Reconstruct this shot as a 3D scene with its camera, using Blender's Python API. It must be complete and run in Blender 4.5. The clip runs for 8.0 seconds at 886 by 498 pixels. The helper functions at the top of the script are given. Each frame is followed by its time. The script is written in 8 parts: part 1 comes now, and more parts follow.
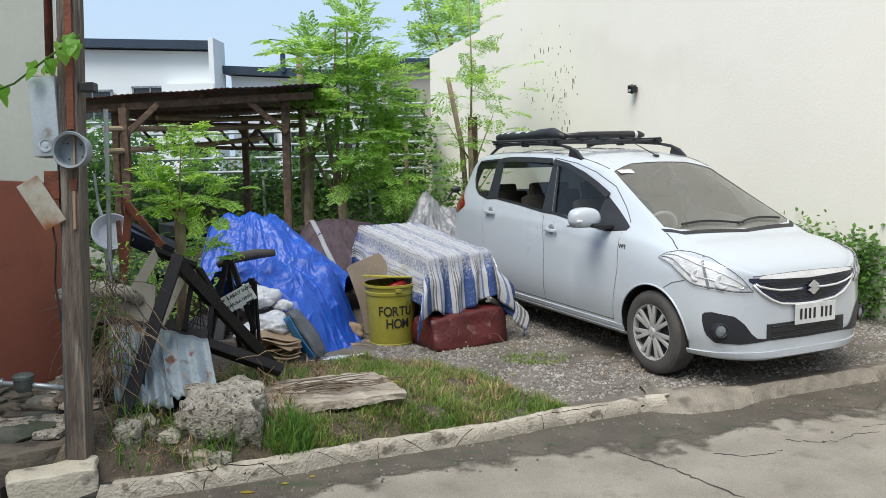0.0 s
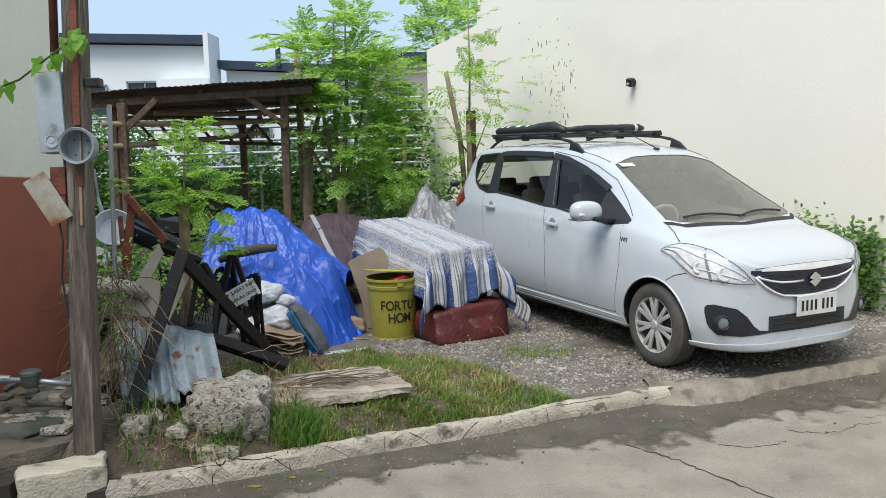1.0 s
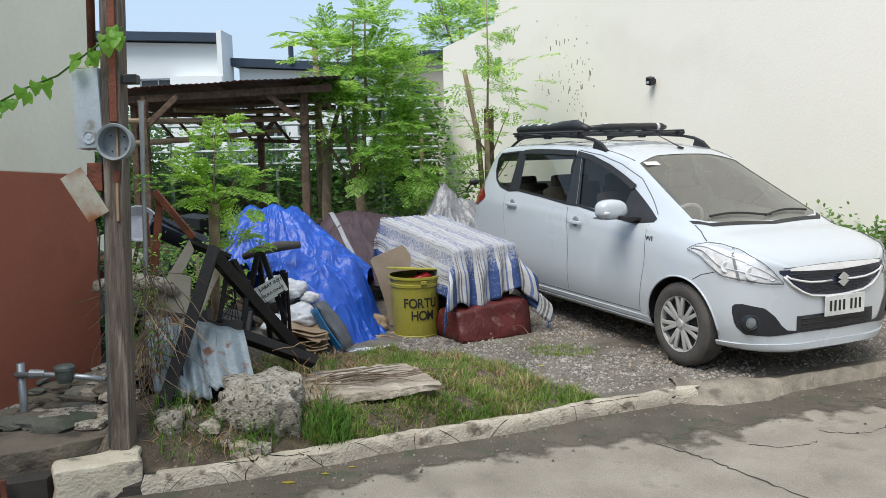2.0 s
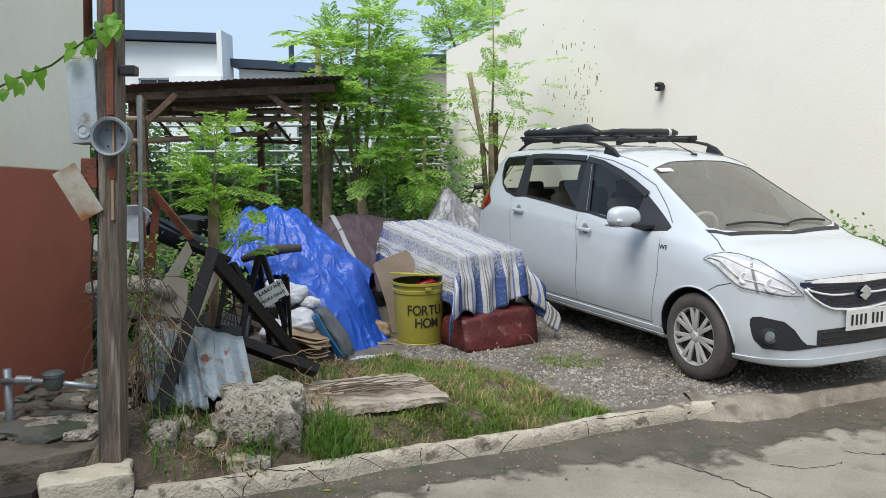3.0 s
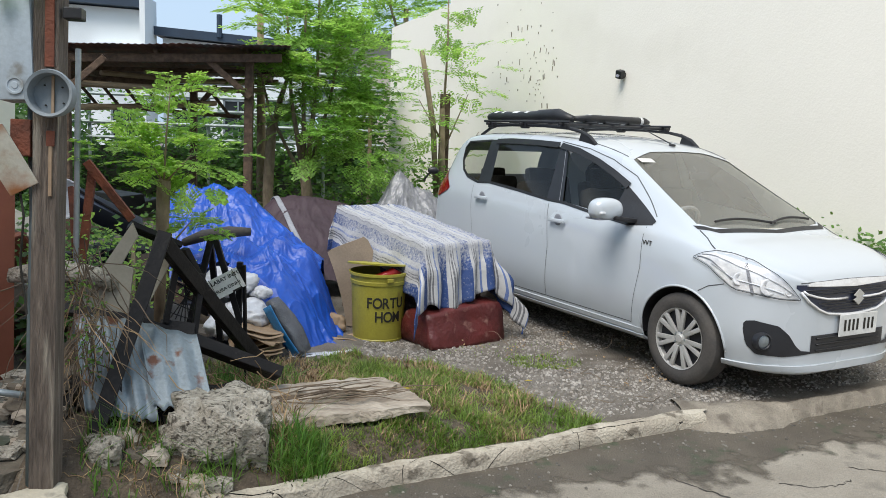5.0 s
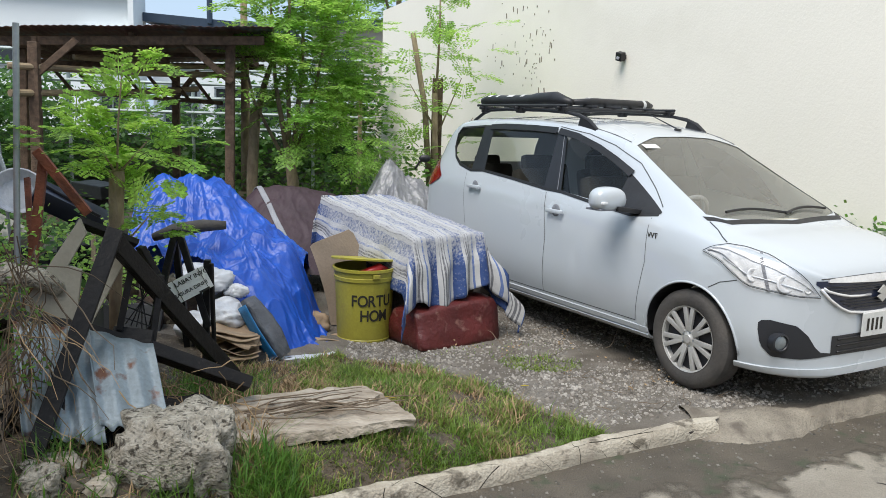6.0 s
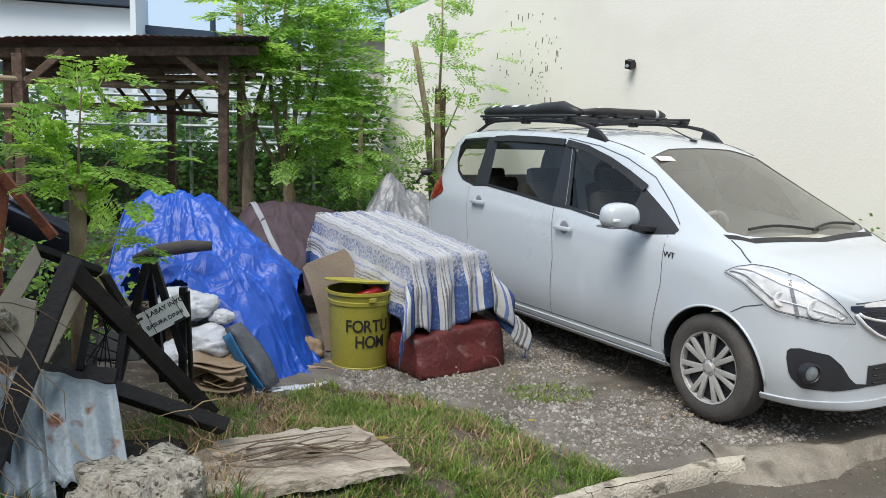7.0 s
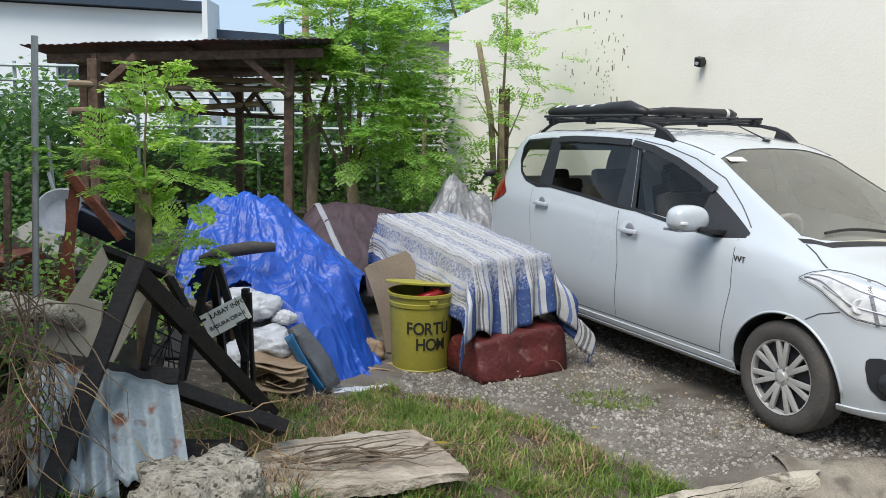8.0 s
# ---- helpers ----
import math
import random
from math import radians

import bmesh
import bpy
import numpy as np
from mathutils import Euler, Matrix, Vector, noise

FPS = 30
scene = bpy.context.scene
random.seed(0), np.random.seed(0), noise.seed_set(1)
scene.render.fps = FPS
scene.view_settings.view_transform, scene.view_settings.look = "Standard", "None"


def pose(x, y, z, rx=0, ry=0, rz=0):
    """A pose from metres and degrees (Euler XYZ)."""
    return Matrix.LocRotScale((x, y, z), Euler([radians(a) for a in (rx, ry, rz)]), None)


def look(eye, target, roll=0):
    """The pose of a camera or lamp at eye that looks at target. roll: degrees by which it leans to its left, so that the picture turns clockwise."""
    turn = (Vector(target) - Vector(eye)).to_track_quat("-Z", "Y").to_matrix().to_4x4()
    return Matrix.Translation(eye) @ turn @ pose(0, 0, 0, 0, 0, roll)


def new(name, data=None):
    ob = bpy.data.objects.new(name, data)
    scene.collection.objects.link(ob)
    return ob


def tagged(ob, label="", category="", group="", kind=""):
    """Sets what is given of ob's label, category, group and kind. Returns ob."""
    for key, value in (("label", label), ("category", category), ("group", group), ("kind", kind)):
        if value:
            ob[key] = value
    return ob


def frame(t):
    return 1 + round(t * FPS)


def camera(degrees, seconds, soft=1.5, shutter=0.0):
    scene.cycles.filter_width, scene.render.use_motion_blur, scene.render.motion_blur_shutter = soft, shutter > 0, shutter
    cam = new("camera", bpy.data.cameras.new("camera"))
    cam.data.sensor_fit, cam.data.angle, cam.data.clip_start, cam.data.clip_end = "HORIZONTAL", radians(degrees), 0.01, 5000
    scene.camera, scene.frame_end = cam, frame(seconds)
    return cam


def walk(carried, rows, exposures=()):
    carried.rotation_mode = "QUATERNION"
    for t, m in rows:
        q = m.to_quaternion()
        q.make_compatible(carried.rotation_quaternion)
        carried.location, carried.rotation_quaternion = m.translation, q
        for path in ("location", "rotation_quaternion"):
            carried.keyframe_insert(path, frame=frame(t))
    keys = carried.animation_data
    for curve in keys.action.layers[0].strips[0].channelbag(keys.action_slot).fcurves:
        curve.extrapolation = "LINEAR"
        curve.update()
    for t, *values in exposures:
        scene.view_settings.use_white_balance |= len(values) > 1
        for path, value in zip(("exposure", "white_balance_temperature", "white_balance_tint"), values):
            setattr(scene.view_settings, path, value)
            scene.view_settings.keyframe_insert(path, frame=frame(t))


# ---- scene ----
cam = camera(56.9, 8.0, soft=0.7)
METRES, EYE, TILT, LEAN, TURN = 2.05, 1.706, -6.0, 0.0, 0.0
ROWS = [
    (0.0, 0.0, 0.0, 0.0, -0.02, -0.8, 1.14),
    (0.5, 0.0005, 0.001, 0.0009, -0.5, -0.99, 1.27),
    (1.0, -0.0287, -0.0058, 0.001, -0.38, -1.23, 1.42),
    (1.5, -0.0677, -0.0259, -0.0011, 0.19, -1.44, 1.43),
    (3.0, -0.1318, 0.0999, 0.0003, -0.04, -0.97, 0.25),
    (3.5, -0.1688, 0.1611, -0.0041, 0.78, -1.15, -1.19),
    (4.0, -0.235, 0.2479, -0.0058, -1.22, -2.86, -1.62),
    (4.5, -0.2967, 0.3184, 0.0104, -5.39, -2.56, -1.85),
    (5.0, -0.2975, 0.3668, 0.0111, -5.56, -2.0, -1.52),
    (6.5, -0.2228, 0.6872, 0.0346, -5.82, -3.13, -1.15),
    (7.0, -0.2085, 0.7608, 0.0488, -5.23, -2.1, -0.87),
    (7.5, -0.1921, 0.784, 0.0557, -1.83, -1.61, -0.99),
    (8.0, -0.1973, 0.7863, 0.0553, -0.7, -2.17, -1.01),
]
walk(cam, [(t, pose(0, 0, EYE, TILT, LEAN, TURN) @ pose(METRES * x, METRES * y, METRES * z, 90 + pitch, roll, yaw)) for t, x, y, z, yaw, pitch, roll in ROWS])

# ---- light ----
world = bpy.data.worlds.new("sky")
scene.world = world
world.use_nodes = True
wn, wl = world.node_tree.nodes, world.node_tree.links
sky = wn.new("ShaderNodeTexSky")
sky.sky_type = "NISHITA"
sky.sun_disc = False
sky.sun_elevation, sky.sun_rotation = radians(62), radians(215)
sky.air_density, sky.dust_density, sky.ozone_density = 1.0, 3.0, 1.0
sky.altitude = 0
veil = wn.new("ShaderNodeMixRGB")          # thin bright cloud over the blue
veil.inputs[0].default_value = 0.7
veil.inputs[2].default_value = (4.65, 6.1, 7.9, 1)
wl.new(sky.outputs[0], veil.inputs[1])
wl.new(veil.outputs[0], wn["Background"].inputs[0])
wn["Background"].inputs[1].default_value = 0.1
sun = new("sun", bpy.data.lights.new("sun", "SUN"))
sun.data.energy, sun.data.angle, sun.data.color = 2.7, radians(38), (1.0, 0.95, 0.895)
sun.matrix_world = look((-11, -17, 36), (0, 0, 0))
scene.view_settings.exposure = 0.535

# ---- materials ----


def surface(name, base, other=None, scale=6.0, rough=0.7, metal=0.0, bump=0.15, bump_scale=60.0, stain=None,
            stain_scale=2.0, stain_cut=0.55, vary=0.0, island=0.0, coat=0.0, stretch=(1, 1, 1), detail=6.0, soft=0.08, trans=0.0, mottle=0.28):
    """Two colours mixed by noise, a stain with its own edge, fine relief; vary/island shift the value piece by piece."""
    m = bpy.data.materials.new(name)
    m.use_nodes = True
    n, l = m.node_tree.nodes, m.node_tree.links
    p = n["Principled BSDF"]
    co = n.new("ShaderNodeTexCoord")
    mp = n.new("ShaderNodeMapping")
    mp.inputs["Scale"].default_value = stretch
    l.new(co.outputs["Object"], mp.inputs[0])

    def grain(sc, det):
        t = n.new("ShaderNodeTexNoise")
        t.inputs["Scale"].default_value, t.inputs["Detail"].default_value = sc, det
        l.new(mp.outputs[0], t.inputs["Vector"])
        return t

    def ramp(src, a, b):
        r = n.new("ShaderNodeMapRange")
        r.inputs["From Min"].default_value, r.inputs["From Max"].default_value = a, b
        l.new(src, r.inputs["Value"])
        return r.outputs[0]

    def mix(fac, a, b):
        x = n.new("ShaderNodeMixRGB")
        for i, v in enumerate((fac, a, b)):
            if isinstance(v, bpy.types.NodeSocket):
                l.new(v, x.inputs[i])
            else:
                x.inputs[i].default_value = v if i == 0 else (*v, 1)
        return x.outputs[0]

    other = other or tuple(c * 0.75 for c in base)
    big = grain(scale, detail)
    col = mix(ramp(big.outputs[0], 0.35, 0.65), base, other)
    fine = grain(bump_scale, 5)
    col = mix(ramp(fine.outputs[0], 0.25, 0.8), col, mix(mottle, col, tuple(c * 0.35 for c in base)))
    if stain:
        spot = grain(stain_scale, 8)
        col = mix(ramp(spot.outputs[0], stain_cut, stain_cut + soft), col, stain)
    if vary or island:
        src = n.new("ShaderNodeObjectInfo").outputs["Random"] if vary else n.new("ShaderNodeNewGeometry").outputs["Random Per Island"]
        k = vary or island
        hs = n.new("ShaderNodeHueSaturation")
        r = n.new("ShaderNodeMapRange")
        r.inputs["To Min"].default_value, r.inputs["To Max"].default_value = 1 - k, 1 + k
        l.new(src, r.inputs["Value"])
        l.new(r.outputs[0], hs.inputs["Value"])
        l.new(col, hs.inputs["Color"])
        col = hs.outputs[0]
    l.new(col, p.inputs["Base Color"])
    rr = n.new("ShaderNodeMapRange")
    rr.inputs["To Min"].default_value, rr.inputs["To Max"].default_value = max(rough - 0.12, 0.02), min(rough + 0.1, 1)
    l.new(big.outputs[0], rr.inputs["Value"])
    l.new(rr.outputs[0], p.inputs["Roughness"])
    p.inputs["Metallic"].default_value = metal
    p.inputs["Coat Weight"].default_value = coat
    if trans:
        p.inputs["Transmission Weight"].default_value = trans
    if bump:
        b = n.new("ShaderNodeBump")
        b.inputs["Strength"].default_value, b.inputs["Distance"].default_value = bump, 0.02
        l.new(fine.outputs[0], b.inputs["Height"])
        l.new(b.outputs[0], p.inputs["Normal"])
    return m


def leafy(name, base, other, island=0.35):
    """Foliage: light passes through the blades."""
    m = surface(name, base, other, scale=3.0, rough=0.5, bump=0.0, island=island)
    n, l = m.node_tree.nodes, m.node_tree.links
    p = n["Principled BSDF"]
    tr = n.new("ShaderNodeBsdfTranslucent")
    hs = n.new("ShaderNodeHueSaturation")
    hs.inputs["Value"].default_value, hs.inputs["Hue"].default_value = 1.6, 0.48
    l.new(p.inputs["Base Color"].links[0].from_socket, hs.inputs["Color"])
    l.new(hs.outputs[0], tr.inputs[0])
    mx = n.new("ShaderNodeMixShader")
    mx.inputs[0].default_value = 0.58
    l.new(p.outputs[0], mx.inputs[1])
    l.new(tr.outputs[0], mx.inputs[2])
    l.new(mx.outputs[0], n["Material Output"].inputs[0])
    return m


def glassy(name, colour, rough=0.02, haze=0.0, ior=1.45):
    m = bpy.data.materials.new(name)
    m.use_nodes = True
    n, l = m.node_tree.nodes, m.node_tree.links
    tr = n.new("ShaderNodeBsdfTransparent")
    tr.inputs[0].default_value = (*colour, 1)
    gl = n.new("ShaderNodeBsdfGlossy")
    gl.inputs["Roughness"].default_value = rough
    fr = n.new("ShaderNodeFresnel")
    fr.inputs[0].default_value = ior
    mx = n.new("ShaderNodeMixShader")
    l.new(fr.outputs[0], mx.inputs[0])
    l.new(tr.outputs[0], mx.inputs[1])
    l.new(gl.outputs[0], mx.inputs[2])
    film = n.new("ShaderNodeBsdfDiffuse")            # pale diffuse film, painted haze for sky and dash mirrored in the screen
    film.inputs[0].default_value = (0.8, 0.78, 0.67, 1)
    co, no, mr, md = n.new("ShaderNodeTexCoord"), n.new("ShaderNodeTexNoise"), n.new("ShaderNodeMapRange"), n.new("ShaderNodeMixShader")
    no.inputs["Scale"].default_value, no.inputs["Detail"].default_value = 7.0, 6.0
    mr.inputs["From Min"].default_value, mr.inputs["From Max"].default_value = 0.3, 0.7
    mr.inputs["To Min"].default_value, mr.inputs["To Max"].default_value = haze * 0.92, haze * 1.08
    l.new(co.outputs["Object"], no.inputs["Vector"])
    l.new(no.outputs[0], mr.inputs["Value"])
    l.new(mr.outputs[0], md.inputs[0])
    l.new(mx.outputs[0], md.inputs[1])
    l.new(film.outputs[0], md.inputs[2])
    l.new(md.outputs[0], n["Material Output"].inputs[0])
    return m


def thinning(m, size, lo, hi):
    """Let a thin layer break up towards the edge of its sheet (map v = 0)."""
    n, l = m.node_tree.nodes, m.node_tree.links
    uv, sep = n.new("ShaderNodeUVMap"), n.new("ShaderNodeSeparateXYZ")
    l.new(uv.outputs[0], sep.inputs[0])
    co, no, ad, mr = n.new("ShaderNodeTexCoord"), n.new("ShaderNodeTexNoise"), n.new("ShaderNodeMath"), n.new("ShaderNodeMapRange")
    no.inputs["Scale"].default_value, no.inputs["Detail"].default_value = size, 9.0
    l.new(co.outputs["Object"], no.inputs["Vector"])
    ad.operation = "ADD"
    l.new(sep.outputs[1], ad.inputs[0])
    l.new(no.outputs[0], ad.inputs[1])
    mr.inputs["From Min"].default_value, mr.inputs["From Max"].default_value = lo, hi
    l.new(ad.outputs[0], mr.inputs["Value"])
    tr, mx = n.new("ShaderNodeBsdfTransparent"), n.new("ShaderNodeMixShader")
    l.new(mr.outputs[0], mx.inputs[0])
    l.new(tr.outputs[0], mx.inputs[1])
    l.new(n["Principled BSDF"].outputs[0], mx.inputs[2])
    l.new(mx.outputs[0], n["Material Output"].inputs[0])
    return m


GRAVEL = surface("gravel", (0.25, 0.224, 0.188), (0.135, 0.115, 0.09), 4.2, 0.9, bump=1.0, bump_scale=95, mottle=0.65, stain=(0.085, 0.07, 0.055), stain_scale=1.3, stain_cut=0.56, soft=0.1)
PEBBLE = surface("pebble", (0.35, 0.328, 0.295), (0.2, 0.18, 0.155), 9, 0.85, bump=0.1, island=0.55)
CONCRETE_ROAD = surface("road_concrete", (0.335, 0.305, 0.25), (0.24, 0.215, 0.175), 2.3, 0.88, bump=0.6, bump_scale=110, stain=(0.16, 0.145, 0.12), stain_scale=4.2, stain_cut=0.57, soft=0.14, mottle=0.5)
GUTTER = thinning(surface("wet_dirt", (0.125, 0.106, 0.08), (0.078, 0.066, 0.05), 3.4, 0.7, bump=0.7, bump_scale=90, stain=(0.055, 0.065, 0.038), stain_scale=5.5, stain_cut=0.58, mottle=0.5), 6.0, 0.72, 0.95)
GRIT = surface("gutter_grit", (0.2, 0.19, 0.165), (0.12, 0.11, 0.095), 9, 0.9, bump=0.1, island=0.5)
KERB = surface("kerb_concrete", (0.53, 0.485, 0.395), (0.38, 0.335, 0.265), 7, 0.9, bump=0.7, bump_scale=75, stain=(0.15, 0.13, 0.1), stain_scale=9, stain_cut=0.57, mottle=0.4)
KERB_WORN = surface("worn_mortar", (0.33, 0.295, 0.235), (0.2, 0.175, 0.14), 6, 0.9, bump=0.8, bump_scale=85, stain=(0.13, 0.11, 0.088), stain_scale=7, stain_cut=0.54, soft=0.15, mottle=0.5)
CRACK = surface("crack_and_pit_dark", (0.05, 0.045, 0.038), None, 8, 0.95)
PAVING = surface("dirty_paving", (0.175, 0.152, 0.115), (0.1, 0.085, 0.064), 4, 0.9, bump=0.6, bump_scale=40, stain=(0.055, 0.046, 0.036), stain_scale=4, stain_cut=0.54)
SLAB = surface("old_slab", (0.5, 0.44, 0.36), (0.34, 0.285, 0.22), 7, 0.92, bump=0.9, bump_scale=42, stain=(0.17, 0.13, 0.09), stain_scale=6, stain_cut=0.53, soft=0.16, mottle=0.5, stretch=(0.7, 1.8, 1))
ROCK = surface("coral_rock", (0.52, 0.485, 0.41), (0.3, 0.275, 0.22), 26, 0.95, bump=1.0, bump_scale=80, stain=(0.075, 0.066, 0.052), stain_scale=40, stain_cut=0.55, soft=0.1, mottle=0.7)
# near-black: paints the shade under the gate, also colours the earth among the rubble
NEAR_BLACK = surface("near_black_fill", (0.02, 0.016, 0.013), (0.01, 0.009, 0.008), 6, 0.95, bump=0.8, bump_scale=35)
SOIL = surface("soil", (0.13, 0.1, 0.068), (0.06, 0.047, 0.034), 9, 0.95, bump=0.9, bump_scale=60, stain=(0.2, 0.17, 0.12), stain_scale=26, stain_cut=0.6, mottle=0.6)
WHITE_WALL = surface("cream_plaster", (0.84, 0.805, 0.715), (0.81, 0.775, 0.685), 0.7, 0.85, bump=0.1, bump_scale=40, mottle=0.05, stain=(0.75, 0.715, 0.625), stain_scale=0.9, stain_cut=0.58, soft=0.2)
MOULD = surface("mould_spot", (0.16, 0.14, 0.11), (0.3, 0.26, 0.2), 20, 0.95, bump=0)
CREAM = surface("grey_cream_paint", (0.74, 0.745, 0.66), (0.68, 0.685, 0.6), 1.2, 0.8, bump=0.15, bump_scale=30, mottle=0.08, stain=(0.62, 0.62, 0.54), stain_scale=1.5, stain_cut=0.58, soft=0.2)
RED = surface("oxide_red_paint", (0.31, 0.095, 0.058), (0.26, 0.08, 0.05), 1.4, 0.72, bump=0.15, bump_scale=30, mottle=0.12, stain=(0.12, 0.045, 0.032), stain_scale=2, stain_cut=0.6, soft=0.2)
HOUSE_WHITE = surface("house_white", (0.82, 0.86, 0.86), (0.78, 0.82, 0.82), 0.4, 0.85, bump=0.05)
HOUSE_TAN = surface("house_tan", (0.55, 0.5, 0.42), None, 0.5, 0.85, bump=0.05)
NAVY = surface("navy_fascia", (0.03, 0.052, 0.085), None, 1, 0.5, bump=0.05)
DARK_GLASS = surface("dark_window", (0.03, 0.035, 0.04), None, 2, 0.12, bump=0)
BLOCK = surface("mossy_block_wall", (0.17, 0.17, 0.145), (0.1, 0.105, 0.085), 2, 0.95, bump=0.5, bump_scale=25, stain=(0.05, 0.06, 0.04), stain_scale=2.5, stain_cut=0.52)
POLE_WOOD = surface("weathered_pole", (0.22, 0.18, 0.145), (0.1, 0.08, 0.065), 9, 0.9, bump=1.0, bump_scale=30, mottle=0.6, stretch=(6, 6, 0.5), stain=(0.3, 0.27, 0.22), stain_scale=3, stain_cut=0.6)
OLD_TIMBER = surface("old_timber", (0.16, 0.105, 0.07), (0.08, 0.053, 0.037), 6, 0.9, bump=0.6, bump_scale=25, stretch=(3, 3, 3))
BAMBOO = surface("dry_bamboo", (0.36, 0.28, 0.17), (0.22, 0.165, 0.1), 5, 0.6, bump=0.2)
BLACK_WOOD = surface("black_painted_wood", (0.009, 0.0085, 0.009), (0.016, 0.0145, 0.014), 10, 0.55, bump=0.25, bump_scale=45, stain=(0.05, 0.045, 0.04), stain_scale=16, stain_cut=0.69)
BLACK_WOOD.node_tree.nodes["Principled BSDF"].inputs["Specular IOR Level"].default_value = 0.22
BEIGE_BOARD = surface("grey_beige_board", (0.33, 0.32, 0.265), (0.27, 0.26, 0.21), 4, 0.6, bump=0.1, stain=(0.16, 0.15, 0.12), stain_scale=5, stain_cut=0.62)
ZINC = surface("zinc_sheet", (0.27, 0.325, 0.355), (0.19, 0.235, 0.265), 7, 0.5, metal=0.25, bump=0.2, stain=(0.13, 0.055, 0.032), stain_scale=9, stain_cut=0.59, mottle=0.45)
RUST = surface("rusty_iron", (0.22, 0.066, 0.034), (0.11, 0.04, 0.025), 12, 0.85, bump=0.4)
RUSTY_ROOF = surface("rusty_roof", (0.17, 0.075, 0.055), (0.085, 0.055, 0.05), 3, 0.75, bump=0.2, stain=(0.1, 0.1, 0.1), stain_scale=2.5, stain_cut=0.55)
BOX_GREY = surface("grey_box_paint", (0.45, 0.52, 0.57), (0.4, 0.465, 0.51), 4, 0.5, bump=0.08, stain=(0.22, 0.22, 0.2), stain_scale=6, stain_cut=0.66)
SOCKET_GREY = surface("socket_grey", (0.25, 0.29, 0.315), (0.2, 0.235, 0.255), 9, 0.6, bump=0.1, stain=(0.14, 0.14, 0.13), stain_scale=8, stain_cut=0.62)
GALV = surface("galvanised", (0.34, 0.38, 0.4), (0.24, 0.27, 0.29), 10, 0.45, metal=0.6, bump=0.1)
PLATE_RUST = surface("rust_edged_plate", (0.48, 0.47, 0.4), (0.4, 0.38, 0.3), 6, 0.6, bump=0.1, stain=(0.25, 0.1, 0.035), stain_scale=7, stain_cut=0.47, soft=0.2)
BRASS = surface("meter_brass", (0.13, 0.16, 0.15), (0.08, 0.1, 0.095), 15, 0.55, metal=0.4, bump=0.3)
BLACK_PLASTIC = surface("black_plastic", (0.018, 0.018, 0.02), None, 8, 0.5, bump=0.05)
HOSE = surface("grey_hose", (0.12, 0.16, 0.17), None, 8, 0.5, bump=0.05)
TARP = surface("blue_tarpaulin", (0.01, 0.088, 0.48), (0.008, 0.068, 0.4), 5, 0.42, bump=0.2, bump_scale=30, mottle=0.16)
COVER = surface("plum_cover", (0.046, 0.025, 0.035), (0.036, 0.02, 0.028), 4, 0.7, bump=0.3, bump_scale=18)
LINING = surface("silver_lining", (0.27, 0.28, 0.31), None, 4, 0.45, bump=0.3)
CLEAR_SHEET = surface("dusty_clear_plastic", (0.24, 0.245, 0.26), (0.17, 0.175, 0.19), 9, 0.4, bump=0.4, bump_scale=26, stain=(0.4, 0.405, 0.42), stain_scale=11, stain_cut=0.6, soft=0.2)
CARD = surface("cardboard", (0.36, 0.26, 0.17), (0.3, 0.21, 0.135), 5, 0.85, bump=0.1)
CARD_GREY = surface("weathered_board", (0.3, 0.235, 0.175), (0.24, 0.19, 0.14), 4, 0.85, bump=0.15)
BAG_WHITE = surface("white_plastic_bag", (0.66, 0.67, 0.7), (0.52, 0.54, 0.58), 12, 0.38, bump=0.35, bump_scale=30, mottle=0.12)
SACK_GREY = surface("grey_sack", (0.12, 0.13, 0.15), (0.08, 0.085, 0.1), 8, 0.45, bump=0.4)
SACK_BLUE = surface("printed_blue", (0.03, 0.22, 0.5), (0.025, 0.17, 0.4), 8, 0.45, bump=0.3)
BUCKET = surface("yellow_plastic", (0.4, 0.36, 0.05), (0.35, 0.31, 0.045), 5, 0.42, bump=0.06, stain=(0.27, 0.22, 0.05), stain_scale=7, stain_cut=0.63)
INK = surface("dark_ink", (0.02, 0.018, 0.012), None, 8, 0.7, bump=0)
REDPLASTIC = surface("red_plastic", (0.5, 0.015, 0.015), None, 8, 0.35, bump=0.05)
OXBLOOD = surface("oxblood_vinyl", (0.125, 0.022, 0.02), (0.08, 0.014, 0.013), 7, 0.48, bump=0.45, bump_scale=26, stain=(0.24, 0.12, 0.095), stain_scale=14, stain_cut=0.58, soft=0.2)
SIGN_WHITE = surface("sign_white", (0.8, 0.79, 0.75), (0.72, 0.71, 0.67), 8, 0.7, bump=0.05)
BARK = surface("pale_bark", (0.32, 0.25, 0.165), (0.2, 0.15, 0.1), 9, 0.9, bump=0.5, bump_scale=25, stretch=(2, 2, 1))
LEAF = leafy("moringa_leaf", (0.21, 0.41, 0.075), (0.3, 0.5, 0.11))
LEAF_NEAR = leafy("young_moringa_leaf", (0.24, 0.45, 0.07), (0.32, 0.52, 0.11))
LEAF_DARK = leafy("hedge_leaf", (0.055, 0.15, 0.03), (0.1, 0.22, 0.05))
LEAF_WEED = leafy("weed_leaf", (0.08, 0.2, 0.035), (0.14, 0.28, 0.055))
LEAF_VINE = leafy("vine_leaf", (0.12, 0.3, 0.035), (0.17, 0.36, 0.06))
LEAF_YELLOW = leafy("yellowed_leaf", (0.42, 0.36, 0.05), (0.35, 0.27, 0.05))
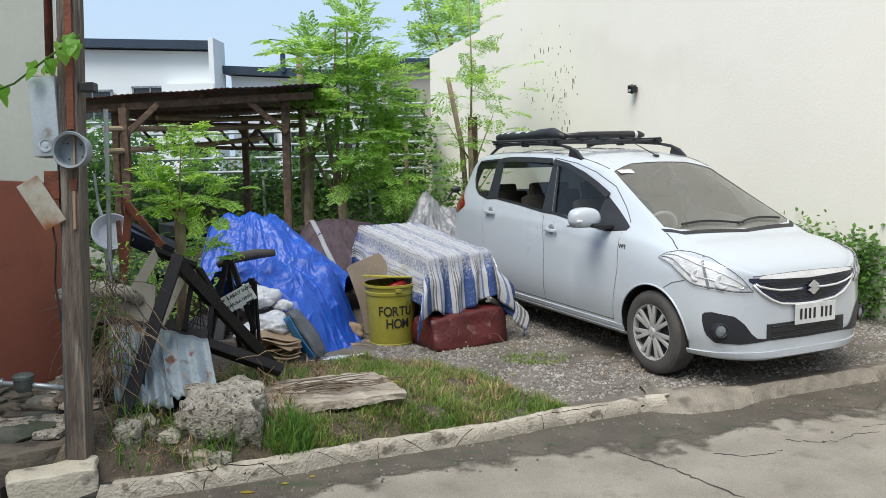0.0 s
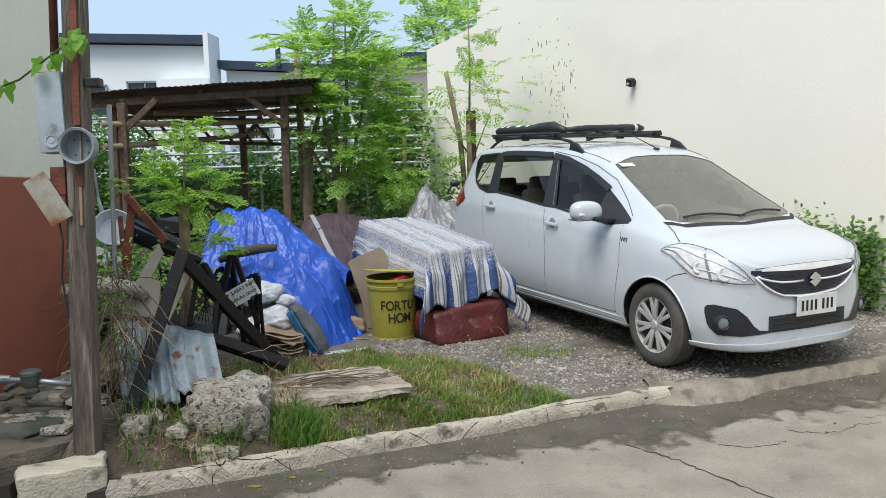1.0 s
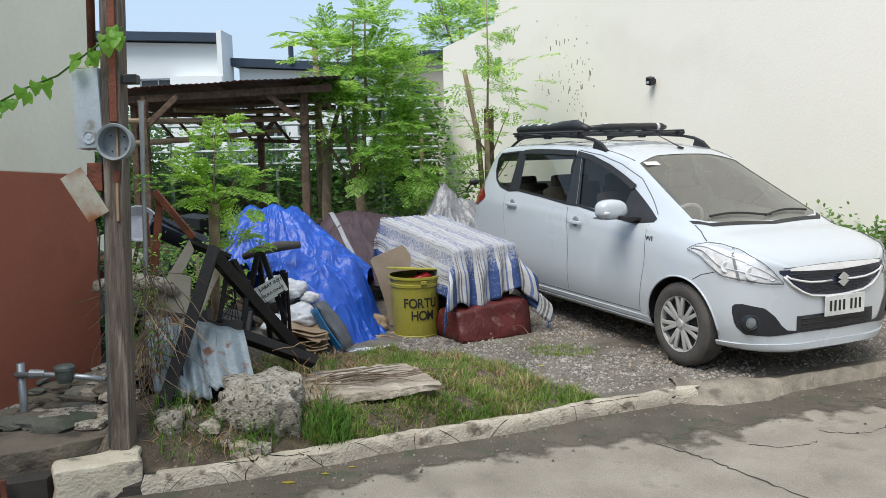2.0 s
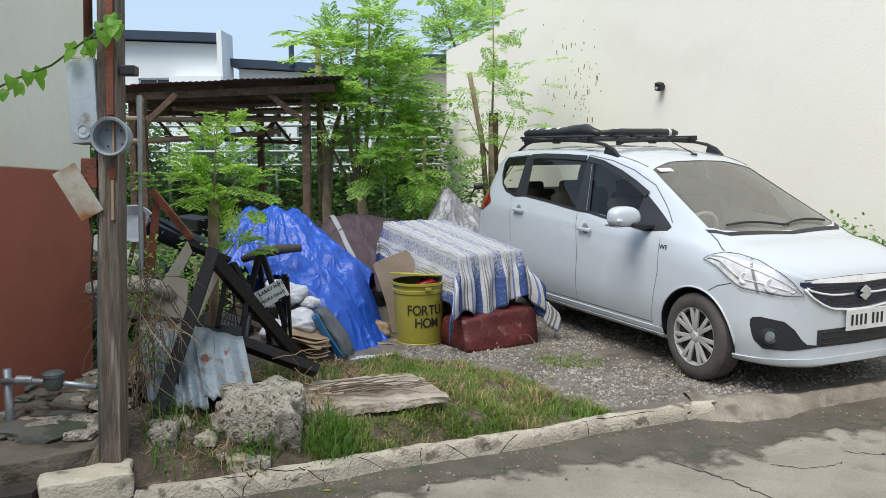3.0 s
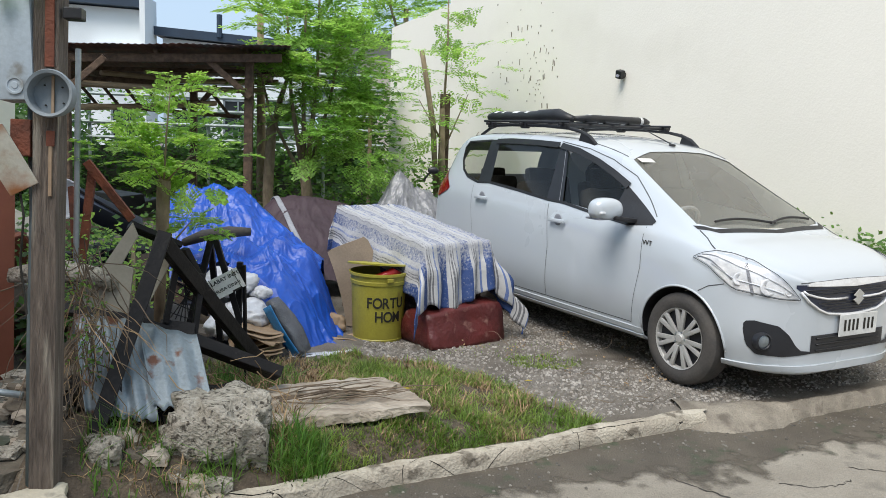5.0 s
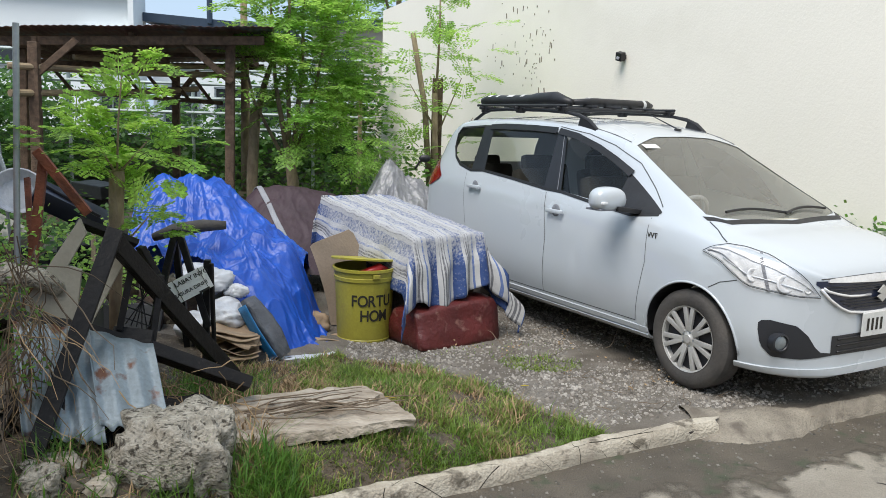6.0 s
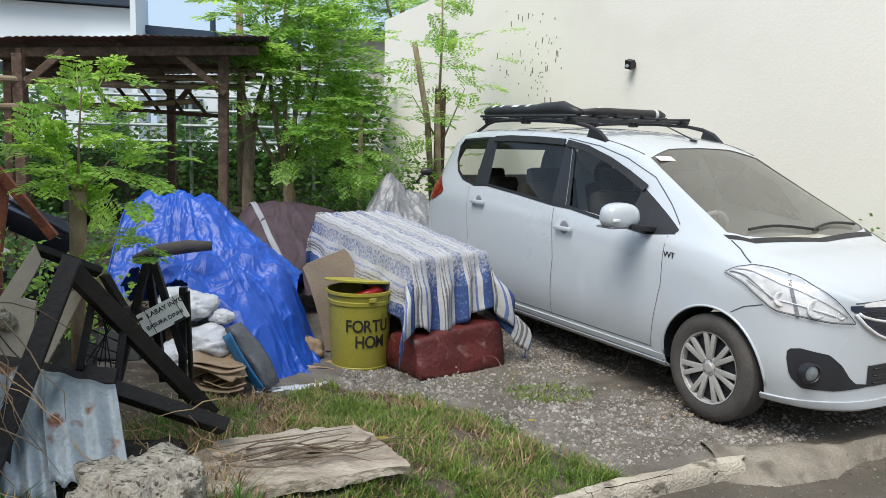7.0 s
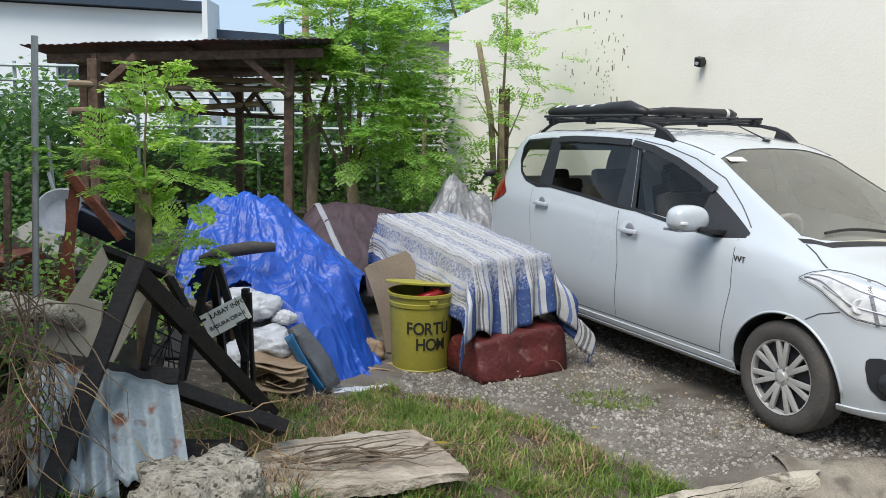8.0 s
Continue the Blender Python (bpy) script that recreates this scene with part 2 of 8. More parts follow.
GRASS = leafy("grass_blade", (0.14, 0.25, 0.045), (0.24, 0.32, 0.08), 0.5)
STRAW = surface("dry_straw", (0.38, 0.27, 0.15), (0.24, 0.16, 0.085), 9, 0.9, bump=0, island=0.4)
TWIG = surface("dry_twig", (0.19, 0.145, 0.1), (0.12, 0.09, 0.065), 9, 0.9, bump=0, island=0.3)
FENCE_PIPE = surface("fence_pipe", (0.42, 0.48, 0.47), (0.3, 0.35, 0.35), 6, 0.5, metal=0.2, bump=0.05)
# car
PAINT = surface("white_car_paint", (0.49, 0.532, 0.567), (0.48, 0.522, 0.555), 0.6, 0.3, bump=0.0, coat=1.0, mottle=0.02)
TRIM = surface("dark_trim", (0.022, 0.024, 0.03), None, 6, 0.45, bump=0.03)
SEAM = surface("panel_gap", (0.1, 0.105, 0.11), None, 6, 0.8, bump=0)
RUBBER = surface("tyre_rubber", (0.055, 0.052, 0.05), (0.085, 0.078, 0.07), 9, 0.85, bump=0.2, bump_scale=60)
ALLOY = surface("alloy", (0.55, 0.55, 0.53), (0.47, 0.47, 0.45), 6, 0.4, metal=0.35, bump=0.03)
CHROME = surface("chrome", (0.88, 0.89, 0.91), (0.82, 0.83, 0.85), 6, 0.2, metal=0.5, bump=0)
GRILLE = surface("grille_navy", (0.02, 0.027, 0.06), None, 6, 0.35, bump=0)
LAMP_BODY = surface("lamp_reflector", (0.94, 0.95, 0.96), (0.6, 0.62, 0.65), 11, 0.16, metal=0.08, bump=0.4, bump_scale=12, mottle=0.25)
LENS = glassy("lamp_lens", (0.94, 0.95, 0.96), 0.03)
TAIL_RED = surface("tail_lamp_red", (0.26, 0.007, 0.011), None, 6, 0.15, bump=0, coat=1)
GLASS_SIDE = glassy("tinted_glass", (0.7, 0.72, 0.68), 0.02, ior=1.45)
GLASS_FRONT = glassy("windscreen_glass", (0.9, 0.92, 0.86), 0.02, haze=0.12, ior=1.65)
SEATS = surface("seat_fabric", (0.06, 0.057, 0.052), None, 8, 0.9, bump=0.1)
LINER = surface("cabin_liner", (0.66, 0.63, 0.55), None, 4, 0.9, bump=0.05)
DASH = surface("beige_dash", (0.62, 0.6, 0.52), None, 5, 0.8, bump=0.05)
PLATE = surface("plate_white", (0.78, 0.79, 0.77), None, 6, 0.45, bump=0)


def striped():
    """Woven stripes along the cloth's first map axis, paler on the top."""
    m = surface("striped_cloth", (0.6, 0.6, 0.6), (0.5, 0.5, 0.52), 9, 0.75, bump=0.35, bump_scale=30)
    n, l = m.node_tree.nodes, m.node_tree.links
    p = n["Principled BSDF"]
    uv = n.new("ShaderNodeUVMap")
    sep = n.new("ShaderNodeSeparateXYZ")
    l.new(uv.outputs[0], sep.inputs[0])
    w = n.new("ShaderNodeMath")
    w.operation = "FRACT"
    l.new(sep.outputs[0], w.inputs[0])
    cr = n.new("ShaderNodeValToRGB")
    cr.color_ramp.interpolation = "CONSTANT"
    blue, pale, grey = (0.028, 0.062, 0.19, 1), (0.43, 0.43, 0.43, 1), (0.13, 0.13, 0.14, 1)
    stops = [(0, blue), (0.36, pale), (0.47, grey), (0.5, pale), (0.54, grey), (0.6, pale), (0.64, grey), (0.68, pale), (0.8, (0.1, 0.15, 0.32, 1)), (0.86, pale)]
    e = cr.color_ramp.elements
    e[0].position, e[0].color = stops[0]
    e[1].position, e[1].color = stops[1]
    for pos, c in stops[2:]:
        e.new(pos).color = c
    l.new(w.outputs[0], cr.inputs[0])
    no = n.new("ShaderNodeTexNoise")
    no.inputs["Scale"].default_value, no.inputs["Detail"].default_value = 55, 10
    co = n.new("ShaderNodeTexCoord")
    l.new(co.outputs["Object"], no.inputs["Vector"])
    add = n.new("ShaderNodeMath")
    add.operation = "ADD"
    l.new(no.outputs[0], add.inputs[0])
    l.new(sep.outputs[2], add.inputs[1])
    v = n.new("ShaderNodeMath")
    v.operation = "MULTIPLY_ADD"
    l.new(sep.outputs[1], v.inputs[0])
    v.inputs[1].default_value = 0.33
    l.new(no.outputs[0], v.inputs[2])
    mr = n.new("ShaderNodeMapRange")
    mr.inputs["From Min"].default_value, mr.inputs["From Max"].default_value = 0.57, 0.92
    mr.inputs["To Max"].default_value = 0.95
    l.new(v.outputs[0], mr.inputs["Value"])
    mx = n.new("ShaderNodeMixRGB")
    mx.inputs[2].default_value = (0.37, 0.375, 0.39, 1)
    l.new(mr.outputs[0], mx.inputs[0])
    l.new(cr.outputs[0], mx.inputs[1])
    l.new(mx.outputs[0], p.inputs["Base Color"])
    return m


STRIPES = striped()

# ---- building helpers ----


def link(name, bm, material, smooth=False):
    me = bpy.data.meshes.new(name)
    bmesh.ops.recalc_face_normals(bm, faces=bm.faces)
    bm.to_mesh(me)
    bm.free()
    for m in (material if isinstance(material, (list, tuple)) else [material]):
        me.materials.append(m)
    if smooth:
        me.shade_smooth()
        if smooth != "all":
            me.set_sharp_from_angle(angle=radians(38))
    return new(name, me)


def thing(name, bm, material, label, category, group="", kind="", smooth=False):
    return tagged(link(name, bm, material, smooth), label, category, group, kind)


def root(name, x, y, z, label, category, group="", kind="", m=None):
    ob = new(name)
    ob.empty_display_size = 0.1
    ob.matrix_basis = m if m is not None else Matrix.Translation((x, y, z))
    return tagged(ob, label, category, group, kind)


def part(name, bm, material, parent, label="", smooth=False, local=False):
    """One mesh under a thing or part. Its vertices are in the world, or with local in the frame of the top thing."""
    ob = link(name, bm, material, smooth)
    ob.parent = parent
    if parent.parent:
        ob.matrix_parent_inverse = Matrix.Identity(4) if local else parent.matrix_parent_inverse.copy()
        if not local:
            ob.matrix_parent_inverse = Matrix.Identity(4)
    elif not local and parent.type == "EMPTY":
        ob.matrix_parent_inverse = parent.matrix_basis.inverted()
    if label:
        ob["label"] = label
    return ob


def box(bm, c, s, m=None, bevel=0.0):
    """A box of centre c and size s, turned by m about its centre."""
    r = bmesh.ops.create_cube(bm, size=1.0)
    t = Matrix.Translation(c) @ (m.to_4x4() if m is not None else Matrix.Identity(4)) @ Matrix.Diagonal((*s, 1))
    bmesh.ops.transform(bm, matrix=t, verts=r["verts"])
    if bevel:
        es = list({e for v in r["verts"] for e in v.link_edges})
        bmesh.ops.bevel(bm, geom=es, offset=bevel, segments=2, profile=0.6, affect="EDGES")
    return bm


def beam(bm, a, b, w, h, up=(0, 0, 1), bevel=0.004):
    """A squared timber from a to b, w across, h along up."""
    a, b = Vector(a), Vector(b)
    d = b - a
    x = d.normalized()
    z = Vector(up) - x * x.dot(Vector(up))
    if z.length < 1e-4:
        z = x.orthogonal()
    z.normalize()
    y = z.cross(x)
    return box(bm, (a + b) / 2, (d.length, w, h), Matrix((x, y, z)).transposed(), bevel)


def tube(bm, pts, radii, seg=8, cap=True):
    """A round bar along the points; radii: one, or one a point."""
    pts = [Vector(p) for p in pts]
    if not isinstance(radii, (list, tuple)):
        radii = [radii] * len(pts)
    rings = []
    side = None
    for i, p in enumerate(pts):
        d = (pts[min(i + 1, len(pts) - 1)] - pts[max(i - 1, 0)]).normalized()
        side = d.orthogonal().normalized() if side is None else (side - d * side.dot(d)).normalized()
        o = d.cross(side)
        rings.append([bm.verts.new(p + (side * math.cos(a) + o * math.sin(a)) * radii[i]) for a in (k * math.tau / seg for k in range(seg))])
    for r, q in zip(rings, rings[1:]):
        for k in range(seg):
            bm.faces.new((r[k], r[(k + 1) % seg], q[(k + 1) % seg], q[k]))
    if cap:
        bm.faces.new(rings[0][::-1])
        bm.faces.new(rings[-1])
    return bm


def lathe(bm, prof, seg=32, m=None, close=False):
    """Turn (radius, z) points about z."""
    rings = []
    for r, z in prof:
        if r < 1e-5:
            rings.append([bm.verts.new((0, 0, z))] * seg)
        else:
            rings.append([bm.verts.new((r * math.cos(k * math.tau / seg), r * math.sin(k * math.tau / seg), z)) for k in range(seg)])
    for a, b in zip(rings, rings[1:]):
        for k in range(seg):
            q = []
            for v in (a[k], a[(k + 1) % seg], b[(k + 1) % seg], b[k]):
                if v not in q:
                    q.append(v)
            if len(q) > 2:
                bm.faces.new(q)
    if m is not None:
        bmesh.ops.transform(bm, matrix=m, verts=list({v for r in rings for v in r}))
    return bm


def grid(bm, f, nu, nv, uv=None):
    """A sheet: f(u, v) for u, v from 0 to 1. f may give None for a hole."""
    vs = {}
    for i in range(nu + 1):
        for j in range(nv + 1):
            p = f(i / nu, j / nv)
            if p is not None:
                vs[i, j] = bm.verts.new(p)
    lay = bm.loops.layers.uv.verify() if uv else None
    for i in range(nu):
        for j in range(nv):
            k = ((i, j), (i + 1, j), (i + 1, j + 1), (i, j + 1))
            if all(q in vs for q in k):
                fc = bm.faces.new([vs[q] for q in k])
                if uv:
                    for lp, q in zip(fc.loops, k):
                        lp[lay].uv = uv(q[0] / nu, q[1] / nv)
    return bm


def thicken(bm, t):
    """Give a sheet a back, t behind it, and close its rim."""
    bmesh.ops.recalc_face_normals(bm, faces=bm.faces)
    bm.normal_update()
    front = list(bm.faces)
    rim = [[(lp.vert, lp.link_loop_next.vert) for lp in e.link_loops][0] for e in bm.edges if e.is_boundary]
    back = {v: bm.verts.new(v.co - v.normal * t) for v in list(bm.verts)}
    lay = bm.loops.layers.uv.active
    for f in front:
        g = bm.faces.new([back[v] for v in reversed(f.verts)])
        if lay:
            for lp, src in zip(g.loops, reversed(f.loops)):
                lp[lay].uv = src[lay].uv
    for v, w in rim:
        bm.faces.new((w, v, back[v], back[w]))
    return bm


def prism(bm, pts, lo, hi, m=None):
    """A flat outline (x, y) raised from lo to hi."""
    a = [bm.verts.new((x, y, lo)) for x, y in pts]
    b = [bm.verts.new((x, y, hi)) for x, y in pts]
    bm.faces.new(a[::-1])
    bm.faces.new(b)
    for i in range(len(pts)):
        j = (i + 1) % len(pts)
        bm.faces.new((a[i], a[j], b[j], b[i]))
    if m is not None:
        bmesh.ops.transform(bm, matrix=m, verts=a + b)
    return bm


def rough_up(bm, amount, size, seed=0.0):
    for v in bm.verts:
        v.co += noise.noise_vector(v.co / size + Vector((seed, seed * 1.7, 3))) * amount
    return bm


def lerp(keys, x):
    return float(np.interp(x, [k[0] for k in keys], [k[1] for k in keys]))


def smooth_keys(keys, x):
    """Monotone-looking curve through the keys (Catmull-Rom)."""
    xs = [k[0] for k in keys]
    x = min(max(x, xs[0]), xs[-1])
    i = max(0, min(len(xs) - 2, int(np.searchsorted(xs, x)) - 1))
    p = [keys[min(max(i + d, 0), len(keys) - 1)] for d in (-1, 0, 1, 2)]
    h = p[2][0] - p[1][0]
    t = (x - p[1][0]) / h
    s1 = (p[2][1] - p[0][1]) / max(p[2][0] - p[0][0], 1e-6) * h
    s2 = (p[3][1] - p[1][1]) / max(p[3][0] - p[1][0], 1e-6) * h
    return (2 * t**3 - 3 * t**2 + 1) * p[1][1] + (t**3 - 2 * t**2 + t) * s1 + (3 * t**2 - 2 * t**3) * p[2][1] + (t**3 - t**2) * s2


def written(name, text, size, m, material, parent, depth=0.0008, local=False):
    """Letters as a mesh of the built-in font, centred on m."""
    cu = bpy.data.curves.new(name, "FONT")
    cu.body, cu.size, cu.align_x, cu.align_y, cu.extrude = text, size, "CENTER", "CENTER", depth
    cu.offset = size * 0.018
    tmp = new(name, cu)
    me = bpy.data.meshes.new_from_object(tmp.evaluated_get(bpy.context.evaluated_depsgraph_get()))
    bpy.data.objects.remove(tmp)
    bpy.data.curves.remove(cu)
    bm = bmesh.new()
    bm.from_mesh(me)
    bpy.data.meshes.remove(me)
    bmesh.ops.transform(bm, matrix=m, verts=bm.verts)
    return part(name, bm, material, parent, local=local)

# ---- ground, road, walls ----
KERB_LINE = [(-9.0, 0.9), (-2.3, 3.54), (-1.48, 3.89), (-0.98, 4.14), (-0.62, 4.37), (0.03, 4.7), (0.76, 5.08), (1.37, 5.32), (2.0, 5.47), (3.28, 5.98), (5.2, 6.75), (12.0, 9.4)]


def kerb_y(x):
    return lerp(KERB_LINE, x)


def rise(x):
    """The street climbs gently towards the house."""
    return 0.045 * min(max(0.3 - x, 0), 3.0)


def step(a, b, x):
    t = min(max((x - a) / (b - a), 0), 1)
    return t * t * (3 - 2 * t)


def land(x, y):
    """Height of the lot: flat gravel, a verge that swells towards the post, a low bank behind it."""
    d = y - kerb_y(x)
    if d < 0.06:
        return -0.11 + rise(x)
    swell = rise(x) * (1 - step(2.0, 5.0, d)) + 0.12 * step(0.06, 0.35, d) * (1 - step(-0.5, 0.75, x)) * (1 - step(0.6, 1.9, d))
    bank = 0.1 * (1 - step(-1.9, -1.2, x)) * step(0.1, 0.5, d) * (1 - step(4.0, 7.0, d))
    bank -= 0.15 * (1 - step(-2.05, -1.93, x)) * (1 - step(4.9, 5.5, y))       # cut away under the footway slab
    return swell + bank + 0.012 * noise.noise(Vector((x * 1.7, y * 1.7, 0.3))) + 0.005 * noise.noise(Vector((x * 7, y * 7, 2.0)))


def axis(lo, hi, fine):
    far = [9, 12, 18, 30, 60, 150, 400, 1200, 3000]
    mid = list(np.arange(lo, hi + 1e-6, fine))
    return [lo - f for f in reversed(far)] + mid + [hi + f for f in far]


bm = bmesh.new()
gx, gy = axis(-6.0, 5.5, 0.07), axis(2.5, 9.5, 0.07)
rows_v = [[bm.verts.new((x, y, land(x, y) if -9 < x < 9 and y < 40 else (-0.11 if y < 2 and x > -20 else 0.0))) for x in gx] for y in gy]
for r, q in zip(rows_v, rows_v[1:]):
    for k in range(len(gx) - 1):
        bm.faces.new((r[k], r[k + 1], q[k + 1], q[k]))
thing("ground", bm, GRAVEL, "grey gravel lot with worn earth patches", "ground", kind="structure", smooth="all")

bm = bmesh.new()                                # concrete carriageway, up to the foot of the kerb
xs = list(np.arange(-9, 12.01, 0.15))
near = [bm.verts.new((x, -30, -0.06 + rise(x))) for x in xs]
mid_r = [bm.verts.new((x, 0.5, -0.06 + rise(x))) for x in xs]
edge = [bm.verts.new((x, kerb_y(x) + 0.05, -0.06 + rise(x))) for x in xs]
for a, b in ((near, mid_r), (mid_r, edge)):
    for k in range(len(xs) - 1):
        bm.faces.new((a[k], a[k + 1], b[k + 1], b[k]))
thing("road", bm, CONCRETE_ROAD, "pale worn concrete street with cracks", "road", kind="structure")

bm = bmesh.new()                                # dark silt that lies along the gutter
WET = [(-9, 0.6), (-2.4, 0.5), (-1.3, 0.36), (-0.6, 0.28), (0.3, 0.3), (0.9, 0.44), (1.25, 0.52), (1.5, 0.6), (1.62, 0.46), (2.0, 0.4), (2.9, 0.48), (4, 0.5), (12, 0.5)]


def silt(u, v):
    x = -9 + 21 * u
    reach = lerp(WET, x) * 1.72 + 0.06 * noise.noise(Vector((x * 3.1, 0, 0)))
    return Vector((x, kerb_y(x) - reach + (reach + 0.04) * v, -0.0575 + 0.002 * v + rise(x)))


grid(bm, silt, 420, 6, uv=lambda u, v: (u, v))
thing("gutter_silt", bm, GUTTER, "dark damp silt lying along the gutter", "silt", kind="structure")

bm = bmesh.new()                                # joint and crack in the concrete
for run in ([(1.0, 4.62), (1.12, 4.47), (1.25, 4.33), (1.33, 4.2), (1.52, 3.9), (1.9, 3.3)], [(2.05, 4.75), (2.2, 4.7), (2.34, 4.72), (2.5, 4.83), (2.7, 4.86)],
            [(1.55, 4.55), (1.72, 4.5), (1.86, 4.53), (1.98, 4.6)], [(2.6, 4.95), (2.9, 5.02), (3.3, 5.0)]):
    fine = []
    for (ax, ay), (bx, by) in zip(run, run[1:]):
        fine += [(ax + (bx - ax) * k / 7 + random.uniform(-.012, .012), ay + (by - ay) * k / 7 + random.uniform(-.012, .012)) for k in range(7)]
    wide = [0.0015 + 0.005 * random.random() for _ in fine]
    for k in range(len(fine) - 1):
        (x0, y0), (x1, y1), p, q = fine[k], fine[k + 1], wide[k], wide[k + 1]
        bm.faces.new([bm.verts.new(c) for c in ((x0 - p, y0 - p, -0.0585), (x1 - q, y1 - q, -0.0585), (x1 + q, y1 + q, -0.0585), (x0 + p, y0 + p, -0.0585))])
thing("road_crack", bm, CRACK, "dark open cracks in the street concrete", "crack", kind="structure")

# cream wall beside the car: a low end, then the tall gable
WALL_DIR = Vector((0.478, -0.878, 0)).normalized()
WALL_END = Vector((-0.18, 15.8, 0))
WALL_BACK = Vector((0.878, 0.478, 0)).normalized()
FLAT_WALL = Matrix((WALL_DIR, WALL_BACK, Vector((0, 0, 1)))).transposed()


def on_wall(s, z, out=0.0):
    return WALL_END + WALL_DIR * s - WALL_BACK * out + Vector((0, 0, z))


bm = bmesh.new()
prism(bm, [(0, -0.3), (1.84, -0.3), (1.84, 3.72), (0, 3.5)], 0, 0.2,
      Matrix.Translation(WALL_END) @ Matrix((WALL_DIR, Vector((0, 0, 1)), WALL_BACK)).transposed().to_4x4())
box(bm, on_wall(1.84 + 8.5, 3.6, -0.12), (17.0, 0.24, 7.8), FLAT_WALL)
thing("wall_east", bm, WHITE_WALL, "tall cream plastered wall with faint stains", "wall", kind="structure")
bm = bmesh.new()
for k in range(90):
    s = random.choice((3.3, 3.75, 4.05, 4.1, 4.35)) + random.gauss(0, 0.14)
    z = random.triangular(1.5, 3.6, 2.6)
    box(bm, on_wall(s, z, 0.001), (random.uniform(.006, .02), 0.005, random.choice((.012, .016, .025, .07))), FLAT_WALL @ Matrix.Rotation(random.uniform(-.2, .2), 3, "Y"))
thing("mould_streaks", bm, MOULD, "dark mould streaks spotting the cream wall", "mould", kind="stuff")

# neighbour house beside the street: red dado, cream above
LEANING = Matrix.Rotation(radians(-4.5), 4, "X") @ Matrix.Rotation(radians(0.6), 4, "Y")   # old post and house wall lean back from the street
HOUSE_C = Vector((-2.39, 5.0, 0))
HD, HE = Vector((-0.34, -0.94, 0)).normalized(), Vector((-0.94, 0.34, 0)).normalized()
FLAT_HOUSE = Matrix((HD, HE, Vector((0, 0, 1)))).transposed()
for nm, z0, z1, ma, la, grow in (("wall_west_dado", -0.1, 1.56, RED, "oxide red painted lower house wall", 0.0), ("wall_west", 1.56, 4.6, CREAM, "grey cream painted upper house wall", 0.004)):
    bm = bmesh.new()
    box(bm, HOUSE_C + HD * 4.5 + HE * (2.5 + grow) + Vector((0, 0, (z0 + z1) / 2)), (9.0, 5.0, z1 - z0), FLAT_HOUSE, 0.006)
    thing(nm, bm, ma, la, "wall", kind="structure").matrix_basis = Matrix.Translation(HOUSE_C) @ LEANING @ Matrix.Translation(-HOUSE_C)

# boundary wall of concrete blocks behind the shed
bm = bmesh.new()
box(bm, (-8.3, 15.75, 0.6), (16.0, 0.15, 1.3))
thing("boundary_wall", bm, BLOCK, "mossy concrete block boundary wall", "wall", kind="structure")
# added wall, never in view, closes the street behind the camera and fills reflections
bm = bmesh.new()
box(bm, (2, -14, 3), (40, 0.4, 6.5))
thing("wall_south", bm, HOUSE_TAN, "plain tan wall added behind the camera, out of view", "wall", kind="structure")

# ---- the car ----
CAR_U = Vector((0.41, -0.912, 0)).normalized()
CAR_S = Vector((-0.912, -0.41, 0)).normalized()
CAR = Matrix.Translation((2.308, 6.336, 0)) @ Matrix((CAR_U, CAR_S, Vector((0, 0, 1)))).transposed().to_4x4()
car = root("car", 0, 0, 0, "white compact people carrier with roof rails, parked on the gravel", "car", m=CAR @ Matrix.Diagonal((1, 1, 1, 1)))

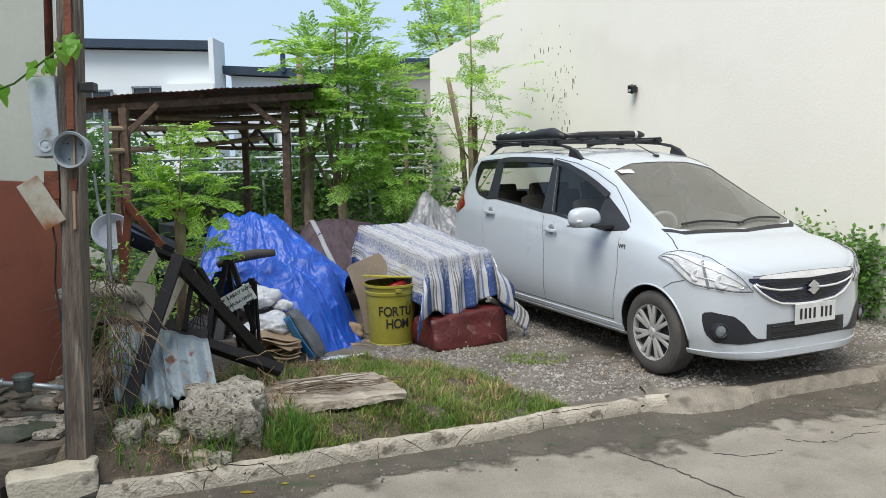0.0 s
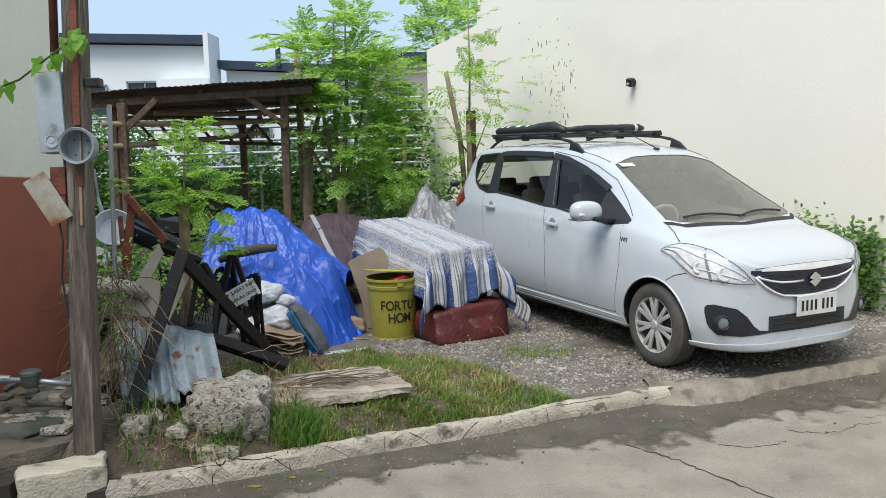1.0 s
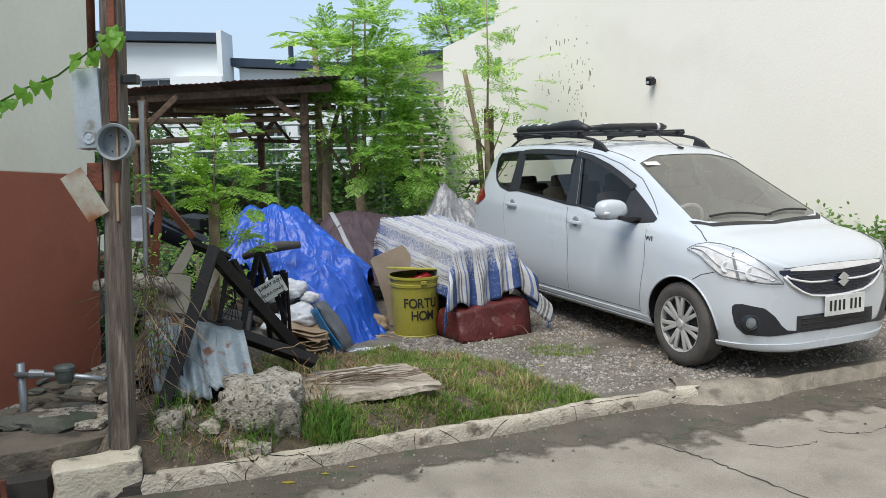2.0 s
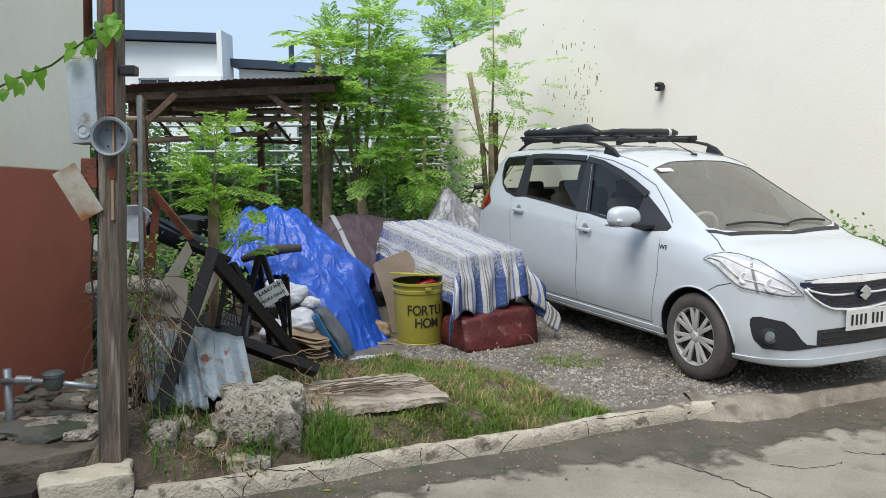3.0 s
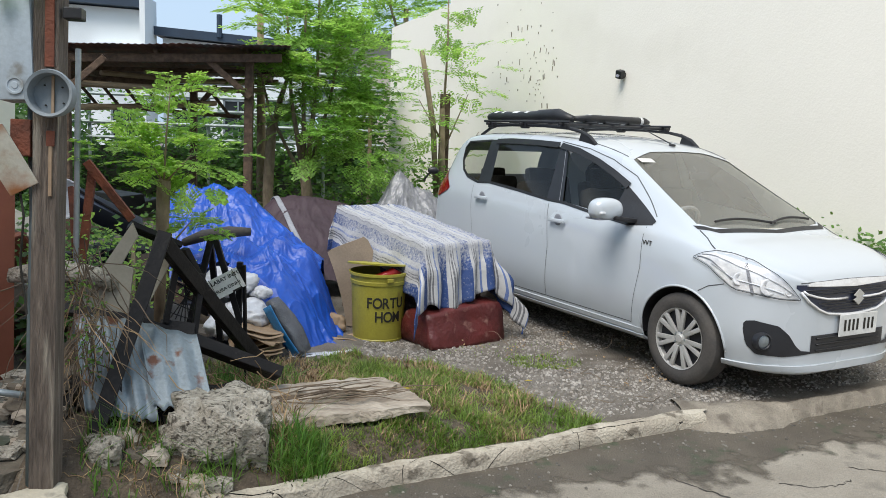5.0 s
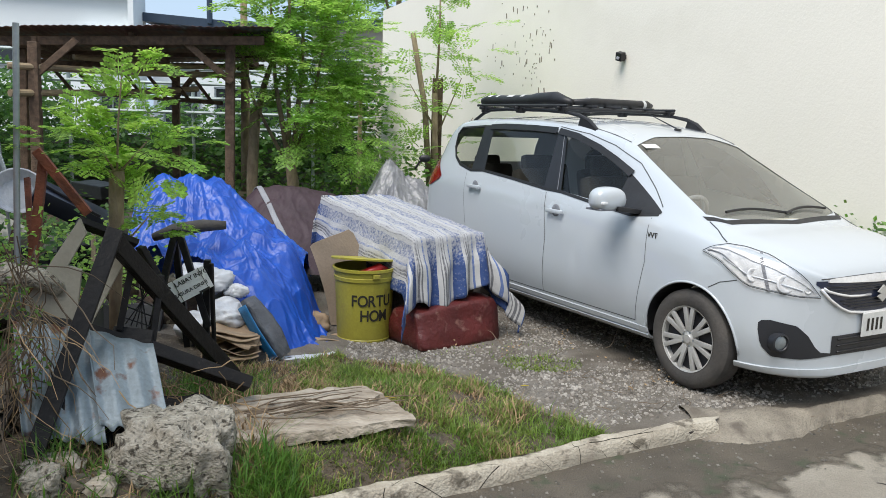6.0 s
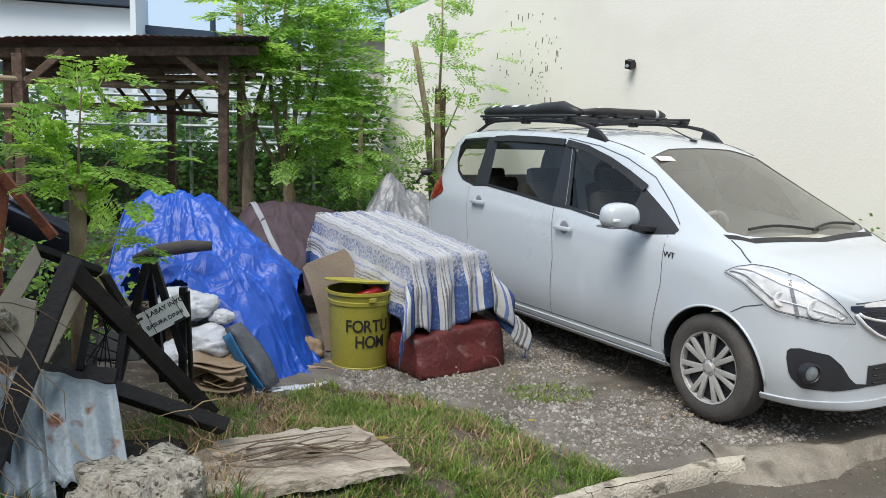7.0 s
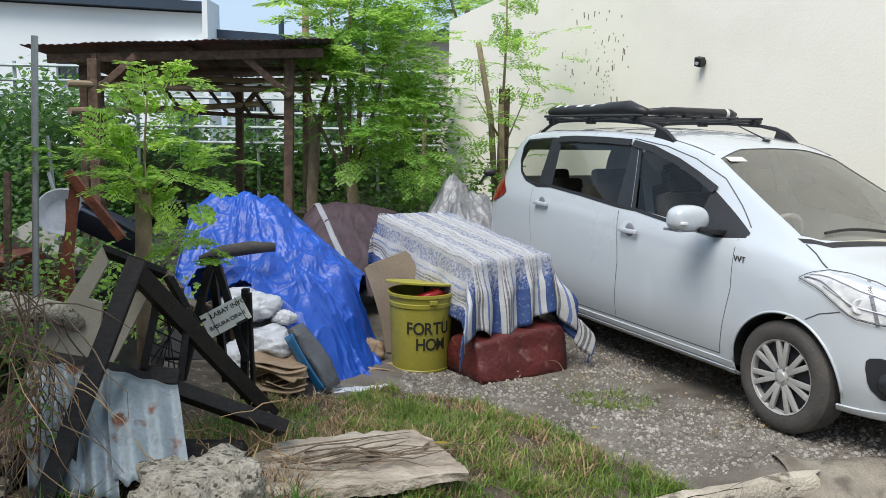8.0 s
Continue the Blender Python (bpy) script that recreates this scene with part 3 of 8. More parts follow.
# stations from tail to nose: x, floor, floor half width, waist half width, shoulder half width, shoulder z, rail half width, rail z, top z
CAR_KEYS = [
    (-3.60, 0.30, 0.50, 0.66, 0.62, 0.80, 0.50, 0.90, 0.92),
    (-3.585, 0.27, 0.62, 0.74, 0.70, 0.98, 0.57, 1.10, 1.12),
    (-3.54, 0.25, 0.68, 0.785, 0.745, 1.10, 0.60, 1.29, 1.33),
    (-3.42, 0.24, 0.70, 0.80, 0.765, 1.14, 0.61, 1.47, 1.52),
    (-3.28, 0.235, 0.715, 0.81, 0.775, 1.15, 0.615, 1.58, 1.64),
    (-3.1, 0.23, 0.725, 0.82, 0.785, 1.155, 0.62, 1.622, 1.69),
    (-2.8, 0.22, 0.74, 0.838, 0.80, 1.145, 0.625, 1.64, 1.715),
    (-2.4, 0.215, 0.745, 0.845, 0.81, 1.12, 0.63, 1.645, 1.718),
    (-1.9, 0.21, 0.75, 0.848, 0.815, 1.095, 0.63, 1.637, 1.712),
    (-1.4, 0.21, 0.75, 0.848, 0.815, 1.075, 0.62, 1.598, 1.676),
    (-1.0, 0.21, 0.75, 0.848, 0.812, 1.05, 0.595, 1.512, 1.592),
    (-0.75, 0.21, 0.75, 0.848, 0.808, 1.035, 0.59, 1.40, 1.475),
    (-0.4, 0.21, 0.75, 0.848, 0.80, 1.015, 0.61, 1.235, 1.295),
    (-0.15, 0.21, 0.75, 0.848, 0.79, 0.99, 0.655, 1.105, 1.165),
    (0.0, 0.21, 0.75, 0.846, 0.78, 0.965, 0.665, 1.03, 1.085),
    (0.1, 0.21, 0.745, 0.84, 0.77, 0.945, 0.655, 0.995, 1.04),
    (0.28, 0.21, 0.725, 0.82, 0.75, 0.93, 0.63, 0.975, 1.01),
    (0.44, 0.205, 0.67, 0.765, 0.70, 0.895, 0.58, 0.935, 0.968),
    (0.54, 0.20, 0.585, 0.68, 0.62, 0.86, 0.52, 0.9, 0.926),
    (0.60, 0.20, 0.50, 0.58, 0.54, 0.83, 0.46, 0.865, 0.888),
    (0.645, 0.205, 0.41, 0.46, 0.44, 0.795, 0.38, 0.83, 0.845),
    (0.67, 0.22, 0.30, 0.34, 0.32, 0.745, 0.28, 0.775, 0.785),
]


def car_half(x):
    """Half cross-section at x, from the floor's middle up to the roof's middle."""
    v = [smooth_keys([(r[0], r[i]) for r in CAR_KEYS], x) for i in range(1, 9)]
    zb, wb, wm, ws, zs, wr, zr, zt = v
    zm = zb + (zs - zb) * 0.42
    ctl = [(0, zb), (wb * 0.6, zb), (wb, zb + 0.015), (wb + (wm - wb) * 0.75, zb + (zm - zb) * 0.45), (wm, zm), (wm - (wm - ws) * 0.35, zm + (zs - zm) * 0.7),
           (ws, zs), (ws + (wr - ws) * 0.5, zs + (zr - zs) * 0.52), (wr, zr), (wr * 0.85, zr + (zt - zr) * 0.55), (wr * 0.45, zr + (zt - zr) * 0.9), (0, zt)]
    pts = []
    for i in range(len(ctl) - 1):
        p = [Vector(ctl[min(max(i + d, 0), len(ctl) - 1)]) for d in (-1, 0, 1, 2)]
        m1, m2 = (p[2] - p[0]) * 0.42, (p[3] - p[1]) * 0.42
        for k in range(5):
            t = k / 5
            pts.append((2 * t**3 - 3 * t**2 + 1) * p[1] + (t**3 - 2 * t**2 + t) * m1 + (3 * t**2 - 2 * t**3) * p[2] + (t**3 - t**2) * m2)
    return pts + [Vector(ctl[-1])]


SECTION = {}


def half_at(x):
    k = round(x, 3)
    if k not in SECTION:
        SECTION[k] = [(p.x, p.y) for p in car_half(k)]
    return SECTION[k]


def side_s(x, z):
    """Half width of the body at x and height z (0 if above or below it)."""
    best = 0.0
    pts = half_at(x)
    for (a, za), (b, zb) in zip(pts, pts[1:]):
        if za != zb and min(za, zb) <= z <= max(za, zb):
            best = max(best, a + (b - a) * (z - za) / (zb - za))
    return best


def top_z(x, s):
    best = 0.0
    pts = half_at(x)
    for (a, za), (b, zb) in zip(pts, pts[1:]):
        if a != b and min(a, b) <= s <= max(a, b):
            best = max(best, za + (zb - za) * (s - a) / (b - a))
    return best


def front_point(ang, z, off=0.0):
    """The body's skin at height z, seen from a point in the engine bay at that angle from straight ahead."""
    cx, lo, hi = -0.1, 0.1, 1.1
    ca, sa = math.cos(radians(ang)), math.sin(radians(ang))
    for _ in range(22):
        m = (lo + hi) / 2
        x, s = cx + m * ca, abs(m * sa)
        inside = x < 0.67 and s <= side_s(x, z)
        lo, hi = (m, hi) if inside else (lo, m)
    r = lo + off
    return Vector((cx + r * ca, r * sa, z))


def side_point(x, z, off=0.0):
    return Vector((x, side_s(x, z) + off, z))


def front_patch(bm, a0, a1, zlo, zhi, off, nu=18, nv=6):
    return grid(bm, lambda u, v: front_point(a0 + (a1 - a0) * u, lerp(zlo, a0 + (a1 - a0) * u) * (1 - v) + lerp(zhi, a0 + (a1 - a0) * u) * v, off), nu, nv)


def cut_out(bm, poly, ia, ib, keep):
    """Cut a convex outline, given in the coordinates ia and ib, through the faces for which keep() holds; returns the faces within."""
    ar = sum(p[0] * q[1] - q[0] * p[1] for p, q in zip(poly, poly[1:] + poly[:1]))
    poly = poly if ar > 0 else poly[::-1]
    lo = [min(p[i] for p in poly) - 0.09 for i in (0, 1)]
    hi = [max(p[i] for p in poly) + 0.09 for i in (0, 1)]

    def close():
        return [f for f in bm.faces if keep(f.calc_center_median()) and all(lo[k] < f.calc_center_median()[i] < hi[k] for k, i in enumerate((ia, ib)))]

    for p, q in zip(poly, poly[1:] + poly[:1]):
        no = Vector((0, 0, 0))
        no[ia], no[ib] = q[1] - p[1], -(q[0] - p[0])
        co = Vector((0, 0, 0))
        co[ia], co[ib] = p
        fs = close()
        geom = fs + list({e for f in fs for e in f.edges}) + list({v for f in fs for v in f.verts})
        bmesh.ops.bisect_plane(bm, geom=geom, plane_co=co, plane_no=no, dist=1e-5)
    res = []
    for f in close():
        c = f.calc_center_median()
        if all((q[0] - p[0]) * (c[ib] - p[1]) - (q[1] - p[1]) * (c[ia] - p[0]) > 0 for p, q in zip(poly, poly[1:] + poly[:1])):
            res.append(f)
    return res


def circle(cx, cz, r, n=28):
    return [(cx + r * math.cos(k * math.tau / n), cz + r * math.sin(k * math.tau / n)) for k in range(n)]


WIN_FRONT = [(-0.65, 1.068), (-1.41, 1.147), (-1.56, 1.575), (-1.33, 1.54), (-1.09, 1.455), (-0.805, 1.328)]
WIN_REAR = [(-1.62, 1.155), (-2.53, 1.235), (-2.585, 1.59), (-1.65, 1.582)]
WIN_QUARTER = [(-2.72, 1.222), (-2.96, 1.262), (-3.08, 1.325), (-3.16, 1.42), (-3.185, 1.53), (-3.14, 1.58), (-2.73, 1.605)]
SCREEN = [(0.03, -0.3), (0.03, 0.3), (-0.05, 0.56), (-0.12, 0.63), (-0.9, 0.525), (-0.97, 0.3), (-0.97, -0.3), (-0.9, -0.525), (-0.12, -0.63), (-0.05, -0.56)]

bm = bmesh.new()
st = sorted(set([round(x, 3) for x in np.linspace(-3.6, 0.44, 74)] + [0.48, 0.52, 0.55, 0.58, 0.61, 0.63, 0.645, 0.655, 0.665, 0.67, -3.595, -3.585, -3.57, -3.555]))
rings = []
for x in st:
    h = half_at(x)
    ring = [bm.verts.new((x, s, z)) for s, z in h] + [bm.verts.new((x, -s, z)) for s, z in h[-2:0:-1]]
    rings.append(ring)
for r, q in zip(rings, rings[1:]):
    for k in range(len(r)):
        j = (k + 1) % len(r)
        bm.faces.new((r[k], r[j], q[j], q[k]))
bm.faces.new(rings[0])
bm.faces.new(rings[-1][::-1])
for sgn in (1, -1):
    for poly in (WIN_FRONT, WIN_REAR, WIN_QUARTER):
        bmesh.ops.delete(bm, geom=cut_out(bm, poly, 0, 2, lambda c: c.y * sgn > 0.4), context="FACES")
    for cx in (-0.02, -2.74):
        bmesh.ops.delete(bm, geom=cut_out(bm, circle(cx, 0.33, 0.358), 0, 2, lambda c: c.y * sgn > 0.42), context="FACES")
bmesh.ops.delete(bm, geom=cut_out(bm, SCREEN, 0, 1, lambda c: c.z > 1.03), context="FACES")
bmesh.ops.delete(bm, geom=cut_out(bm, [(-0.5, 1.25), (0.5, 1.25), (0.46, 1.5), (-0.46, 1.5)], 1, 2, lambda c: c.x < -3.3), context="FACES")
# doors, bonnet and bumper are panels of their own
PANELS = (("front_door", [(-0.49, 0.345), (-0.42, 0.76), (-0.44, 1.04), (-1.53, 1.1), (-1.53, 0.345)], 0, 2, lambda c: c.y > 0.5),
          ("rear_door", [(-1.53, 0.345), (-1.53, 1.1), (-2.75, 1.19), (-2.78, 0.98), (-2.7, 0.72), (-2.45, 0.43), (-2.35, 0.345)], 0, 2, lambda c: c.y > 0.5),
          ("bonnet", [(0.0, -0.64), (0.0, 0.64), (0.35, 0.59), (0.51, 0.48), (0.61, 0.37), (0.61, -0.37), (0.51, -0.48), (0.35, -0.59)], 0, 1, lambda c: c.z > 0.68))
cut = {}
for nm, poly, ia, ib, keep in PANELS:
    cut[nm] = cut_out(bm, poly, ia, ib, keep)
    src = bmesh.new()
    vmap = {}
    for f in cut[nm]:
        for v in f.verts:
            if v not in vmap:
                vmap[v] = src.verts.new(v.co)
        src.faces.new([vmap[v] for v in f.verts])
    bmesh.ops.delete(bm, geom=cut[nm], context="FACES")
    cut[nm] = src
body = part("body", bm, PAINT, car, smooth=True, local=True)
panel = {nm: part(nm, b, PAINT, car, smooth=True, local=True) for nm, b in cut.items()}


def strip(bm, pts, w, lift=0.002):
    """A narrow band on the near flank through (x, z) points."""
    fine = []
    for (x0, z0), (x1, z1) in zip(pts, pts[1:]):
        n = max(2, int(math.hypot(x1 - x0, z1 - z0) / 0.05))
        fine += [(x0 + (x1 - x0) * k / n, z0 + (z1 - z0) * k / n) for k in range(n)]
    fine.append(pts[-1])
    prev = None
    for i, (x, z) in enumerate(fine):
        a, b = fine[max(i - 1, 0)], fine[min(i + 1, len(fine) - 1)]
        d = Vector((b[0] - a[0], b[1] - a[1])).normalized()
        nx, nz = -d.y * w / 2, d.x * w / 2
        cur = [bm.verts.new(side_point(x + nx, z + nz, lift)), bm.verts.new(side_point(x - nx, z - nz, lift))]
        if prev:
            bm.faces.new((prev[0], prev[1], cur[1], cur[0]))
        prev = cur
    return bm


for run, w in (([(-0.49, 0.345), (-0.42, 0.76), (-0.44, 1.05)], 0.004), ([(-1.53, 0.345), (-1.515, 0.76), (-1.575, 1.12)], 0.005), ([(-2.72, 0.74), (-2.78, 0.98), (-2.8, 1.2)], 0.003), ([(-0.49, 0.345), (-2.3, 0.345)], 0.006),
               ([(-0.41, 1.12), (-0.55, 1.235), (-0.76, 1.39), (-1.03, 1.505), (-1.31, 1.58), (-1.66, 1.628)], 0.006)):
    part("panel_gap", strip(bmesh.new(), run, w), SEAM, body, local=True)
for sgn in (1, -1):
    bm = bmesh.new()
    tube(bm, [(x, q * sgn, top_z(x, q) + 0.001) for x, q in ((-0.95, 0.535), (-1.1, 0.548), (-1.3, 0.56), (-1.7, 0.57), (-2.3, 0.575), (-2.8, 0.572), (-3.15, 0.565))], 0.005, 5)
    part("roof_seam", bm, SEAM, body, "black seam along the roof edge", local=True)
bm = bmesh.new()
strip(bm, [(-0.38, 0.24), (-2.36, 0.24)], 0.05, 0.013)
strip(bm, [(-0.38, 0.3), (-2.36, 0.3)], 0.034, 0.01)
thicken(bm, 0.01)
part("sill", bm, PAINT, body, "white moulded sill", local=True)
bm = bmesh.new()                                 # flap ahead of the sill, behind the wheel
grid(bm, lambda u, v: side_point(-0.385 - 0.075 * u - 0.02 * v, 0.2 + 0.22 * v, 0.014 * (1 - v)), 3, 6)
part("mud_flap", thicken(bm, 0.008), PAINT, body, local=True)

# glass
for nm, poly in (("front_window", WIN_FRONT), ("rear_window", WIN_REAR), ("quarter_window", WIN_QUARTER)):
    for sgn in (1, -1):
        b = bmesh.new()
        cx = sum(p[0] for p in poly) / len(poly)
        cz = sum(p[1] for p in poly) / len(poly)

        def f(u, v, poly=poly, cx=cx, cz=cz, sgn=sgn):
            k = u * len(poly)
            i = int(k) % len(poly)
            p, q = poly[i], poly[(i + 1) % len(poly)]
            t = k - int(k)
            x, z = p[0] + (q[0] - p[0]) * t, p[1] + (q[1] - p[1]) * t
            c = side_point(cx + (x - cx) * v * 1.03, cz + (z - cz) * v * 1.03, -0.006)
            c.y *= sgn
            return c
        grid(b, f, len(poly) * 4, 5)
        pane = part(nm, b, GLASS_SIDE, (panel["front_door"] if nm == "front_window" else panel["rear_door"] if nm == "rear_window" else body) if sgn > 0 else body, "tinted window glass", smooth="all", local=True)
        pane.visible_shadow = False
b = bmesh.new()
grid(b, lambda u, v: Vector((-0.99 + 1.04 * u, (v * 2 - 1) * (0.535 + 0.115 * u - 0.34 * max(u - 0.86, 0) / 0.14), top_z(-0.99 + 1.04 * u, abs(v * 2 - 1) * (0.535 + 0.115 * u - 0.34 * max(u - 0.86, 0) / 0.14)) - 0.006)), 22, 22)
screen = part("windscreen", b, GLASS_FRONT, car, "clear windscreen with greenish tint", smooth="all", local=True)
screen.visible_shadow = False
b = bmesh.new()
box(b, (-0.86, 0.43, top_z(-0.86, 0.43) + 0.001), (0.06, 0.14, 0.003), Matrix.Rotation(radians(26), 3, "Y"))
part("sticker", b, SIGN_WHITE, screen, "small white registration sticker", local=True)

# dark pillars, window rubbers, rain visors
b = bmesh.new()
grid(b, lambda u, v: side_point((-1.405 - 0.215 * u) * (1 - v) + (-1.555 - 0.1 * u) * v, (1.148 + 0.005 * u) * (1 - v) + (1.585 + 0.005 * u) * v, 0.004), 4, 12)
part("pillar", b, TRIM, body, "gloss black door pillar", local=True)
b = bmesh.new()
strip(b, [(-1.445, 1.15), (-1.578, 1.58)], 0.007, 0.007)
part("pillar_rubber", b, LINING, body, local=True)
b = bmesh.new()
grid(b, lambda u, v: side_point((-2.52 - 0.21 * u) * (1 - v) + (-2.58 - 0.155 * u) * v, (1.232 - 0.012 * u) * (1 - v) + (1.6 + 0.01 * u) * v, 0.004), 4, 10)
part("pillar", b, TRIM, body, "gloss black door pillar", local=True)
b = bmesh.new()
strip(b, [(-0.4, 1.075), (-0.63, 1.05), (-1.05, 1.095), (-1.4, 1.138), (-1.6, 1.145), (-2.07, 1.19), (-2.54, 1.226), (-2.74, 1.215), (-2.96, 1.255), (-3.085, 1.318), (-3.168, 1.418)], 0.022, 0.004)
strip(b, [(-3.168, 1.418), (-3.192, 1.53), (-3.145, 1.588), (-2.74, 1.612), (-2.6, 1.61)], 0.016, 0.004)
thicken(b, 0.006)
part("window_rubber", b, BLACK_PLASTIC, body, local=True)
for nm, run in (("front_visor", [(-0.78, 1.32), (-0.96, 1.405), (-1.16, 1.485), (-1.41, 1.56), (-1.64, 1.596)]), ("rear_visor", [(-1.67, 1.6), (-2.0, 1.612), (-2.39, 1.616), (-2.62, 1.606)])):
    b = bmesh.new()
    strip(b, run, 0.046, 0.02)
    thicken(b, 0.006)
    part(nm, b, BLACK_PLASTIC, body, "smoked plastic rain visor", smooth=True, local=True)
b = bmesh.new()                                  # triangle in front of the mirror
grid(b, lambda u, v: side_point(-0.39 - 0.42 * u, (1.078 - 0.02 * u) * (1 - v) + (1.092 + 0.235 * u) * v, 0.005), 8, 4)
part("corner_trim", b, BLACK_PLASTIC, body, local=True)
b = bmesh.new()                                  # black edge round the screen foot
grid(b, lambda u, v: Vector((lerp([(0, 0.045), (0.55, -0.02), (0.66, -0.12)], abs(u * 2 - 1) * 0.66) + 0.045 * v, (u * 2 - 1) * 0.66, top_z(lerp([(0, 0.045), (0.55, -0.02), (0.66, -0.12)], abs(u * 2 - 1) * 0.66) + 0.045 * v, abs(u * 2 - 1) * 0.66) + 0.003)), 24, 3)
part("cowl", b, BLACK_PLASTIC, body, "black scuttle panel below the screen", local=True)
for s0, s1 in ((0.5, -0.06), (0.0, -0.5)):
    b = bmesh.new()
    pts = []
    for k in range(9):
        s = s0 + (s1 - s0) * k / 8
        x = lerp([(0, 0.01), (0.55, -0.06), (0.66, -0.12)], abs(s)) - 0.03 * math.sin(k / 8 * math.pi) - 0.02
        pts.append((x, s, top_z(x, abs(s)) + 0.016))
    tube(b, pts, 0.009, 6)
    part("wiper", b, BLACK_PLASTIC, screen, "black wiper resting on the screen", local=True)

# handles
for nm, x, z, door in (("door_handle", -1.4, 0.99, "front_door"), ("door_handle", -2.59, 1.08, "rear_door")):
    b = bmesh.new()
    box(b, side_point(x, z, 0.026), (0.2, 0.026, 0.032), None, 0.011)
    box(b, side_point(x - 0.075, z, 0.012), (0.04, 0.03, 0.03), None, 0.006)
    h = part(nm, b, PAINT, panel[door], "white pull handle", smooth=True, local=True)
    # no hollow is cut: a grey disc carries its shade on the white door
    b = bmesh.new()
    lathe(b, [(0.0, 0.001), (0.03, 0.0015), (0.045, 0.003), (0.05, 0.0)], 20, Matrix.Translation(side_point(x - 0.01, z + 0.004, 0.001)) @ Matrix.Rotation(radians(-90), 4, "X"))
    part("handle_cup", b, LINING, panel[door], "grey disc painting the shade of the grip hollow", smooth=True, local=True)
# door mirror
b = bmesh.new()
bmesh.ops.create_uvsphere(b, u_segments=32, v_segments=20, radius=1)
for v in b.verts:
    x, y, z = (math.copysign(abs(c) ** 0.72, c) for c in v.co)
    k = 1 - 0.12 * max(-y, 0) * max(z, 0)
    v.co = Vector((-0.64 + 0.085 * x * k + 0.012 * y, 1.0 + 0.145 * y * k, 1.155 + (0.088 if z > 0 else 0.075) * z * k))
mirror = part("door_mirror", b, PAINT, car, "white shell door mirror", smooth="all", local=True)
b = bmesh.new()
box(b, (-0.6, 0.86, 1.085), (0.1, 0.24, 0.035), Matrix.Rotation(0.12, 3, "X"), 0.014)
part("mirror_arm", b, BLACK_PLASTIC, mirror, smooth=True, local=True)
b = bmesh.new()
box(b, (-0.65, 1.0, 1.092), (0.15, 0.23, 0.014), None, 0.006)
part("mirror_base", b, LINING, mirror, "grey lower edge of the mirror", smooth=True, local=True)
b = bmesh.new()
box(b, (-0.566, 1.06, 1.14), (0.02, 0.13, 0.018), Matrix.Rotation(-0.2, 3, "Z"), 0.006)
part("indicator", b, LAMP_BODY, mirror, "clear turn indicator strip", smooth=True, local=True)
b = bmesh.new()
box(b, (-0.722, 0.975, 1.15), (0.006, 0.19, 0.12), None, 0.002)
part("mirror_glass", b, CHROME, mirror, local=True)

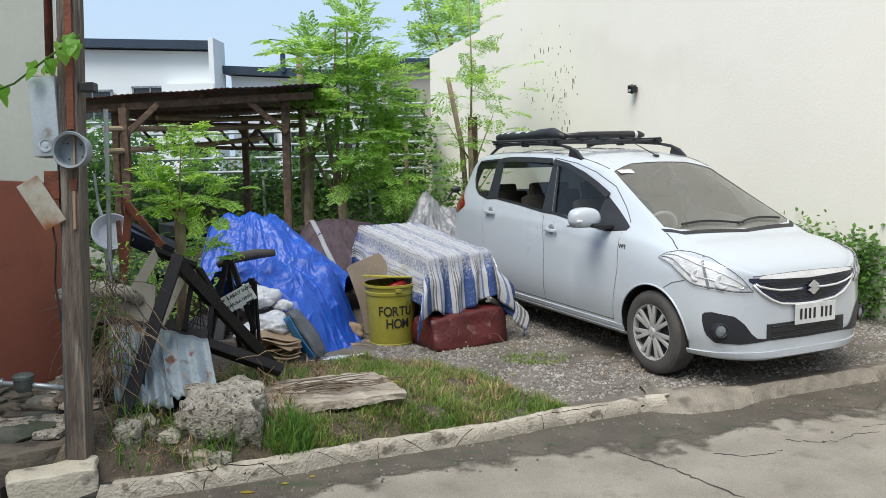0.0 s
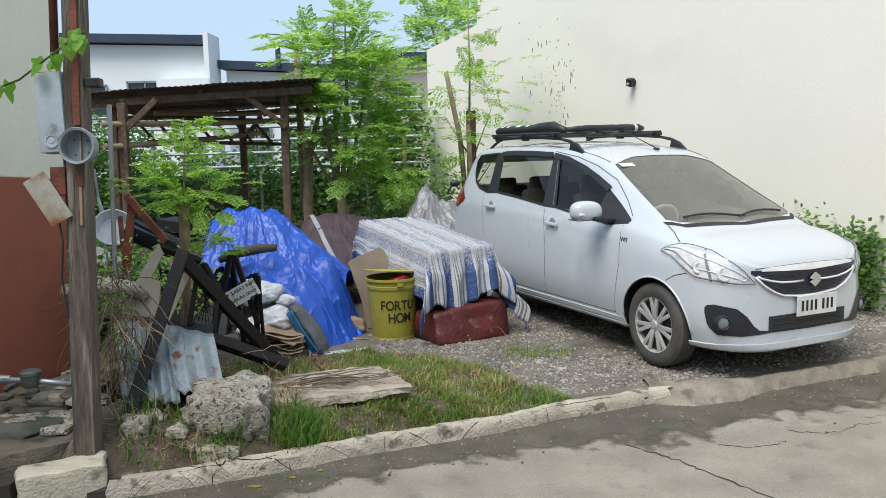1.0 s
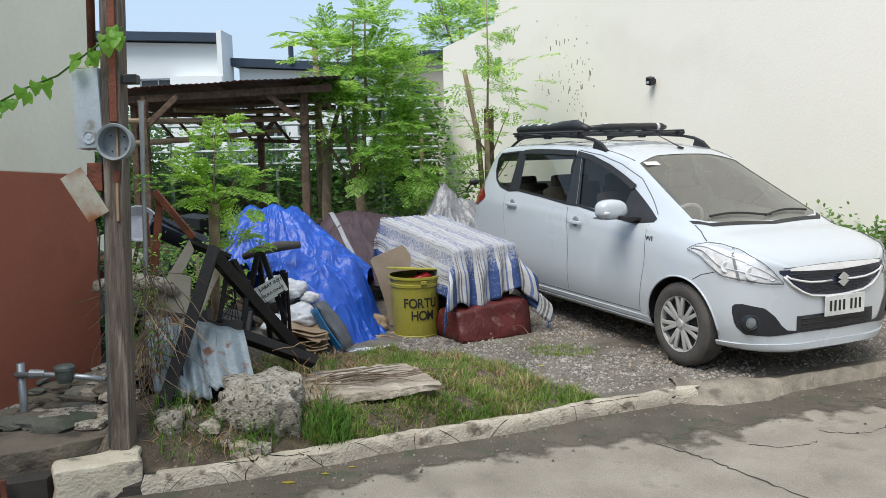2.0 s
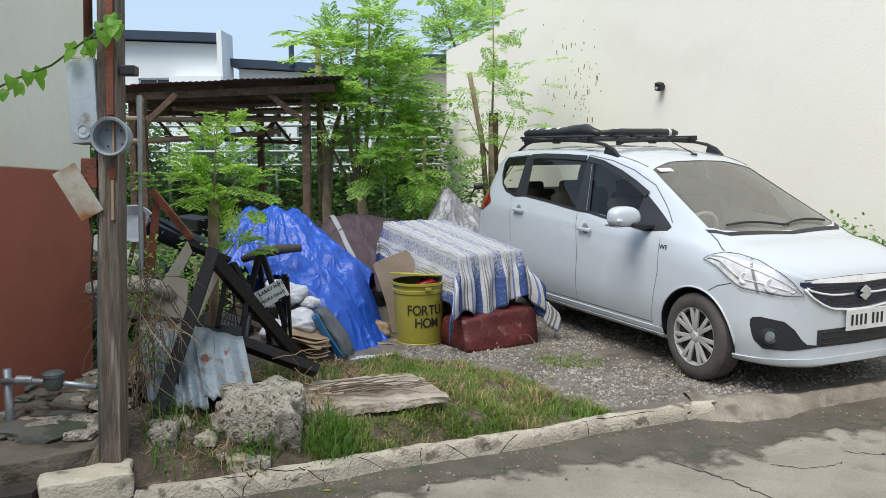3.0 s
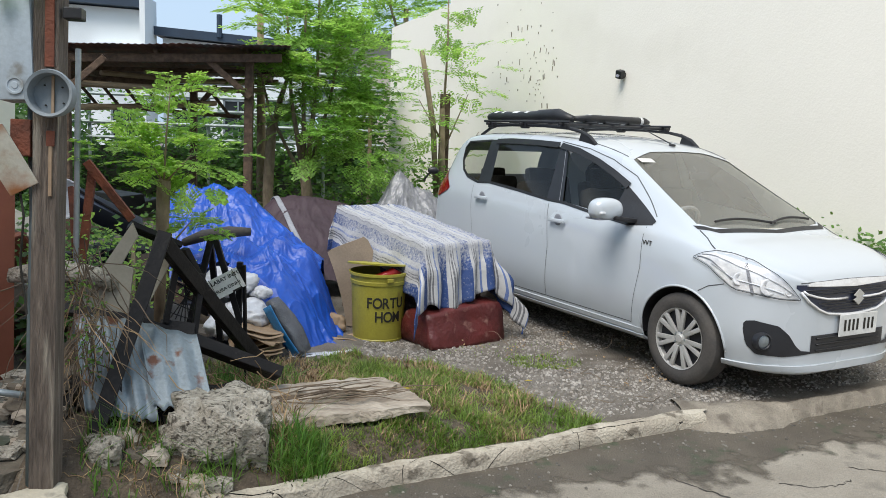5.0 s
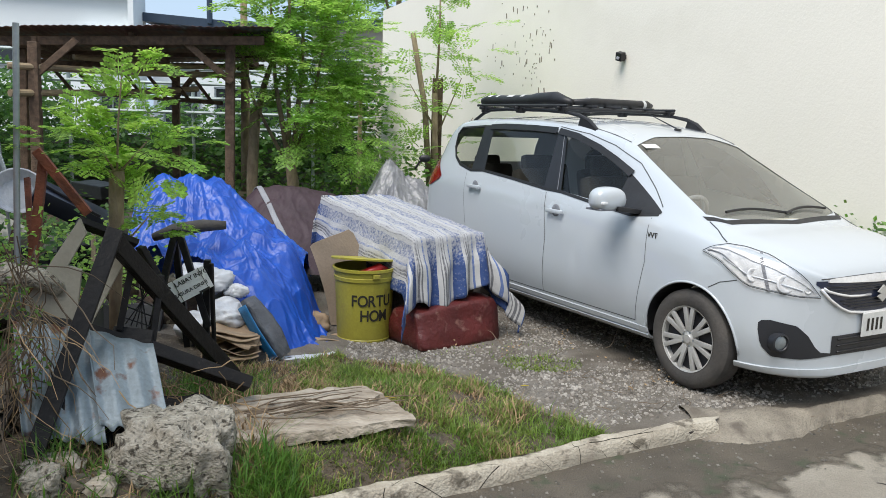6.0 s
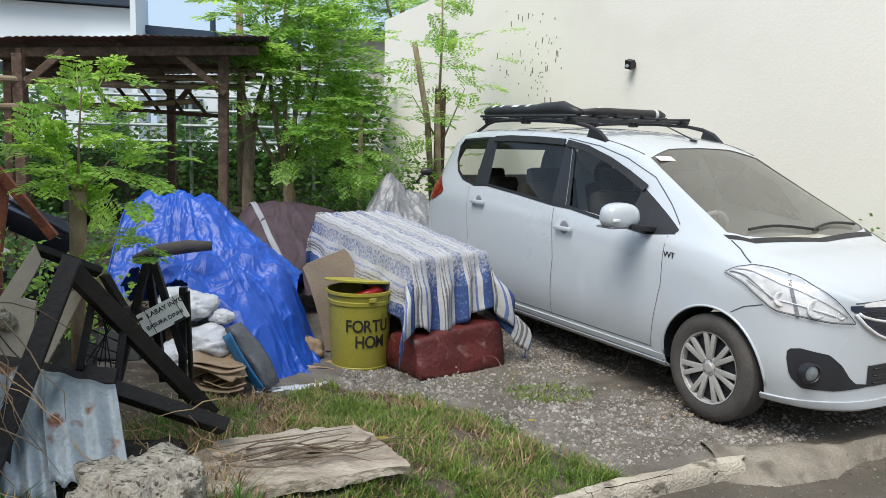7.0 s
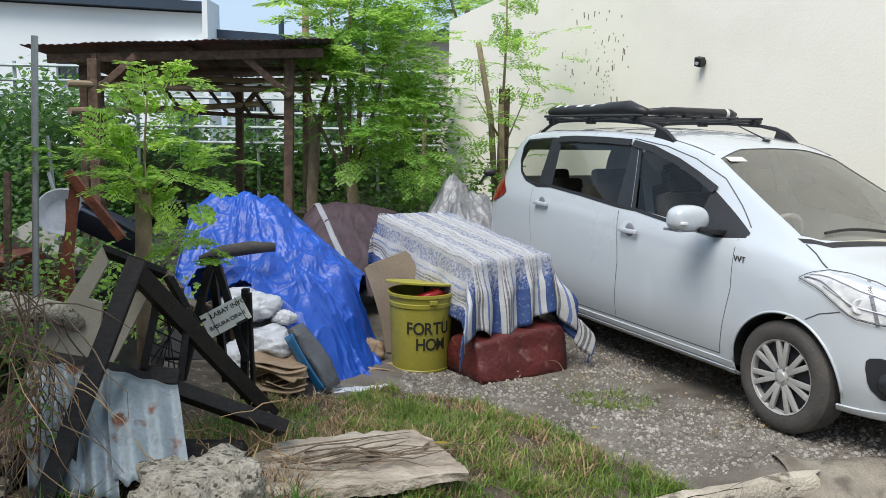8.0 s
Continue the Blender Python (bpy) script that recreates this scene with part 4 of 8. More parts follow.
# lamps
HL_LO = [(33, 0.7), (41, 0.704), (50, 0.727), (59, 0.744), (63.5, 0.789), (71, 0.862), (79.8, 0.902)]
HL_HI = [(33, 0.705), (38.7, 0.808), (43.5, 0.864), (51.7, 0.928), (61.6, 0.958), (70, 0.962), (76.5, 0.94), (79.8, 0.906)]
for sgn in (1, -1):
    b = bmesh.new()
    front_patch(b, 34 * sgn, 79 * sgn, [(abs(a) * sgn, z + 0.006) for a, z in (HL_LO if sgn > 0 else HL_LO[::-1])], [(abs(a) * sgn, z - 0.006) for a, z in (HL_HI if sgn > 0 else HL_HI[::-1])], 0.003, 26, 8)
    lamp = part("headlight", b, LAMP_BODY, car, "clear wraparound headlight with chrome reflectors", smooth="all", local=True)
    b = bmesh.new()
    front_patch(b, 33 * sgn, 80 * sgn, [(abs(a) * sgn, z) for a, z in (HL_LO if sgn > 0 else HL_LO[::-1])], [(abs(a) * sgn, z) for a, z in (HL_HI if sgn > 0 else HL_HI[::-1])], 0.016, 26, 8)
    ln = part("lens", b, LENS, lamp, smooth="all", local=True)
    ln.visible_shadow = False
    b = bmesh.new()
    for lo_hi in (HL_LO, HL_HI):
        pts = [front_point(a * sgn, lerp(lo_hi, a), 0.012) for a in np.linspace(33, 80, 20)]
        tube(b, pts, 0.0022, 6)
    part("lamp_rim", b, TRIM, lamp, local=True)
    for a, z, r in ((46, 0.775, 0.052), (57, 0.81, 0.04), (38, 0.745, 0.022)):
        p = front_point(a * sgn, z, 0.004)
        d = Vector((math.cos(radians(a * sgn * 0.6)), math.sin(radians(a * sgn * 0.6)), 0.2)).normalized()
        b = bmesh.new()
        lathe(b, [(0.0, -0.02), (r * 0.3, -0.018), (r * 0.35, -0.004), (r * 0.8, 0.0), (r, 0.003), (r * 1.04, 0.0)], 20, Matrix.Translation(p) @ d.to_track_quat("Z", "Y").to_matrix().to_4x4())
        part("reflector", b, LAMP_BODY, lamp, "chrome reflector bowl", smooth="all", local=True)
    b = bmesh.new()
    grid(b, lambda u, v: front_point((51 + 1.2 * u + 4 * v) * sgn, lerp(HL_LO, 51) * (1 - v) + lerp(HL_HI, 55) * v, 0.008), 2, 6)
    part("divider", b, LINING, lamp, local=True)
    for a0, a1, q0, q1, ma in ((36, 76, 0.62, 0.8, CHROME), (40, 70, 0.3, 0.3, CHROME), (60, 78, 0.25, 0.55, LINING)):
        b = bmesh.new()
        tube(b, [front_point(a * sgn, lerp(HL_LO, a) + (lerp(HL_HI, a) - lerp(HL_LO, a)) * (q0 + (q1 - q0) * (a - a0) / (a1 - a0)), 0.007) for a in np.linspace(a0, a1, 12)], 0.004, 6)
        part("lamp_bezel", b, ma, lamp, local=True)
    # fog lamp pod
    b = bmesh.new()
    lo = [(24.5, 0.352), (29, 0.345), (38, 0.333), (48.7, 0.343), (52.7, 0.405), (54, 0.5)]
    hi = [(24.5, 0.362), (30.5, 0.372), (33.1, 0.405), (36.3, 0.474), (40.8, 0.533), (50, 0.562), (53, 0.556), (54, 0.54)]
    fl = lambda keys: keys if sgn > 0 else [(-a, z) for a, z in keys[::-1]]
    front_patch(b, 24.5 * sgn, 54 * sgn, fl(lo), fl(hi), 0.004, 30, 6)
    pod = part("fog_lamp_surround", b, TRIM, car, "matt black fog lamp surround", smooth="all", local=True)
    p = front_point(46 * sgn, 0.433, 0.02)
    d = Vector((0.97, 0.25 * sgn, 0)).normalized()
    b = bmesh.new()
    lathe(b, [(0.06, -0.04), (0.056, 0.004), (0.046, 0.008), (0.042, 0.0)], 24, Matrix.Translation(p) @ d.to_track_quat("Z", "Y").to_matrix().to_4x4())
    fog = part("fog_lamp", b, TRIM, pod, "round clear fog lamp", smooth=True, local=True)
    b = bmesh.new()
    lathe(b, [(0.0, 0.004), (0.03, 0.002), (0.042, -0.004)], 24, Matrix.Translation(p) @ d.to_track_quat("Z", "Y").to_matrix().to_4x4())
    part("fog_lens", b, GALV, fog, smooth="all", local=True)
    # tail lamp
    b = bmesh.new()

    def tf(u, v, sgn=sgn):
        z = 1.03 + 0.28 * v
        x = -3.575 + 0.05 * v + lerp([(0, 0.1), (0.32, 0.31), (1, 0.07)], v) * u
        p = side_point(x, z, 0.008)
        p.y *= sgn
        return p
    grid(b, tf, 8, 8)
    part("tail_lamp", b, TAIL_RED, car, "red tail lamp wrapping the rear corner", smooth="all", local=True)

# grille, chrome, lower intake
b = bmesh.new()
front_patch(b, -35, 35, [(-35, 0.775), (-32, 0.745), (-28, 0.69), (-20, 0.62), (0, 0.59), (20, 0.62), (28, 0.69), (32, 0.745), (35, 0.775)], [(-35, 0.795), (0, 0.8), (35, 0.795)], 0.003, 40, 6)
grille = part("grille", b, GRILLE, car, "dark blue slatted grille with chrome bars", smooth="all", local=True)


def bar(name, parent, a0, a1, z, r, material, off, label="", dz=0.0):
    b = bmesh.new()
    pts = [front_point(a, z + dz * (1 - (a / max(abs(a0), abs(a1))) ** 2), off) for a in np.linspace(a0, a1, 19)]
    tube(b, pts, r, 6)
    return part(name, b, material, parent, label, smooth="all", local=True)


b = bmesh.new()
front_patch(b, -30, 30, [(-30, 0.79), (0, 0.772), (30, 0.79)], [(-30, 0.806), (-26, 0.815), (0, 0.822), (26, 0.815), (30, 0.806)], 0.014, 30, 4)
thicken(b, 0.012)
part("chrome_bar", b, CHROME, car, "broad chrome bar over the grille", smooth=True, local=True)
for sg in (1, -1):
    b = bmesh.new()
    tube(b, [front_point(a * sg, z, 0.012) for a, z in ((32, 0.757), (30, 0.738), (25, 0.718), (19, 0.702), (12, 0.697), (5, 0.698))], 0.0085, 6)
    part("chrome_wing", b, CHROME, grille, smooth="all", local=True)
b = bmesh.new()
tube(b, [front_point(a, z, 0.01) for a, z in ((-33, 0.75), (-29, 0.69), (-24, 0.64), (-18, 0.605), (-9, 0.592), (0, 0.588), (9, 0.592), (18, 0.605), (24, 0.64), (29, 0.69), (33, 0.75))], 0.01, 6)
part("chrome_bar", b, CHROME, grille, "chrome lower lip of the grille", smooth="all", local=True)
for z, a in ((0.762, 31), (0.745, 30), (0.728, 28), (0.676, 24), (0.658, 22), (0.64, 19), (0.622, 15)):
    bar("slat", grille, -a, a, z, 0.004, TRIM, 0.008)
b = bmesh.new()                                  # plain badge shape
prism(b, [(-0.052, 0.018), (0.0, 0.052), (0.052, 0.012), (0.02, 0.0), (0.052, -0.018), (0.0, -0.052), (-0.052, -0.012), (-0.02, 0.0)], 0, 0.008,
      Matrix.Translation(front_point(0, 0.7, 0.02) + Vector((0, -0.035, 0))) @ Matrix(((0, 0, 1), (1, 0, 0), (0, 1, 0))).to_4x4())
part("badge", b, ALLOY, grille, "plain chrome badge shape", local=True)
b = bmesh.new()
front_patch(b, -26, 26, [(-26, 0.352), (0, 0.345), (26, 0.352)], [(-26, 0.468), (-20, 0.468), (20, 0.468), (26, 0.468)], 0.004, 26, 4)
intake = part("lower_intake", b, TRIM, car, "black lower air intake with slats", smooth="all", local=True)
for z in (0.37, 0.408, 0.446):
    bar("slat", intake, -23, 23, z, 0.006, BLACK_PLASTIC, 0.008)
b = bmesh.new()
front_patch(b, -62, 62, [(-62, 0.235), (0, 0.225), (62, 0.235)], [(-62, 0.27), (0, 0.275), (62, 0.27)], 0.014, 30, 3)
thicken(b, 0.012)
part("bumper_lip", b, PAINT, car, "white lower bumper lip", smooth=True, local=True)
b = bmesh.new()                                  # crease where bumper meets wing
tube(b, [front_point(a, z, 0.0005) for a, z in ((63, 0.765), (66, 0.752), (70, 0.735), (75, 0.69))], 0.003, 5)
part("panel_gap", b, SEAM, car, local=True)
b = bmesh.new()
tube(b, [front_point(a, 0.806 + 0.012 * (1 - (a / 33) ** 2), 0.0) for a in np.linspace(-33, 33, 20)], 0.004, 5)
part("panel_gap", b, SEAM, car, local=True)
for sgn in (1, -1):
    b = bmesh.new()
    tube(b, [(x, s * sgn, top_z(x, s) + 0.001) for x, s in ((-0.06, 0.655), (0.02, 0.665), (0.08, 0.69), (0.14, 0.715))], 0.004, 5)
    part("panel_gap", b, SEAM, car, local=True)
b = bmesh.new()
pm = Matrix.Translation(front_point(0, 0.517, 0.022) + Vector((0, -0.06, 0))) @ Matrix(((0, 0, 1), (1, 0, 0), (0, 1, 0))).to_4x4()
box(b, (0, 0, 0), (0.39, 0.145, 0.008), None, 0.003)
bmesh.ops.transform(b, matrix=pm, verts=b.verts)
plate = part("number_plate", b, PLATE, car, "white plate with plain dark bars", local=True)
for k in range(7):
    b = bmesh.new()
    box(b, (-0.145 + k * 0.043 + (0.03 if k > 2 else 0), 0, 0.0055), (0.02, 0.075, 0.002))
    bmesh.ops.transform(b, matrix=pm, verts=b.verts)
    part("bar", b, INK, plate, local=True)

# wheels
for wx_, sgn in ((-0.02, 1), (-0.02, -1), (-2.74, 1), (-2.74, -1)):
    wm = Matrix.Translation((wx_, 0.735 * sgn, 0.328)) @ Matrix.Rotation(radians(-90 * sgn), 4, "X") @ Matrix.Diagonal((1.02, 1.02, 1, 1))
    wheel = part("wheel", lathe(bmesh.new(), [(0.2, -0.08), (0.2, 0.045), (0.06, 0.05), (0.0, 0.05)], 24, wm), TRIM, car, smooth=True, local=True)
    b = bmesh.new()
    lathe(b, [(0.205, -0.092), (0.25, -0.096), (0.29, -0.088), (0.308, -0.07), (0.312, -0.03), (0.312, 0.03), (0.308, 0.07), (0.292, 0.086), (0.272, 0.094), (0.25, 0.096), (0.222, 0.092), (0.205, 0.084)], 48, wm)
    part("tyre", b, RUBBER, wheel, "dusty black road tyre", smooth=True, local=True)
    b = bmesh.new()
    lathe(b, [(0.195, 0.03), (0.2, 0.086), (0.208, 0.09), (0.206, 0.084), (0.197, 0.076)], 48, wm)
    lathe(b, [(0.0, 0.085), (0.026, 0.085), (0.03, 0.08), (0.062, 0.07), (0.064, 0.05)], 24, wm)
    for k in range(7):                           # paired spokes
        for da in (-0.16, 0.16):
            a = k * math.tau / 7 + 0.2
            p0 = Vector((math.cos(a + da * 0.5) * 0.05, math.sin(a + da * 0.5) * 0.05, 0.07))
            p1 = Vector((math.cos(a + da) * 0.2, math.sin(a + da) * 0.2, 0.078))
            n0 = len(b.verts)
            beam(b, p0, p1, 0.03, 0.02, (0, 0, 1), 0.004)
            b.verts.ensure_lookup_table()
            bmesh.ops.transform(b, matrix=wm, verts=b.verts[n0:])
    rim = part("rim", b, ALLOY, wheel, "dusty silver alloy rim", smooth=True, local=True)
    for k in range(5):
        a = k * math.tau / 5
        b = bmesh.new()
        lathe(b, [(0.008, 0.07), (0.008, 0.079), (0.0, 0.08)], 8, wm @ Matrix.Translation((0.045 * math.cos(a), 0.045 * math.sin(a), 0)))
        part("wheel_nut", b, GALV, rim, local=True)
    b = bmesh.new()                              # wheel well and lip
    grid(b, lambda u, v: Vector((wx_ + 0.361 * math.cos(math.pi * (1.06 * u - 0.03)), (side_s(wx_ + 0.361 * math.cos(math.pi * (1.06 * u - 0.03)), max(0.24, 0.33 + 0.361 * math.sin(math.pi * (1.06 * u - 0.03)))) - 0.004 - v * 0.3) * sgn, 0.33 + 0.361 * math.sin(math.pi * (1.06 * u - 0.03)))), 28, 3)
    part("wheel_well", b, BLACK_PLASTIC, body, local=True)
    b = bmesh.new()
    pts = [(wx_ + 0.364 * math.cos(t), 0.33 + 0.364 * math.sin(t)) for t in np.linspace(-0.02, math.pi + 0.02, 30)]
    tube(b, [Vector((x, side_s(x, z) * sgn, z)) for x, z in pts], 0.008, 6)
    part("arch_lip", b, PAINT, body, smooth="all", local=True)

# roof rails, rack, aerial
for sgn in (1, -1):
    b = bmesh.new()
    run = [(-1.29, 0.0, 0.014), (-1.38, 0.045, 0.018), (-1.5, 0.07, 0.016), (-1.65, 0.08, 0.013), (-2.0, 0.08, 0.012), (-2.5, 0.08, 0.012), (-2.76, 0.077, 0.013), (-2.88, 0.055, 0.015), (-3.03, 0.0, 0.014)]
    tube(b, [(x, 0.575 * sgn, top_z(x, 0.575) + h) for x, h, r in run], [r for x, h, r in run], 8)
    for x0, x1 in ((-1.28, -1.5),):
        pts = [(x0, top_z(x0, 0.575) - 0.01), (x1, top_z(x1, 0.575) - 0.01), (x1 + 0.03, top_z(x1, 0.575) + 0.068), (x0 - 0.07, top_z(x0, 0.575) + 0.036)]
        prism(b, pts, -0.017, 0.017, Matrix.Translation((0, 0.575 * sgn, 0)) @ Matrix(((1, 0, 0), (0, 0, 1), (0, 1, 0))).to_4x4())
    part("roof_rail", b, BLACK_PLASTIC, car, "black raised roof rail", smooth=True, local=True)
b = bmesh.new()
lathe(b, [(0.03, 0), (0.028, 0.012), (0.0, 0.018)], 16, Matrix.Translation((-1.13, -0.1, top_z(-1.13, 0.1))))
tube(b, [(-1.13, -0.1, top_z(-1.13, 0.1) + 0.01), (-1.5, -0.1, top_z(-1.13, 0.1) + 0.14)], [0.006, 0.003], 6)
part("aerial", b, BLACK_PLASTIC, car, "thin black roof aerial", local=True)
RZ = 1.792
rack = part("roof_rack", tube(bmesh.new(), [(-1.72, -0.64, RZ - 0.02), (-1.72, 0.64, RZ - 0.02)], 0.014, 8), BLACK_PLASTIC, car, "black steel roof rack with rolled awning", local=True)
for x in (-2.3, -2.85):
    part("cross_bar", tube(bmesh.new(), [(x, -0.64, RZ - 0.02), (x, 0.64, RZ - 0.02)], 0.014, 8), BLACK_PLASTIC, rack, local=True)
for x in (-1.72, -2.3, -2.85):
    for s in (-0.575, 0.575):
        b = bmesh.new()
        box(b, (x, s, RZ - 0.035), (0.09, 0.05, 0.05), None, 0.012)
        part("clamp", b, BLACK_PLASTIC, rack, smooth=True, local=True)
for s in (-0.55, -0.3, 0.05, 0.3, 0.6):
    part("rack_tube", tube(bmesh.new(), [(-1.62, s, RZ), (-2.95, s, RZ + 0.004)], 0.011, 8), BLACK_PLASTIC, rack, local=True)
b = bmesh.new()
tube(b, [(-1.78, 0.46, RZ + 0.034), (-1.8, 0.2, RZ + 0.042), (-1.88, -0.2, RZ + 0.044), (-1.97, -0.55, RZ + 0.044), (-1.98, -0.62, RZ + 0.04)], [0.022, 0.036, 0.036, 0.04, 0.02], 12)
part("front_fairing", b, BLACK_PLASTIC, rack, "black rolled front of the rack", smooth="all", local=True)
part("rack_tube", tube(bmesh.new(), [(-2.15, -0.1, RZ + 0.07), (-2.2, -0.62, RZ + 0.078)], 0.014, 8), BLACK_PLASTIC, rack, local=True)
b = bmesh.new()
run = [(-1.74, 0.028), (-1.84, 0.04), (-1.95, 0.062), (-2.2, 0.06), (-2.28, 0.052), (-2.6, 0.05), (-2.95, 0.052), (-3.05, 0.04), (-3.07, 0.02)]
tube(b, [(x, 0.47, RZ + 0.012 + r * 0.75) for x, r in run], [r for x, r in run], 14)
rough_up(b, 0.008, 0.12)
part("awning_roll", b, BLACK_PLASTIC, rack, "rolled black awning bag", smooth="all", local=True)
for x, ln, r in ((-2.93, 0.05, 0.0535), (-2.8, 0.035, 0.0525), (-2.62, 0.09, 0.0515), (-2.42, 0.05, 0.052)):
    b = bmesh.new()                              # white patches on the bag, on its upper side only
    grid(b, lambda u, v: Vector((x + ln * u + 0.04 * v, 0.47 + r * math.cos(0.7 + 1.5 * v), RZ + 0.05 + r * math.sin(0.7 + 1.5 * v))), 4, 6)
    part("white_print", thicken(b, 0.002), PLATE, rack, local=True)
for k, q in ((0.16, 0.06), (0.34, 0.05), (0.62, 0.05), (0.88, 0.04)):
    a, e = Vector((-1.78, 0.42, RZ + 0.04)).lerp(Vector((-1.97, -0.58, RZ + 0.044)), k), Vector((-1.78, 0.42, RZ + 0.04)).lerp(Vector((-1.97, -0.58, RZ + 0.044)), k + q)
    part("white_band", tube(bmesh.new(), [a, e], 0.0395, 12), PLATE, rack, local=True)

# cabin
b = bmesh.new()
box(b, (-0.22, 0, 0.9), (0.5, 1.36, 0.22), None, 0.06)
box(b, (-1.8, 0, 0.36), (2.9, 1.4, 0.1))
dash = part("dashboard", b, DASH, car, "pale beige dashboard", smooth=True, local=True)
for x, s, row in ((-1.02, 0.36, 0), (-1.02, -0.36, 0), (-1.95, 0.36, 1), (-1.95, -0.36, 1), (-2.75, 0.34, 2), (-2.75, -0.34, 2)):
    b = bmesh.new()
    box(b, (x, s, 0.62), (0.5, 0.5, 0.16), None, 0.05)
    box(b, (x - 0.3, s, 0.95), (0.14, 0.48, 0.62), Matrix.Rotation(radians(-14), 3, "Y"), 0.05)
    box(b, (x - 0.4, s, 1.33 - 0.04 * row), (0.09, 0.26, 0.17), Matrix.Rotation(radians(-10), 3, "Y"), 0.035)
    part("car_seat", b, SEATS, car, "dark fabric seat with headrest", smooth=True, local=True)
b = bmesh.new()
sm = Matrix.Translation((-0.56, 0.34, 1.02)) @ Matrix.Rotation(radians(-62), 4, "Y")
tube(b, [sm @ Vector((0.18 * math.cos(a), 0.18 * math.sin(a), 0)) for a in np.linspace(0, math.tau, 25)], 0.014, 8, cap=False)
tube(b, [sm @ Vector((0, -0.17, 0)), sm @ Vector((0, 0.17, 0))], 0.016, 6)
part("steering_wheel", b, LINING, car, "grey steering wheel", smooth="all", local=True)
b = bmesh.new()
box(b, (-0.72, 0.0, 1.4), (0.03, 0.2, 0.06), None, 0.012)
tube(b, [(-0.74, 0, 1.43), (-0.78, 0, 1.47)], 0.01, 6)
part("rear_view_mirror", b, BLACK_PLASTIC, car, "black inside mirror", smooth=True, local=True)
b = bmesh.new()
grid(b, lambda u, v: Vector((-1.02 - 2.1 * u, (v * 2 - 1) * 0.5, top_z(-1.02 - 2.1 * u, abs(v * 2 - 1) * 0.5) - 0.03)), 10, 8)
part("headliner", b, LINER, car, local=True)
written("badge", "VVT", 0.05, Matrix.Translation(side_point(-0.38, 0.94, 0.004)) @ Matrix(((1, 0, 0), (0, 0, 1), (0, 1, 0))).to_4x4(), INK, panel["front_door"].parent, local=True)

# ---- kerb and drain ----


def kerb_piece(x0, x1, top, w, v0=0, v1=7, skew=(0.0, 0.0)):
    bm = bmesh.new()
    n_v = v1 - v0
    prof = [(0.0, -0.062), (0.004, -0.02), (0.012, top - 0.022), (0.03, top - 0.004), (0.055, top), (w - 0.01, top - 0.004), (w, top - 0.03), (w, -0.1)]
    n = max(2, int((x1 - x0) / 0.04))

    def f(u, v):
        k = v0 + round(v * n_v)
        x = x0 + (x1 - x0) * u + (skew[0] * (1 - u) + skew[1] * u) * (v - 0.5) + 0.006 * noise.noise(Vector((x0 * 31 if u < 0.5 else x1 * 31, k * 0.9, 2))) * (u in (0.0, 1.0))
        return Vector((x, kerb_y(x) + prof[k][0], prof[k][1] + rise(x))) + noise.noise_vector(Vector((x, k * 0.07, 0)) * 11) * 0.013
    return grid(bm, f, n, n_v)


bm = bmesh.new()
grid(bm, lambda u, v: Vector((-1.86 + 3.24 * u, kerb_y(-1.86 + 3.24 * u) + (0.008, 0.012, 0.03, 0.095, 0.1)[round(v * 4)], (-0.062, -0.01, 0.018, 0.022, -0.1)[round(v * 4)] + rise(-1.86 + 3.24 * u))), 60, 4)
kerb = thing("kerb", bm, CRACK, "cracked pale concrete kerb along the verge", "kerb", kind="structure")
for v0, v1 in ((0, 3), (3, 5), (5, 7)):
    x, lean_a = -1.7 + 0.05 * (v0 > 0), 0.0
    while x < 1.42:
        lean_b = random.uniform(-.16, .16)
        w = random.choice((0.05, 0.08, 0.12, 0.17)) if x < -0.5 else random.choice((0.12, 0.2, 0.3, 0.46))
        part("kerb_stone", kerb_piece(x, min(x + w, 1.5) - random.choice((0.001, 0.002, 0.003, 0.005)), 0.034 + random.uniform(-.003, .003), 0.1, v0, v1, (lean_a, lean_b)), KERB, kerb, smooth=True)
        lean_a = lean_b
        x += w
bm = bmesh.new()                                  # dropped kerb in front of the car
drop = [(-0.02, -0.062), (0.02, -0.045), (0.10, -0.008), (0.2, 0.022), (0.27, 0.034), (0.33, 0.03), (0.38, -0.05)]
grid(bm, lambda u, v: Vector((1.38 + 6.6 * u, kerb_y(1.38 + 6.6 * u) - 0.13 * min(1, u * 30) * (1 - 0.75 * step(0.07, 0.14, u)) + drop[round(v * 6)][0] * (0.95 - 0.66 * step(0.07, 0.13, u)), drop[round(v * 6)][1])) +
     noise.noise_vector(Vector((u * 60, v * 4, 1))) * 0.012 + noise.noise_vector(Vector((u * 190, v * 3, 4))) * 0.008, 320, 6)
thing("dropped_kerb", bm, KERB_WORN, "worn sloping concrete edge at the driveway", "kerb", kind="structure", smooth="all")
bm = bmesh.new()
box(bm, (-1.92, 3.83, 0.06), (0.4, 0.22, 0.3), Matrix.Rotation(0.44, 3, "Z"), 0.02)
bmesh.ops.subdivide_edges(bm, edges=bm.edges[:], cuts=3, use_grid_fill=True)
rough_up(bm, 0.022, 0.09)
thing("drain_block", bm, surface("stained_plaster", (0.6, 0.56, 0.45), (0.48, 0.44, 0.34), 6, 0.9, bump=0.5, bump_scale=60, stain=(0.18, 0.165, 0.14), stain_scale=4.5, stain_cut=0.56, soft=0.06), "chipped painted concrete block at the drain inlet", "concrete block", smooth=True)
bm = bmesh.new()
